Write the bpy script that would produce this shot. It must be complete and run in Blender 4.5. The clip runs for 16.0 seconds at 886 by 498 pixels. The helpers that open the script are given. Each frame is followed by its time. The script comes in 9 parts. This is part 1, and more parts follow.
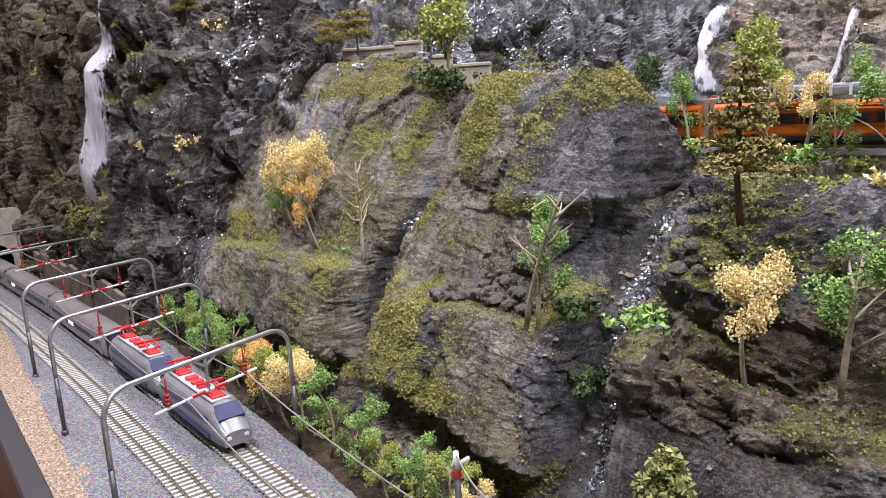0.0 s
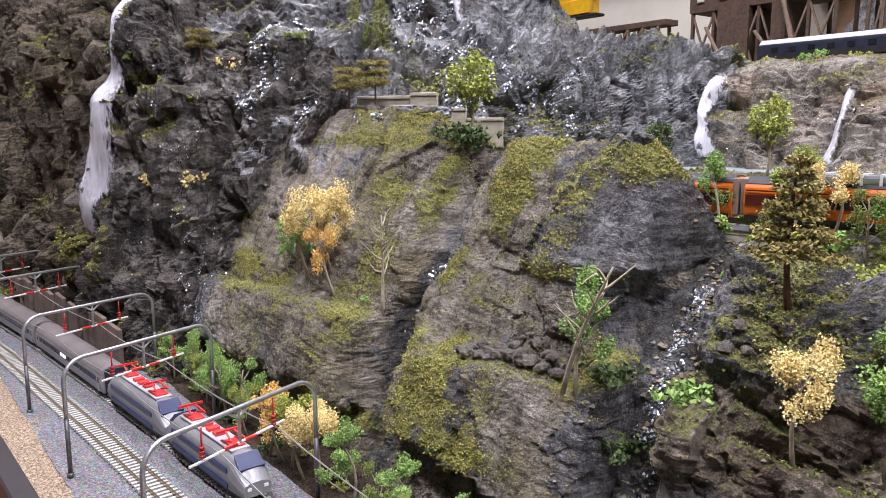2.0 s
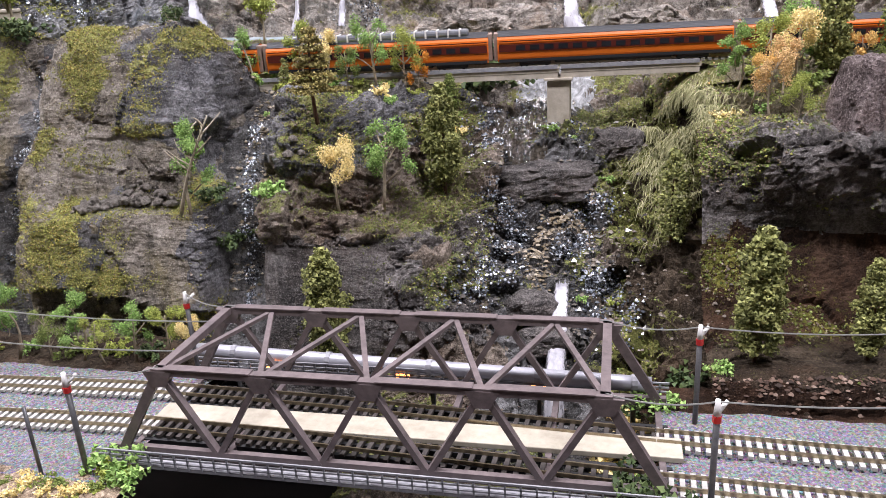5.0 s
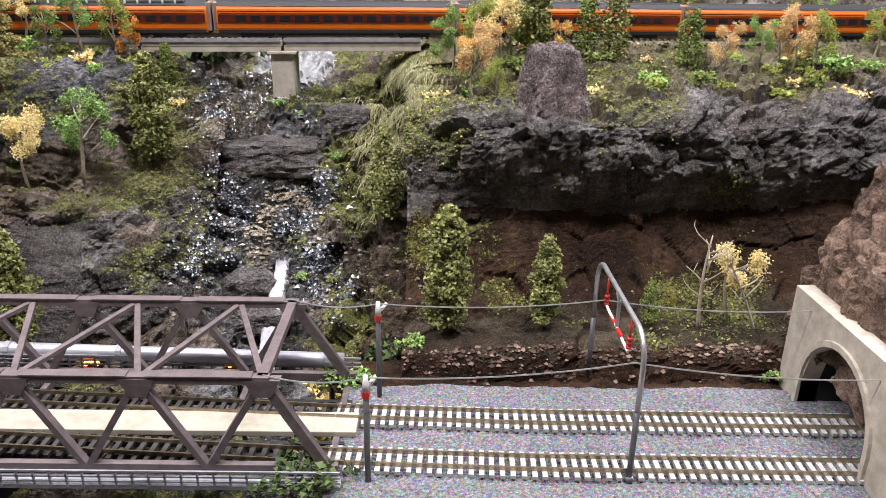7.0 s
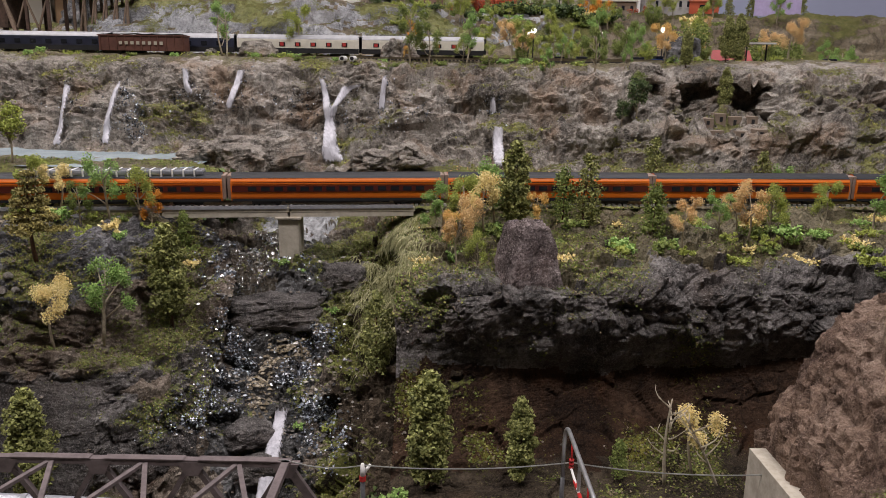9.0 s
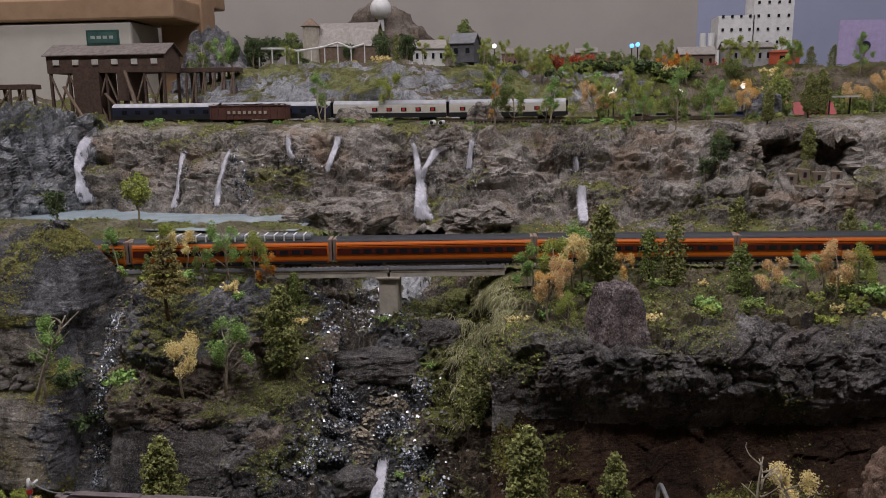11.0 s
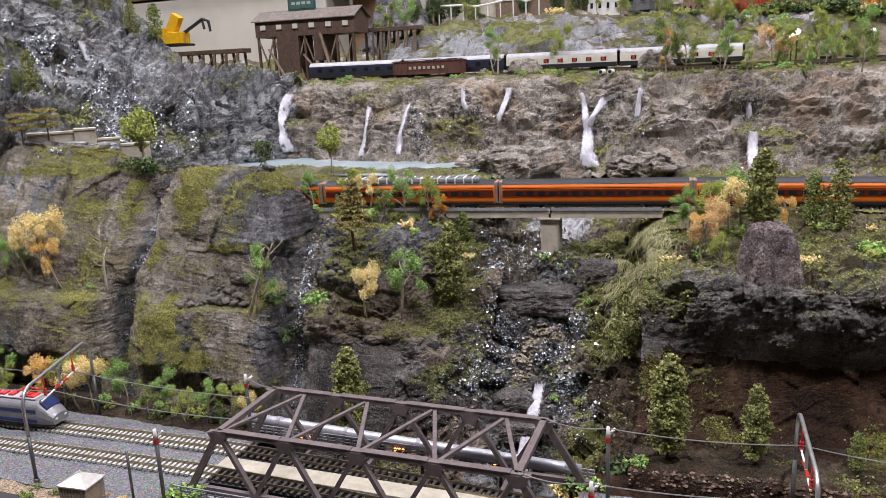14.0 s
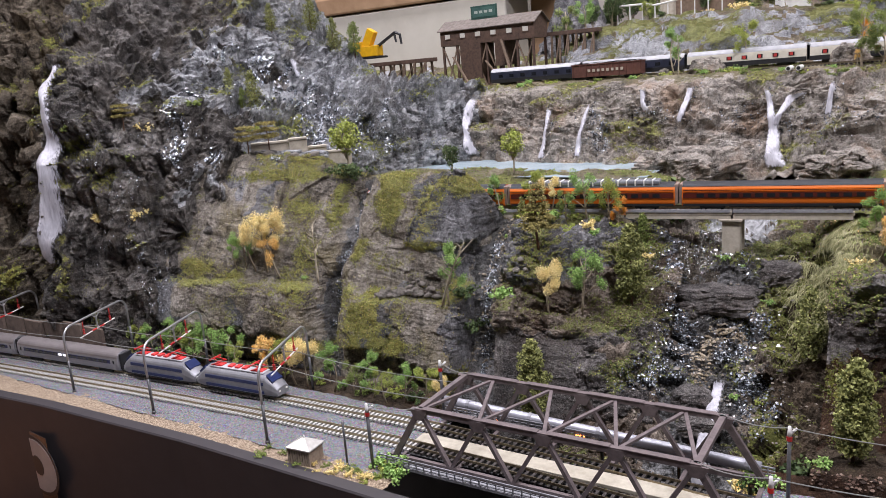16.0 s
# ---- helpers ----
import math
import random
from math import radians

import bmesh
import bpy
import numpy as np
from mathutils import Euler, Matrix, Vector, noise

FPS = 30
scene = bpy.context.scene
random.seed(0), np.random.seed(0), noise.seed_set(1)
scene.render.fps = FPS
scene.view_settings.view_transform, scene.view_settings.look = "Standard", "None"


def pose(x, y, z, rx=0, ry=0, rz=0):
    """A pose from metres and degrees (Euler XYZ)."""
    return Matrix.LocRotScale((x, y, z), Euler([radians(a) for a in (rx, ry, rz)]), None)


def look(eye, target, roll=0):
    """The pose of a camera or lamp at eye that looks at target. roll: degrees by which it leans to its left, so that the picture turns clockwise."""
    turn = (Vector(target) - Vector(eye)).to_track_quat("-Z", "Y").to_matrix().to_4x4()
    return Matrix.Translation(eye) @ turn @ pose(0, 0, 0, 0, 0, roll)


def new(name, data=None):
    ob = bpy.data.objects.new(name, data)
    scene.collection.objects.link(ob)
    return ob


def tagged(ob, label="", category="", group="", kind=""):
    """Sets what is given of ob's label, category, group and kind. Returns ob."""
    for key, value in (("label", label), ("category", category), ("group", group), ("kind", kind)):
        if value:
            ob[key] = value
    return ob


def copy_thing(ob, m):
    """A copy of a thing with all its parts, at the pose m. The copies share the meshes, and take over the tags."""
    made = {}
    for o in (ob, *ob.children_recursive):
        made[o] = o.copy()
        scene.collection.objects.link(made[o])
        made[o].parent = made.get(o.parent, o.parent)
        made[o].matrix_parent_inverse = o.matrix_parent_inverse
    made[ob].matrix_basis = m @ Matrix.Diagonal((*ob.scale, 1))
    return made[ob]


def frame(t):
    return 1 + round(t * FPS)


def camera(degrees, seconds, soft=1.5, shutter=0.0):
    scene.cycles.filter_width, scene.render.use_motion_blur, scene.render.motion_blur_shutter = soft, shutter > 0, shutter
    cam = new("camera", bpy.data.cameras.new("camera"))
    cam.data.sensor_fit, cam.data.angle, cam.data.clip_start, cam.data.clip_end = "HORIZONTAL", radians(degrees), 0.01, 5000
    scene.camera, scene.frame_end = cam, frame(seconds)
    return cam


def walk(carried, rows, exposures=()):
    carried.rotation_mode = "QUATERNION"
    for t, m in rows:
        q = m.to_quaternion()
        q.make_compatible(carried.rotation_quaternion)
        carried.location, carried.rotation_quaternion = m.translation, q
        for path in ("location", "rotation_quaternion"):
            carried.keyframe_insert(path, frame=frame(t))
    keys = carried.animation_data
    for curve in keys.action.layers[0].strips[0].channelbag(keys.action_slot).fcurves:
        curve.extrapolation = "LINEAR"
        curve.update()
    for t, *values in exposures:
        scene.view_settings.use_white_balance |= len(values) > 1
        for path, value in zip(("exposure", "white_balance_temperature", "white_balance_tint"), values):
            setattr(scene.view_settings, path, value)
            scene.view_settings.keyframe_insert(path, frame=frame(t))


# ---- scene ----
cam = camera(60.5, 16.0, 0.6)
PATH = [
    (0, (0.3300, -0.0475, 0.1791), (-1.2935, 1.0555, -0.2051), -3.53),
    (0.5, (0.3230, -0.0544, 0.1810), (-1.3523, 0.9786, -0.1745), -2.69),
    (1, (0.3200, -0.0551, 0.1831), (-1.3540, 0.9903, -0.1407), -1.66),
    (1.5, (0.3180, -0.0686, 0.1878), (-1.3157, 1.0427, -0.1220), -1.00),
    (2, (0.3100, -0.0818, 0.1954), (-1.2561, 1.1241, -0.1098), -0.16),
    (2.5, (0.2940, -0.1076, 0.1986), (-1.2539, 1.1211, -0.1084), -0.09),
    (3, (0.2820, -0.1494, 0.2108), (-1.1931, 1.1643, -0.1027), -0.14),
    (3.5, (0.2760, -0.1869, 0.2174), (-1.0222, 1.2958, -0.1239), -0.42),
    (4, (0.2750, -0.2271, 0.2183), (-0.8002, 1.4141, -0.1696), -1.45),
    (4.5, (0.3010, -0.2518, 0.2143), (-0.4130, 1.5422, -0.3072), -2.51),
    (5, (0.3490, -0.2555, 0.2087), (-0.0860, 1.5800, -0.4559), -3.35),
    (5.2, (0.3620, -0.2536, 0.2075), (0.0371, 1.5944, -0.4848), -3.04),
    (7.3, (0.4220, -0.2458, 0.2135), (0.4440, 1.6091, -0.5341), 0.99),
    (7.5, (0.4250, -0.2484, 0.2169), (0.4410, 1.6149, -0.5096), 0.96),
    (8, (0.4290, -0.2518, 0.2304), (0.4390, 1.6402, -0.4180), 1.14),
    (8.5, (0.4320, -0.2644, 0.2430), (0.4350, 1.6521, -0.3289), 1.11),
    (8.7, (0.4350, -0.2706, 0.2498), (0.4290, 1.6574, -0.2821), 0.98),
    (10.8, (0.4170, -0.3071, 0.2725), (0.2570, 1.6561, -0.0744), 0.03),
    (11, (0.4220, -0.3116, 0.2770), (0.2069, 1.6429, -0.0889), -0.67),
    (11.5, (0.4240, -0.3246, 0.2776), (0.0671, 1.6085, -0.0907), -1.67),
    (12, (0.4360, -0.3350, 0.2749), (-0.0391, 1.5656, -0.1278), -2.50),
    (12.5, (0.4390, -0.3483, 0.2735), (-0.1291, 1.5203, -0.1575), -2.84),
    (13, (0.4490, -0.3541, 0.2752), (-0.1682, 1.4925, -0.1823), -2.83),
    (13.5, (0.4470, -0.3562, 0.2745), (-0.1999, 1.4785, -0.1896), -2.54),
    (14, (0.4480, -0.3583, 0.2737), (-0.2241, 1.4668, -0.1922), -2.53),
    (14.5, (0.4440, -0.3694, 0.2741), (-0.2922, 1.4289, -0.1997), -2.97),
    (15, (0.4510, -0.3878, 0.2793), (-0.3639, 1.3767, -0.1922), -3.15),
    (15.5, (0.4550, -0.3963, 0.2844), (-0.4416, 1.3284, -0.1862), -3.65),
    (16, (0.4560, -0.4037, 0.2894), (-0.6109, 1.2261, -0.1636), -4.86),
]
EXPOSURES = [(0, 0.7, 6250, 19), (4.0, 0.68, 6250, 18), (5.2, 0.75, 6300, 18), (7.3, 0.8, 6450, 15), (8.0, 0.6, 6600, 15), (8.5, 0.2, 6800, 15), (10.8, -0.72, 6400, 17), (11.0, -0.67, 6400, 17), (11.5, -0.28, 6450, 16), (12.0, -0.05, 6500, 16), (12.5, 0.18, 6500, 16), (14.0, 0.35, 6350, 16), (16, 0.4, 6250, 17)]
walk(cam, [(t, look(eye, target, roll)) for t, eye, target, roll in PATH], exposures=EXPOSURES)

# room light: white ceiling lamps over the layout in a closed room
world = bpy.data.worlds.new("room")
world.use_nodes = True
scene.world = world
bg = world.node_tree.nodes["Background"]
bg.inputs["Color"].default_value = (0.92, 0.95, 1.0, 1)
bg.inputs["Strength"].default_value = 0.12


def area_lamp(x, y, z, sx, sy, watts, colour):
    data = bpy.data.lights.new("ceiling_lamp", "AREA")
    data.shape, data.size, data.size_y, data.energy, data.color = "RECTANGLE", sx, sy, watts, colour
    ob = new("ceiling_lamp", data)
    ob.location = (x, y, z)
    return tagged(ob, "white ceiling lamp over the layout", "lamp", kind="structure")


for lx, ly, w in ((-0.6, 0.72, 13), (0.8, 0.72, 12), (-0.5, -0.25, 21), (0.9, -0.25, 19)):
    area_lamp(lx, ly, 1.55, 0.9, 0.16, w, (1.0, 0.985, 1.0))


import mathutils.bvhtree

# ---------------------------------------------------------------- materials


class Nodes:
    def __init__(self, name, rough=0.8, metal=0.0):
        self.mat = bpy.data.materials.new(name)
        self.mat.use_nodes = True
        self.t = self.mat.node_tree
        self.b = self.t.nodes["Principled BSDF"]
        self.b.inputs["Roughness"].default_value = rough
        self.b.inputs["Metallic"].default_value = metal
        self.xyz = self.t.nodes.new("ShaderNodeTexCoord").outputs["Object"]

    def put(self, socket, value):
        if isinstance(value, bpy.types.NodeSocket):
            self.t.links.new(value, socket)
        elif isinstance(value, (tuple, list)):
            socket.default_value = (*value, 1)[:4] if len(socket.default_value) == 4 else value
        else:
            socket.default_value = value

    def noise(self, scale, detail=5, rough=0.6, warp=0.0, vec=None):
        n = self.t.nodes.new("ShaderNodeTexNoise")
        n.inputs["Scale"].default_value, n.inputs["Detail"].default_value = scale, detail
        n.inputs["Roughness"].default_value, n.inputs["Distortion"].default_value = rough, warp
        self.put(n.inputs["Vector"], vec or self.xyz)
        return n.outputs["Fac"]

    def cells(self, scale, out="Distance", feature="F1", vec=None):
        n = self.t.nodes.new("ShaderNodeTexVoronoi")
        n.feature = feature
        n.inputs["Scale"].default_value = scale
        self.put(n.inputs["Vector"], vec or self.xyz)
        return n.outputs[out]

    def stretch(self, sx, sy, sz):
        n = self.t.nodes.new("ShaderNodeMapping")
        n.inputs["Scale"].default_value = (sx, sy, sz)
        self.put(n.inputs["Vector"], self.xyz)
        return n.outputs["Vector"]

    def ramp(self, fac, stops):
        n = self.t.nodes.new("ShaderNodeValToRGB")
        e = n.color_ramp.elements
        while len(e) < len(stops):
            e.new(0.5)
        for el, (pos, col) in zip(e, stops):
            el.position = pos
            el.color = (*col, 1) if isinstance(col, tuple) else (col, col, col, 1)
        self.put(n.inputs["Fac"], fac)
        return n.outputs["Color"]

    def mix(self, fac, a, b, kind="MIX"):
        n = self.t.nodes.new("ShaderNodeMix")
        n.data_type, n.blend_type = "RGBA", kind
        self.put(n.inputs["Factor"], fac)
        self.put(n.inputs["A"], a)
        self.put(n.inputs["B"], b)
        return n.outputs["Result"]

    def math(self, op, a, b=0.0, c=0.0):
        n = self.t.nodes.new("ShaderNodeMath")
        n.operation = op
        for s, v in zip(n.inputs, (a, b, c)):
            self.put(s, v)
        return n.outputs["Value"]

    def up(self):
        g = self.t.nodes.new("ShaderNodeNewGeometry")
        s = self.t.nodes.new("ShaderNodeSeparateXYZ")
        self.put(s.inputs[0], g.outputs["Normal"])
        return s.outputs["Z"]

    def place(self, axis):
        s = self.t.nodes.new("ShaderNodeSeparateXYZ")
        self.put(s.inputs[0], self.xyz)
        return s.outputs[axis]

    def pick(self):
        return self.t.nodes.new("ShaderNodeObjectInfo").outputs["Random"]

    def island(self):
        return self.t.nodes.new("ShaderNodeNewGeometry").outputs["Random Per Island"]

    def bump(self, height, strength=0.5, dist=0.002):
        n = self.t.nodes.new("ShaderNodeBump")
        n.inputs["Strength"].default_value, n.inputs["Distance"].default_value = strength, dist
        self.put(n.inputs["Height"], height)
        self.put(self.b.inputs["Normal"], n.outputs["Normal"])

    def colour(self, c):
        self.put(self.b.inputs["Base Color"], c)
        return self

    def rough(self, r):
        self.put(self.b.inputs["Roughness"], r)
        return self


def rock_material(name, dark, mid, light, moss_cols=((0.12, 0.13, 0.025), (0.27, 0.25, 0.055)), earth=(0.16, 0.10, 0.05), wet=0.0, soil=0.6, mossy=True, speck=0.55):
    """Cast plaster rock, dry-brushed, with moss where the mesh carries its moss value."""
    n = Nodes(name, 0.85)
    big = n.noise(16, 6, 0.65, 0.5)
    fine = n.noise(330, 8, 0.82)
    bed = n.noise(34, 5, 0.65, 0.3, n.stretch(1.0, 1.0, 7.0))
    tone = n.math("ADD", n.math("MULTIPLY", big, 0.46), n.math("ADD", n.math("MULTIPLY", fine, 0.4), n.math("MULTIPLY", bed, 0.14)))
    stone = n.ramp(tone, ((0.415, dark), (0.5, mid), (0.595, light)))
    stone = n.mix(n.ramp(n.noise(19, 6, 0.65, 0.3), ((0.5, 0.0), (0.66, soil))), stone, earth)
    streak = n.noise(34, 6, 0.7, 0.4, n.stretch(2.4, 2.4, 0.35))
    stone = n.mix(n.ramp(streak, ((0.38, 0.6), (0.5, 0.0))), stone, tuple(c * 0.6 for c in dark))
    stone = n.mix(n.ramp(n.noise(900, 5, 0.8), ((0.52, 0.0), (0.68, speck))), stone, tuple(min(0.75, c * 1.5) for c in light))
    stone = n.mix(n.ramp(n.noise(700, 5, 0.8), ((0.34, speck * 1.3), (0.46, 0.0))), stone, tuple(c * 0.5 for c in dark))
    grain = n.noise(620, 3, 0.75)
    h = n.math("ADD", n.math("MULTIPLY", n.noise(110, 8, 0.78, 0.3), 0.8), n.math("MULTIPLY", n.noise(260, 5, 0.75, 0.2, n.stretch(1.0, 1.0, 2.4)), 0.6))
    if mossy:
        at = n.t.nodes.new("ShaderNodeAttribute")
        at.attribute_name = "moss"
        cover = n.math("ADD", at.outputs["Fac"], n.math("MULTIPLY", n.math("SUBTRACT", n.noise(420, 6, 0.8), 0.5), 2.2))
        mask = n.ramp(cover, ((0.48, 0.0), (0.6, 0.92)))
        green = n.ramp(n.noise(70, 5, 0.75, 0.4), ((0.34, moss_cols[0]), (0.5, tuple((a + b) / 2 for a, b in zip(*moss_cols))), (0.64, moss_cols[1])))
        green = n.mix(0.5, green, n.ramp(n.cells(900, "Color"), ((0.1, 0.2), (0.9, 0.8))), "OVERLAY")
        stone = n.mix(mask, stone, green)
        h = n.math("ADD", h, n.math("MULTIPLY", n.math("MULTIPLY", grain, mask), 0.7))
    n.colour(stone)
    n.b.inputs["Specular IOR Level"].default_value = 0.15 + 0.35 * min(1.0, wet)
    if wet:
        n.rough(n.ramp(n.noise(26, 4, 0.6, 0.5), ((0.46, 0.8), (0.62, 0.8 - 0.55 * wet))))
    n.bump(h, 0.9, 0.0055)
    return n.mat


def plain_material(name, a, b=None, rough=0.6, metal=0.0, scale=120, bump=0.0, vary=0.0):
    n = Nodes(name, rough, metal)
    b = b or tuple(c * 0.7 for c in a)
    c = n.ramp(n.math("ADD", n.math("MULTIPLY", n.noise(scale, 4, 0.65), 0.7), n.math("MULTIPLY", n.noise(scale * 0.15, 3), 0.3)), ((0.36, b), (0.62, a)))
    if vary:
        c = n.mix(vary, c, n.ramp(n.pick(), ((0.0, 0.25), (1.0, 0.75))), "OVERLAY")
    n.colour(c)
    if bump:
        n.bump(n.noise(scale * 3, 4, 0.7), bump, 0.001)
    return n.mat


def leaf_material(name, a, b):
    n = Nodes(name, 0.75)
    c = n.ramp(n.island(), ((0.0, tuple(x * 0.55 for x in a)), (0.45, a), (1.0, b)))
    c = n.mix(0.3, c, n.ramp(n.noise(90, 3), ((0.35, 0.28), (0.65, 0.72))), "OVERLAY")
    n.colour(c)
    n.b.inputs["Subsurface Weight"].default_value = 0.0
    return n.mat


# ---------------------------------------------------------------- geometry


def lattice(i, j, k, seed):
    h = (i * 374761393 + j * 668265263 + k * 1274126177 + seed * 974634777) & 0xFFFFFFFF
    h = ((h ^ (h >> 13)) * 1274126177) & 0xFFFFFFFF
    return ((h ^ (h >> 16)) & 0xFFFFFF) / 16777216.0


def value_noise(p, seed=0):
    i = np.floor(p).astype(np.int64)
    f = p - i
    f = f * f * (3 - 2 * f)
    out = 0
    for dx in (0, 1):
        for dy in (0, 1):
            for dz in (0, 1):
                w = np.abs(1 - dx - f[..., 0]) * np.abs(1 - dy - f[..., 1]) * np.abs(1 - dz - f[..., 2])
                out = out + w * lattice(i[..., 0] + dx, i[..., 1] + dy, i[..., 2] + dz, seed)
    return out * 2 - 1


def fbm(p, octaves=4, seed=0, gain=0.5):
    out, amp = 0, 1.0
    for o in range(octaves):
        out = out + amp * value_noise(p * 2.0**o + 17.3 * o, seed + o)
        amp *= gain
    return out


def facets(p, seed=0):
    """Worley noise: a tilted plane for each cell, a value for it, and the gap to the second nearest seed."""
    base = np.floor(p).astype(np.int64)
    best, second = np.full(p.shape[:-1], 9.0), np.full(p.shape[:-1], 9.0)
    cell, plane = np.zeros(p.shape[:-1]), np.zeros(p.shape[:-1])
    for dx in (-1, 0, 1):
        for dy in (-1, 0, 1):
            for dz in (-1, 0, 1):
                i, j, k = base[..., 0] + dx, base[..., 1] + dy, base[..., 2] + dz
                q = np.stack([i + lattice(i, j, k, seed), j + lattice(i, j, k, seed + 1), k + lattice(i, j, k, seed + 2)], -1)
                away = p - q
                d = np.sqrt((away**2).sum(-1))
                near = d < best
                second = np.where(near, best, np.minimum(second, d))
                tip = np.stack([lattice(i, j, k, seed + o) for o in (4, 5, 6)], -1) * 2 - 1
                cell = np.where(near, lattice(i, j, k, seed + 3), cell)
                plane = np.where(near, (away * tip).sum(-1), plane)
                best = np.where(near, d, best)
    return plane, cell, second - best


def mesh_of(name, verts, faces, smooth=True):
    me = bpy.data.meshes.new(name)
    me.from_pydata(verts, [], faces)
    me.validate()
    if smooth:
        me.polygons.foreach_set("use_smooth", [True] * len(me.polygons))
    me.update()
    return me


def sheet(name, p, mat, smooth=True):
    """A grid of points as one mesh object."""
    nu, nv = p.shape[:2]
    idx = np.arange(nu * nv).reshape(nu, nv)
    quads = np.stack([idx[:-1, :-1], idx[1:, :-1], idx[1:, 1:], idx[:-1, 1:]], -1).reshape(-1, 4)
    me = bpy.data.meshes.new(name)
    me.vertices.add(nu * nv)
    me.vertices.foreach_set("co", p.reshape(-1))
    me.loops.add(len(quads) * 4)
    me.loops.foreach_set("vertex_index", quads.reshape(-1))
    me.polygons.add(len(quads))
    me.polygons.foreach_set("loop_start", np.arange(0, len(quads) * 4, 4))
    me.update(calc_edges=True)
    me.polygons.foreach_set("use_smooth", np.full(len(quads), smooth))
    me.materials.append(mat)
    return new(name, me)


def blend_rows(rows, at):
    """Catmull-Rom through equally keyed rows, at positions 0 .. n-1."""
    n = len(rows)
    i = np.clip(np.floor(at).astype(int), 0, n - 2)
    f = (at - i)[:, None, None]
    a, b, c, d = rows[np.maximum(i - 1, 0)], rows[i], rows[i + 1], rows[np.minimum(i + 2, n - 1)]
    return 0.5 * (2 * b + (c - a) * f + (2 * a - 5 * b + 4 * c - d) * f**2 + (3 * b - a - 3 * c + d) * f**3)


LEAN_BACK = Matrix.Rotation(radians(-7), 3, "X")
LEAN_ROWS = np.array(LEAN_BACK)


def W(x, y, z):
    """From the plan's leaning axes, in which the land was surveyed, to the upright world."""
    return LEAN_BACK @ Vector((x, y, z))


def loft(profiles, step):
    """A grid through profiles (x, ((y, z), ...)), with points about step metres apart."""
    rows = np.array([[(x, y, z) for y, z in pts] for x, pts in profiles], float)
    along = np.linalg.norm(np.diff(rows, axis=0), axis=2).mean(1)
    across = np.linalg.norm(np.diff(rows, axis=1), axis=2).mean(0)
    u = np.concatenate([i + np.linspace(0, 1, max(2, round(d / step)), endpoint=False) for i, d in enumerate(along)] + [[len(rows) - 1]])
    g = blend_rows(rows, u)
    v = np.concatenate([i + np.linspace(0, 1, max(2, round(d / step)), endpoint=False) for i, d in enumerate(across)] + [[rows.shape[1] - 1]])
    g = blend_rows(g.transpose(1, 0, 2), v).transpose(1, 0, 2)
    return g @ LEAN_ROWS.T, v


def normals(g):
    n = np.cross(np.gradient(g, axis=0), np.gradient(g, axis=1))
    return n / np.maximum(np.linalg.norm(n, axis=2, keepdims=True), 1e-12)


def craggy(g, size, amp, seed, lumps=1.0, cracks=0.35, strata=0.0, fine=0.2, tilt=1.0, shape=(1, 1, 1.25), ribs=0.0, calm=None, twist=0.22, billow=0.0):
    """Pushes a grid out and in along its normals: soft lumps, tilted broken faces, cracks, layers, fine ribs and roughness."""
    nrm = normals(g)
    warp = g + np.stack([fbm(g / size * 0.8, 2, seed + 31), fbm(g / size * 0.8, 2, seed + 37), fbm(g / size * 0.8, 2, seed + 41)], -1) * size * twist
    d = lumps * 0.6 * fbm(g / (size * 1.8), 3, seed)
    plane, cell, gap = facets(warp / size * np.array(shape), seed + 5)
    d += tilt * 0.9 * plane + (cell - 0.5) * 0.6 - cracks * np.exp(-(gap / 0.07) ** 2)
    plane, cell, gap = facets(warp / (size * 0.36) * np.array(shape), seed + 9)
    d += tilt * 0.36 * plane + (cell - 0.5) * 0.22 - cracks * 0.35 * np.exp(-(gap / 0.09) ** 2)
    plane, cell, gap = facets(warp / (size * 0.13) * np.array(shape), seed + 13)
    d += tilt * 0.13 * plane
    if billow:
        for o in range(5):
            d += billow * 0.56**o * (2 * np.abs(value_noise(warp / (size * 0.9) * np.array(shape) * 2.0**o + 9.1 * o, seed + 60 + o)) - 0.55)
    if strata:
        layer = (warp[..., 2] + 0.06 * warp[..., 0]) / (size * 0.42) + 0.6 * fbm(g / (size * 3), 2, seed + 15)
        step = layer % 1
        d += strata * (np.minimum(step / 0.8, 1.0) - np.maximum(0, step - 0.8) * 5.0 - 0.4) * 1.3 * (0.35 + 0.65 * lattice(np.floor(layer).astype(np.int64), 3, 7, seed))
    if ribs:
        d += ribs * fbm(np.stack([g[..., 0] / 0.022, g[..., 1] / 0.03, (g[..., 2] + 0.16 * g[..., 0]) / 0.0026], -1), 2, seed + 23)
    d += fine * fbm(g / (size * 0.12), 3, seed + 21)
    if calm is not None:
        d = d * calm(g)
    return g + nrm * (d * amp)[..., None]


def ease(a, b, v):
    """A smooth step from 0 at a to 1 at b."""
    t = np.clip((v - a) / (b - a), 0, 1)
    return t * t * (3 - 2 * t)


def ground_tree(objects):
    from_all = bmesh.new()
    for ob in objects:
        from_all.from_mesh(ob.data)

    bvh = mathutils.bvhtree.BVHTree.FromBMesh(from_all)
    from_all.free()
    return bvh


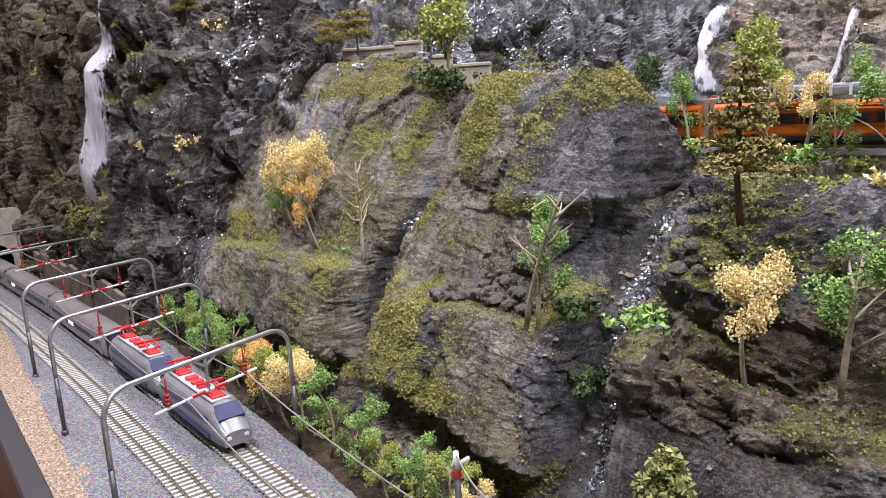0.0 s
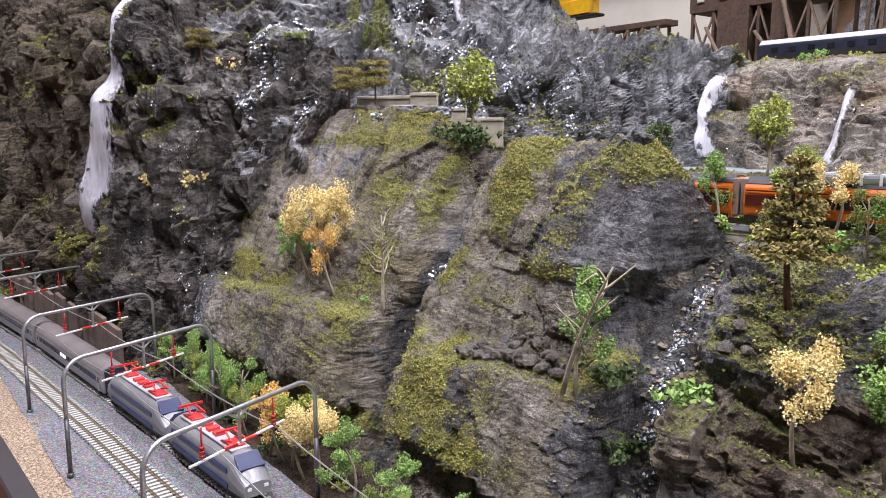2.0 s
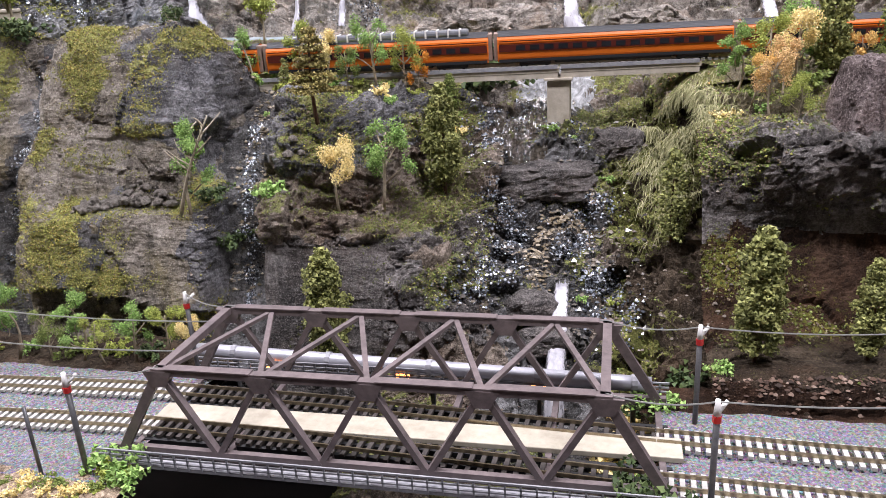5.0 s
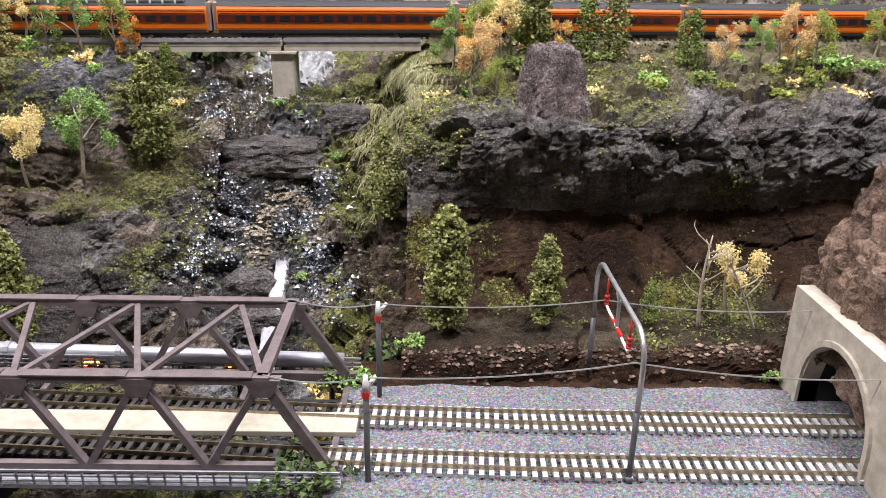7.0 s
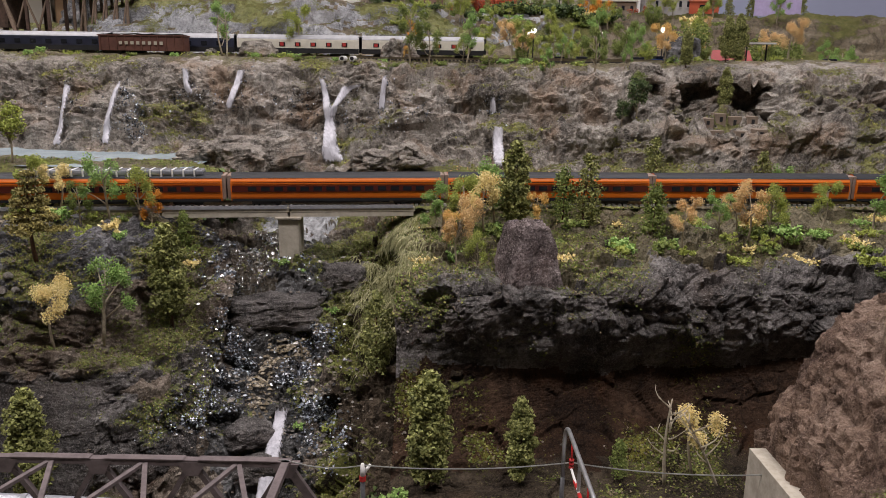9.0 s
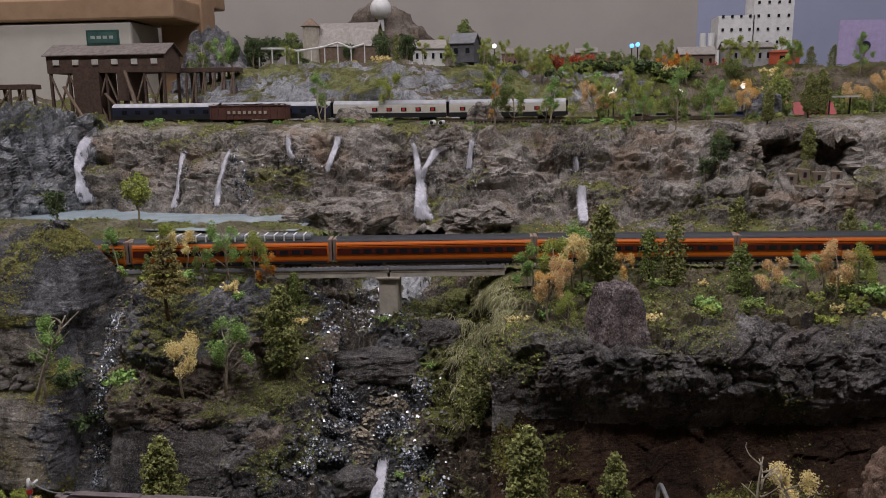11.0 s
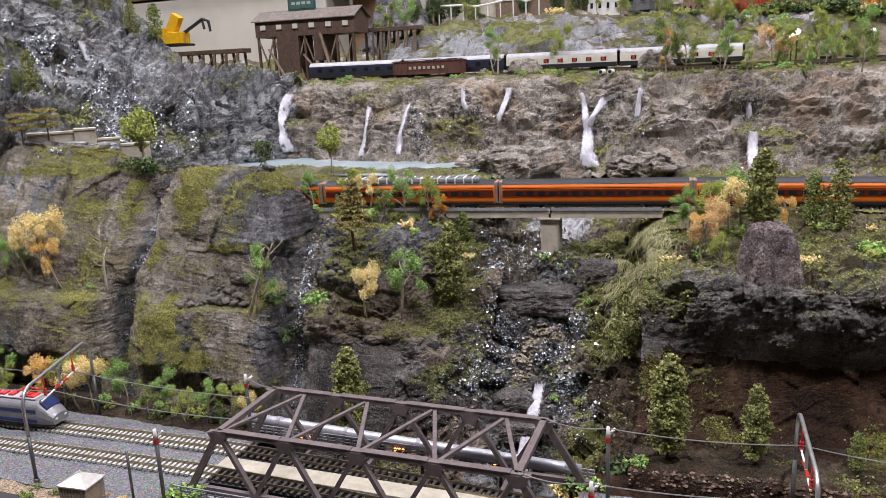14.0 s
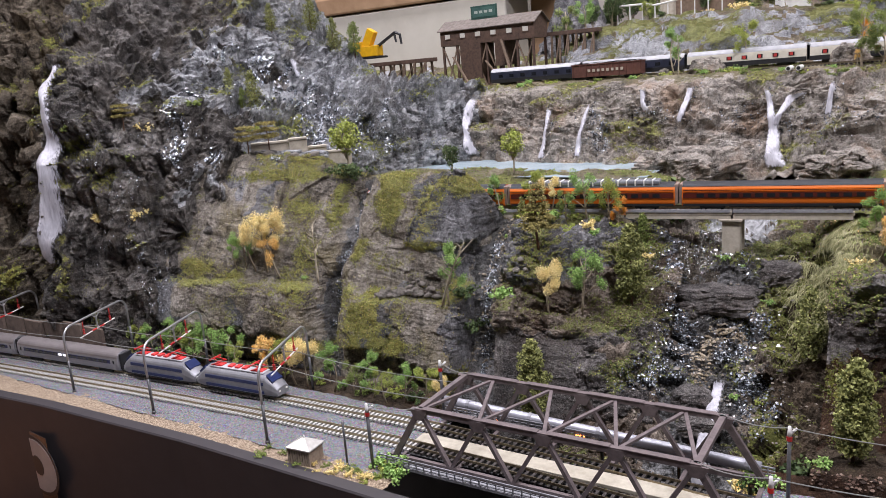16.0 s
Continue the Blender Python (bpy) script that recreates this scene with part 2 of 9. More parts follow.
# ---------------------------------------------------------------- the landscape
MOSSY = rock_material("mossy_rock", (0.038, 0.033, 0.027), (0.25, 0.218, 0.178), (0.48, 0.435, 0.385), ((0.2, 0.215, 0.05), (0.37, 0.37, 0.11)), (0.2, 0.165, 0.085), 0.25, 0.8)
DARK = rock_material("black_rock", (0.018, 0.0165, 0.016), (0.122, 0.109, 0.102), (0.37, 0.345, 0.33), ((0.09, 0.11, 0.025), (0.18, 0.19, 0.06)), (0.06, 0.035, 0.022), 0.75)
GREY = rock_material("grey_rock", (0.06, 0.05, 0.043), (0.32, 0.28, 0.24), (0.54, 0.5, 0.455), ((0.13, 0.14, 0.035), (0.27, 0.26, 0.09)), (0.3, 0.2, 0.13), 0.3, 0.75)
WALL = rock_material("mountain_rock", (0.014, 0.013, 0.012), (0.088, 0.078, 0.071), (0.28, 0.26, 0.24), ((0.12, 0.12, 0.025), (0.26, 0.24, 0.06)), (0.1, 0.075, 0.05), 0.6)
TURF = rock_material("turf", (0.10, 0.09, 0.06), (0.2, 0.17, 0.11), (0.3, 0.27, 0.19), ((0.11, 0.13, 0.035), (0.25, 0.25, 0.08)), (0.2, 0.14, 0.08))

LEFT_BLOCK = (
    (-0.34, ((.11, 0), (.115, .05), (.125, .10), (.135, .14), (.145, .18), (.16, .22), (.2, .24), (.26, .24))),
    (-0.28, ((.125, 0), (.13, .04), (.142, .10), (.15, .13), (.165, .175), (.19, .225), (.215, .238), (.27, .238))),
    (-0.22, ((.128, 0), (.13, .04), (.14, .10), (.148, .118), (.175, .175), (.2, .232), (.22, .24), (.27, .238))),
    (-0.137, ((.125, 0), (.13, .05), (.14, .088), (.152, .108), (.178, .165), (.205, .222), (.22, .235), (.26, .2))),
    (-0.085, ((.13, 0), (.142, .05), (.15, .088), (.16, .109), (.184, .155), (.21, .21), (.224, .224), (.255, .178))),
    (-0.058, ((.137, 0), (.15, .045), (.16, .082), (.17, .105), (.196, .152), (.22, .198), (.232, .212), (.255, .178))),
    (-0.03, ((.132, 0), (.142, .05), (.154, .088), (.166, .107), (.181, .148), (.205, .2), (.222, .216), (.25, .175))),
    (0.01, ((.132, 0), (.143, .05), (.155, .09), (.17, .106), (.18, .145), (.2, .198), (.22, .216), (.25, .175))),
    (0.045, ((.138, 0), (.15, .05), (.16, .09), (.17, .11), (.18, .15), (.193, .187), (.215, .222), (.245, .175))),
    (0.076, ((.145, 0), (.155, .05), (.163, .085), (.17, .1), (.182, .14), (.19, .175), (.212, .22), (.245, .175))),
    (0.091, ((.15, 0), (.16, .05), (.166, .08), (.175, .094), (.192, .13), (.2, .16), (.215, .2), (.245, .17))),
    (0.096, ((.185, 0), (.195, .04), (.205, .065), (.213, .085), (.226, .11), (.238, .135), (.25, .16), (.26, .165))),
)
SLOT = (
    (0.07, ((.14, -.04), (.168, .03), (.185, .07), (.19, .097), (.197, .113), (.216, .142), (.242, .168), (.264, .185))),
    (0.105, ((.14, -.04), (.168, .03), (.185, .07), (.19, .097), (.197, .113), (.216, .142), (.242, .168), (.264, .185))),
    (0.14, ((.14, -.04), (.168, .03), (.185, .07), (.19, .097), (.197, .113), (.216, .142), (.242, .168), (.264, .185))),
)
MID_BLOCK = (
    (0.122, ((.19, -.02), (.195, .05), (.2, .085), (.205, .095), (.195, .12), (.205, .15), (.225, .168), (.26, .17))),
    (0.135, ((.145, -.02), (.152, .05), (.16, .096), (.166, .1), (.178, .125), (.192, .16), (.215, .17), (.26, .172))),
    (0.165, ((.145, -.02), (.152, .05), (.162, .094), (.168, .097), (.172, .13), (.182, .15), (.21, .165), (.26, .173))),
    (0.2, ((.148, -.02), (.155, .045), (.166, .086), (.18, .09), (.19, .115), (.205, .145), (.225, .158), (.26, .173))),
    (0.235, ((.155, -.03), (.165, .04), (.18, .075), (.195, .085), (.215, .1), (.235, .125), (.25, .145), (.265, .172))),
    (0.27, ((.16, -.05), (.175, .0), (.19, .045), (.205, .065), (.225, .078), (.245, .105), (.265, .13), (.285, .148))),
)
GORGE = (
    (0.20, ((.02, -.06), (.12, -.03), (.15, .0), (.185, .04), (.2, .05), (.23, .06), (.25, .09), (.275, .13), (.33, .15), (.42, .18), (.56, .215))),
    (0.245, ((.02, -.06), (.12, -.03), (.15, .0), (.185, .05), (.2, .065), (.23, .076), (.25, .108), (.275, .138), (.33, .155), (.42, .185), (.56, .22))),
    (0.29, ((.02, -.06), (.11, -.05), (.15, -.03), (.18, .01), (.205, .04), (.235, .07), (.26, .1), (.28, .142), (.33, .155), (.42, .18), (.56, .215))),
    (0.345, ((.02, -.06), (.1, -.05), (.14, -.03), (.17, .0), (.195, .025), (.235, .07), (.262, .1), (.285, .135), (.33, .15), (.42, .18), (.56, .215))),
    (0.39, ((.02, -.03), (.1, -.01), (.13, .01), (.155, .025), (.19, .05), (.225, .09), (.25, .12), (.275, .138), (.33, .16), (.42, .185), (.56, .22))),
    (0.43, ((.02, -.01), (.1, .0), (.125, .022), (.14, .027), (.165, .055), (.185, .095), (.205, .122), (.25, .145), (.33, .165), (.42, .19), (.56, .22))),
    (0.47, ((.02, -.01), (.1, .0), (.125, .015), (.15, .02), (.19, .04), (.2, .09), (.215, .11), (.25, .135), (.33, .16), (.42, .19), (.56, .22))),
)
RIGHT_BLOCK = (
    (0.40, ((.1, 0), (.106, .02), (.13, .026), (.15, .035), (.17, .06), (.18, .085), (.185, .11), (.19, .122), (.2, .132), (.24, .157), (.3, .175))),
    (0.44, ((.1, 0), (.106, .022), (.135, .028), (.16, .045), (.176, .07), (.18, .086), (.173, .106), (.169, .128), (.176, .14), (.225, .159), (.3, .176))),
    (0.487, ((.1, 0), (.106, .024), (.14, .03), (.167, .05), (.179, .07), (.182, .084), (.17, .104), (.163, .128), (.169, .143), (.22, .159), (.3, .176))),
    (0.53, ((.1, 0), (.106, .025), (.14, .03), (.17, .05), (.182, .07), (.186, .083), (.173, .103), (.165, .128), (.172, .144), (.22, .159), (.3, .177))),
    (0.58, ((.1, 0), (.106, .025), (.15, .033), (.18, .05), (.196, .07), (.199, .084), (.189, .102), (.182, .126), (.192, .142), (.235, .16), (.3, .178))),
    (0.64, ((.11, 0), (.115, .025), (.16, .035), (.186, .05), (.201, .07), (.204, .084), (.195, .102), (.19, .127), (.199, .147), (.24, .166), (.31, .18))),
    (0.75, ((.12, 0), (.125, .03), (.17, .05), (.185, .07), (.2, .09), (.2, .1), (.2, .115), (.2, .132), (.21, .15), (.25, .17), (.32, .182))),
    (1.0, ((.12, 0), (.125, .03), (.17, .05), (.185, .07), (.2, .09), (.2, .1), (.2, .115), (.2, .132), (.21, .15), (.25, .17), (.32, .182))),
)
MOUNTAIN = (
    (-1.15, ((-.1, 0), (-.09, .1), (-.08, .2), (-.09, .3), (-.05, .4), (.02, .5), (.15, .75))),
    (-0.85, ((.0, 0), (.01, .1), (.02, .2), (.02, .3), (.05, .4), (.1, .5), (.2, .75))),
    (-0.65, ((.05, 0), (.055, .1), (.06, .17), (.05, .26), (.08, .36), (.12, .48), (.22, .75))),
    (-0.5, ((.08, 0), (.085, .1), (.085, .18), (.08, .26), (.11, .35), (.17, .47), (.3, .75))),
    (-0.42, ((.085, 0), (.075, .09), (.066, .16), (.064, .23), (.092, .31), (.16, .40), (.38, .62))),
    (-0.36, ((.095, 0), (.095, .06), (.1, .12), (.1, .2), (.114, .27), (.185, .34), (.41, .52))),
    (-0.31, ((.11, 0), (.112, .05), (.125, .12), (.132, .19), (.15, .25), (.225, .31), (.43, .44))),
    (-0.27, ((.16, .0), (.16, .06), (.17, .13), (.178, .2), (.2, .245), (.28, .305), (.44, .39))),
    (-0.22, ((.25, .1), (.25, .16), (.255, .2), (.265, .24), (.295, .27), (.36, .305), (.46, .358))),
    (-0.17, ((.34, .1), (.35, .18), (.36, .22), (.375, .25), (.4, .28), (.43, .31), (.5, .345))),
    (-0.13, ((.43, .1), (.44, .18), (.45, .22), (.46, .25), (.48, .28), (.5, .31), (.54, .34))),
    (-0.08, ((.5, .1), (.51, .18), (.515, .22), (.53, .25), (.55, .28), (.57, .305), (.6, .33))),
)
SHELF_LEFT = (
    (-0.32, ((.235, .16), (.255, 0.174), (.28, 0.178), (.305, 0.179), (.34, .19), (.385, .2145), (.55, .212))),
    (-0.1, ((.235, .16), (.25, 0.176), (.27, 0.178), (.3, 0.179), (.33, .192), (.385, .2145), (.55, .212))),
    (0.1, ((.235, .16), (.25, 0.174), (.27, 0.178), (.3, 0.179), (.33, .192), (.385, .2145), (.55, .212))),
    (0.2, ((.24, 0.159), (.255, 0.176), (.275, 0.179), (.3, 0.179), (.33, .192), (.385, .2145), (.55, .212))),
    (0.235, ((.26, .13), (.27, 0.164), (.285, 0.169), (.3, 0.169), (.33, 0.179), (.37, .2), (.55, .222))),
)
SHELF_RIGHT = (
    (0.375, ((.29, .14), (.3, 0.154), (.315, 0.164), (.33, 0.169), (.36, .18), (.42, .2), (.55, .222))),
    (0.43, ((.27, 0.169), (.285, 0.178), (.305, 0.18), (.325, 0.18), (.36, .185), (.42, .205), (.55, .222))),
    (0.7, ((.28, 0.169), (.3, 0.18), (.325, 0.182), (.35, 0.182), (.38, .188), (.43, .21), (.55, .222))),
    (1.3, ((.28, 0.169), (.3, 0.182), (.33, .18), (.37, .18), (.4, .19), (.45, .21), (.55, .222))),
)
UPPER_CLIFF = (
    (-0.3, ((.44, .205), (.47, .23), (.485, .255), (.5, .28), (.52, .305), (.545, .325), (.6, .334), (.72, .345))),
    (-0.1, ((.47, .205), (.5, .23), (.512, .255), (.525, .28), (.54, .308), (.56, .326), (.6, .336), (.72, .345))),
    (0.1, ((.45, .205), (.48, .228), (.5, .25), (.512, .275), (.525, .302), (.55, .322), (.6, .335), (.72, .345))),
    (0.25, ((.45, .205), (.485, .226), (.51, .25), (.52, .275), (.535, .302), (.555, .322), (.6, .335), (.72, .345))),
    (0.4, ((.46, .205), (.5, .226), (.53, .25), (.545, .275), (.555, .302), (.575, .322), (.61, .335), (.72, .345))),
    (0.55, ((.42, .195), (.46, .22), (.475, .25), (.505, .26), (.52, .292), (.55, .318), (.6, .333), (.72, .345))),
    (0.75, ((.4, .19), (.44, .22), (.45, .252), (.475, .262), (.49, .295), (.52, .322), (.58, .335), (.72, .345))),
    (1.0, ((.38, .19), (.42, .22), (.43, .25), (.45, .27), (.46, .3), (.49, .325), (.56, .335), (.72, .345))),
    (1.5, ((.38, .19), (.42, .22), (.43, .25), (.45, .27), (.46, .3), (.49, .325), (.56, .335), (.72, .345))),
)
HILLS = (
    (-0.6, ((.6, .322), (.66, .335), (.7, .345), (.74, .38), (.8, .40), (.9, .41), (1.05, .43), (1.3, .44))),
    (-0.09, ((.6, .322), (.66, .336), (.7, .345), (.74, .36), (.8, .39), (.9, .42), (1.05, .43), (1.3, .44))),
    (-0.04, ((.6, .322), (.66, .336), (.69, .36), (.715, .40), (.76, .42), (.85, .44), (1.0, .455), (1.3, .46))),
    (0.08, ((.6, .322), (.66, .336), (.69, .375), (.715, .418), (.76, .434), (.85, .448), (1.0, .46), (1.3, .47))),
    (0.3, ((.6, .322), (.66, .336), (.69, .365), (.72, .405), (.76, .43), (.85, .448), (1.0, .465), (1.3, .475))),
    (0.42, ((.6, .322), (.67, .337), (.72, .35), (.77, .375), (.82, .41), (.9, .445), (1.05, .473), (1.3, .48))),
    (0.55, ((.6, .322), (.67, .337), (.74, .345), (.8, .37), (.86, .405), (.94, .45), (1.05, .475), (1.3, .48))),
    (0.75, ((.6, .322), (.68, .337), (.78, .338), (.86, .35), (.91, .395), (.95, .443), (1.05, .472), (1.3, .48))),
    (1.6, ((.6, .322), (.68, .337), (.78, .338), (.86, .35), (.91, .395), (.95, .443), (1.05, .472), (1.3, .48))),
)


def landform(name, profiles, step, size, amp, seed, mats, label, bands=(), choose=None, ragged=0.5, moss=(), wild=0.0, carve=None, crisp=False, **kw):
    """A rock form through profiles. bands: the profile points at which the next material begins; choose: a rule on the points instead.
    moss: patches (x, z, half width, half height, strength) of moss on the front; wild: how much grows on the flatter ground besides."""
    g, v = loft(profiles, step)
    if carve:
        g = carve(g)
    g = craggy(g, size, amp, seed, **kw)
    mats = mats if isinstance(mats, tuple) else (mats,)
    ob = sheet(name, g, mats[0], not crisp)
    for m in mats[1:]:
        ob.data.materials.append(m)
    if len(mats) > 1:
        if choose:
            slot_of = choose(g)
        else:
            at = v[None, :] + ragged * fbm(g / 0.012, 3, seed + 51)
            slot_of = sum((at > b).astype(int) for b in bands)
        ob.data.polygons.foreach_set("material_index", slot_of[:-1, :-1].reshape(-1).astype(np.int32))
    up = np.abs(normals(g)[..., 2])
    ragg = 0.5 * fbm(g / 0.016, 3, seed + 61)
    cover = wild * (0.25 + 0.9 * (up - 0.45) + 0.8 * fbm(g / 0.04, 3, seed + 65)) + 0.0 * up
    for x, z, w, h, k in moss:
        r = np.sqrt(((g[..., 0] - x) / w) ** 2 + ((g[..., 2] - z) / h) ** 2)
        cover = np.maximum(cover, k * np.clip(1.45 - r + ragg, 0, 1) * (0.55 + 0.6 * up))
    layer = ob.data.attributes.new("moss", "FLOAT", "POINT")
    layer.data.foreach_set("value", np.clip(cover, 0, 1).reshape(-1).astype(np.float32))
    return tagged(ob, label, "rock", kind="structure")


def gully(g):
    """The mossy cliff's hand-cut features: a diagonal gully that widens into a cleft, two lower blocks with ledges on top and undercut feet,
    a buttress with a flat front, and a hollow beside the stream."""
    x, z = g[..., 0], g[..., 2]
    wob = 0.004 * fbm(g / 0.03, 3, 71)
    out = g.copy()
    mid = np.interp(z, (0.0, 0.04, 0.06, 0.088, 0.1, 0.118, 0.15, 0.19), (-0.056, -0.061, -0.065, -0.067, -0.064, -0.063, -0.064, -0.057))
    wide = np.interp(z, (0.03, 0.08, 0.1, 0.19), (0.0125, 0.011, 0.007, 0.0065))
    deep = np.interp(z, (0.0, 0.03, 0.085, 0.1, 0.19), (0.012, 0.022, 0.018, 0.008, 0.007))
    cut = deep * np.exp(-(((x - mid + wob * 0.5) / wide) ** 4))
    left = 1 - ease(-0.084, -0.072, x + wob)
    lip = np.interp(x, (-0.3, -0.2, -0.08), (0.076, 0.083, 0.084)) + wob
    cut = cut - left * 0.011 * (1 - ease(lip - 0.003, lip + 0.003, z))
    cut = cut + left * 0.028 * (1 - ease(0.018, 0.04, z + 2 * wob))
    right = ease(-0.05, -0.04, x + wob)
    lip = 0.079 + wob
    cut = cut - right * 0.008 * (1 - ease(lip - 0.002, lip + 0.003, z))
    lip = np.interp(x, (-0.04, 0.0, 0.05, 0.1), (0.034, 0.03, 0.022, 0.012)) + wob
    cut = cut + right * 0.017 * (1 - ease(lip - 0.006, lip + 0.002, z))
    cut = cut - 0.006 * buttress(g)
    cut = cut + 0.022 * np.exp(-(((x - 0.088) / 0.013) ** 2) - ((z - 0.104) / 0.016) ** 2)
    cut = cut - 0.005 * ease(-0.114, -0.104, x + wob) * (1 - ease(-0.08, -0.073, x)) * ease(0.1, 0.115, z)
    cut = cut - 0.006 * ease(-0.05, -0.044, x + wob) * (1 - ease(0.0, 0.03, x + wob)) * ease(0.128, 0.14, z + wob)
    out[..., 1] += cut
    return out


def in_gully(g):
    """1 in the wet floor of the gully, else 0."""
    x, z = g[..., 0], g[..., 2]
    mid = np.interp(z, (0.0, 0.04, 0.06, 0.088, 0.1, 0.118, 0.15, 0.19), (-0.056, -0.061, -0.065, -0.067, -0.064, -0.063, -0.064, -0.057))
    wide = np.interp(z, (0.03, 0.08, 0.1, 0.19), (0.011, 0.009, 0.0042, 0.005))
    return (np.abs(x - mid + 0.003 * fbm(g / 0.012, 3, 77)) < wide).astype(int)


def buttress(g):
    """How far a point belongs to the smooth grey buttress at the end of the mossy cliff."""
    x, z = g[..., 0], g[..., 2]
    wob = 0.004 * fbm(g / 0.03, 3, 71)
    edge = np.interp(z, (0.12, 0.19), (0.018, 0.042))
    return ease(edge - 0.003, edge + 0.005, x + wob) * ease(0.12, 0.131, z + wob)


def hollow(g):
    """The mountain's cave beside the tall waterfall, its round hole, its shelves and its dark overhangs."""
    x, z = g[..., 0], g[..., 2]
    out = g.copy()
    push = 0.075 * np.exp(-(((x + 0.495) / 0.035) ** 2) - ((z - 0.165) / 0.05) ** 2) + 0.03 * np.exp(-(((x + 0.52) / 0.012) ** 2) - ((z - 0.28) / 0.012) ** 2)
    for x0, x1, level, depth in ((-0.48, -0.29, 0.229, 0.02), (-0.37, -0.235, 0.277, 0.022), (-0.62, -0.43, 0.262, 0.016), (-0.34, -0.2, 0.33, 0.02)):
        zz = level + 0.007 * fbm(g / 0.04, 3, 91)
        on = ease(x0, x0 + 0.03, x) * (1 - ease(x1 - 0.03, x1, x))
        push = push + on * depth * ease(zz - 0.002, zz + 0.003, z) * np.exp(-np.maximum(z - zz, 0) / 0.035)
        push = push - on * 0.009 * (1 - ease(zz - 0.001, zz + 0.003, z)) * np.exp(-np.maximum(zz - z, 0) / 0.012)
        push = push + on * 0.007 * np.exp(-(((zz - 0.022 - z) / 0.012) ** 2))
    for cx, cz, w, h, depth in ((-0.29, 0.13, 0.016, 0.02, 0.022), (-0.37, 0.2, 0.014, 0.018, 0.018), (-0.345, 0.1, 0.012, 0.025, 0.014), (-0.38, 0.12, 0.012, 0.02, 0.014), (-0.31, 0.2, 0.01, 0.016, 0.012)):
        push = push + depth * np.exp(-(((x - cx) / w) ** 2) - ((z - cz) / h) ** 2)
    out[..., 1] += push
    return out


def recess(g):
    """The sheltered hollow of the cliff dwellings, the dark pocket beside the main fall and a crevice."""
    x, z = g[..., 0], g[..., 2]
    wob = 0.006 * fbm(g / 0.03, 3, 93)
    out = g.copy()
    push = 0.04 * ease(0.668, 0.682, x + wob) * (1 - ease(0.752, 0.766, x + wob)) * ease(0.186, 0.196, z + wob) * (1 - ease(0.232, 0.24, z + wob))
    push = push + 0.02 * np.exp(-(((x - 0.334) / 0.014) ** 2) - ((z - 0.226) / 0.014) ** 2)
    push = push + 0.016 * np.exp(-(((x - 0.665 + wob) / 0.006) ** 2)) * ease(0.18, 0.2, z)
    out[..., 1] += push
    return out


EARTH = rock_material("red_earth", (0.012, 0.007, 0.005), (0.042, 0.023, 0.014), (0.1, 0.06, 0.038), earth=(0.085, 0.038, 0.018))
SLATE = rock_material("slate_rock", (0.07, 0.072, 0.078), (0.34, 0.345, 0.36), (0.6, 0.61, 0.63), ((0.13, 0.14, 0.035), (0.27, 0.27, 0.09)), (0.15, 0.13, 0.11), 0.5)
LOAM = rock_material("loam", (0.014, 0.01, 0.007), (0.055, 0.041, 0.028), (0.14, 0.108, 0.076), ((0.11, 0.12, 0.03), (0.22, 0.22, 0.07)), (0.09, 0.05, 0.028))
STORM = rock_material("storm_grey_rock", (0.034, 0.034, 0.036), (0.15, 0.147, 0.155), (0.36, 0.355, 0.365), ((0.15, 0.16, 0.04), (0.32, 0.32, 0.1)), (0.1, 0.085, 0.07), 0.4)
BEDROCK = rock_material("wet_bed_rock", (0.018, 0.018, 0.018), (0.1, 0.096, 0.092), (0.31, 0.31, 0.315), ((0.12, 0.14, 0.03), (0.25, 0.26, 0.08)), (0.09, 0.07, 0.045), 1.0)
MUD = rock_material("brown_rock", (0.055, 0.042, 0.033), (0.21, 0.168, 0.13), (0.43, 0.365, 0.305), ((0.14, 0.16, 0.04), (0.28, 0.28, 0.1)), (0.13, 0.075, 0.045), 0.5)
CAVE = rock_material("cave_rock", (0.018, 0.014, 0.011), (0.085, 0.07, 0.052), (0.24, 0.2, 0.155), earth=(0.12, 0.09, 0.05))
LEFT_MOSS = ((-0.012, 0.163, 0.026, 0.032, 1.15), (0.074, 0.182, 0.028, 0.012, 1.15), (-0.16, 0.19, 0.09, 0.007, 0.9), (-0.079, 0.158, 0.01, 0.032, 0.9), (-0.038, 0.118, 0.018, 0.016, 0.9), (0.045, 0.127, 0.035, 0.005, 0.95), (0.0, 0.108, 0.03, 0.014, 0.62), (-0.1, 0.11, 0.02, 0.022, 0.66), (-0.008, 0.054, 0.022, 0.026, 1.1), (0.022, 0.036, 0.036, 0.01, 1.1), (-0.25, 0.094, 0.03, 0.014, 0.9), (-0.2, 0.06, 0.05, 0.02, 0.6), (-0.1, 0.02, 0.05, 0.012, 0.8), (-0.14, 0.15, 0.05, 0.035, 0.5), (0.03, 0.06, 0.02, 0.02, 0.55))
left_block = landform("rock_cliff_moss", LEFT_BLOCK, 0.0013, 0.05, 0.0042, 3, (MOSSY, STORM, BEDROCK), "grey-brown plaster cliff with yellow-green moss", cracks=0.1, lumps=0.7, tilt=0.8, fine=0.1, ribs=0.14, twist=0.15, billow=0.55, shape=(1, 1, 0.9), crisp=True, moss=LEFT_MOSS, wild=0.6, carve=gully, choose=lambda g: ((buttress(g) > 0.5) | ((g[..., 0] + 0.02 * fbm(g / 0.03, 3, 6) > 0.072) & (g[..., 2] < 0.12)) | (fbm(g / 0.06, 3, 16) > 0.42)).astype(int) * (1 - in_gully(g)) + 2 * in_gully(g))
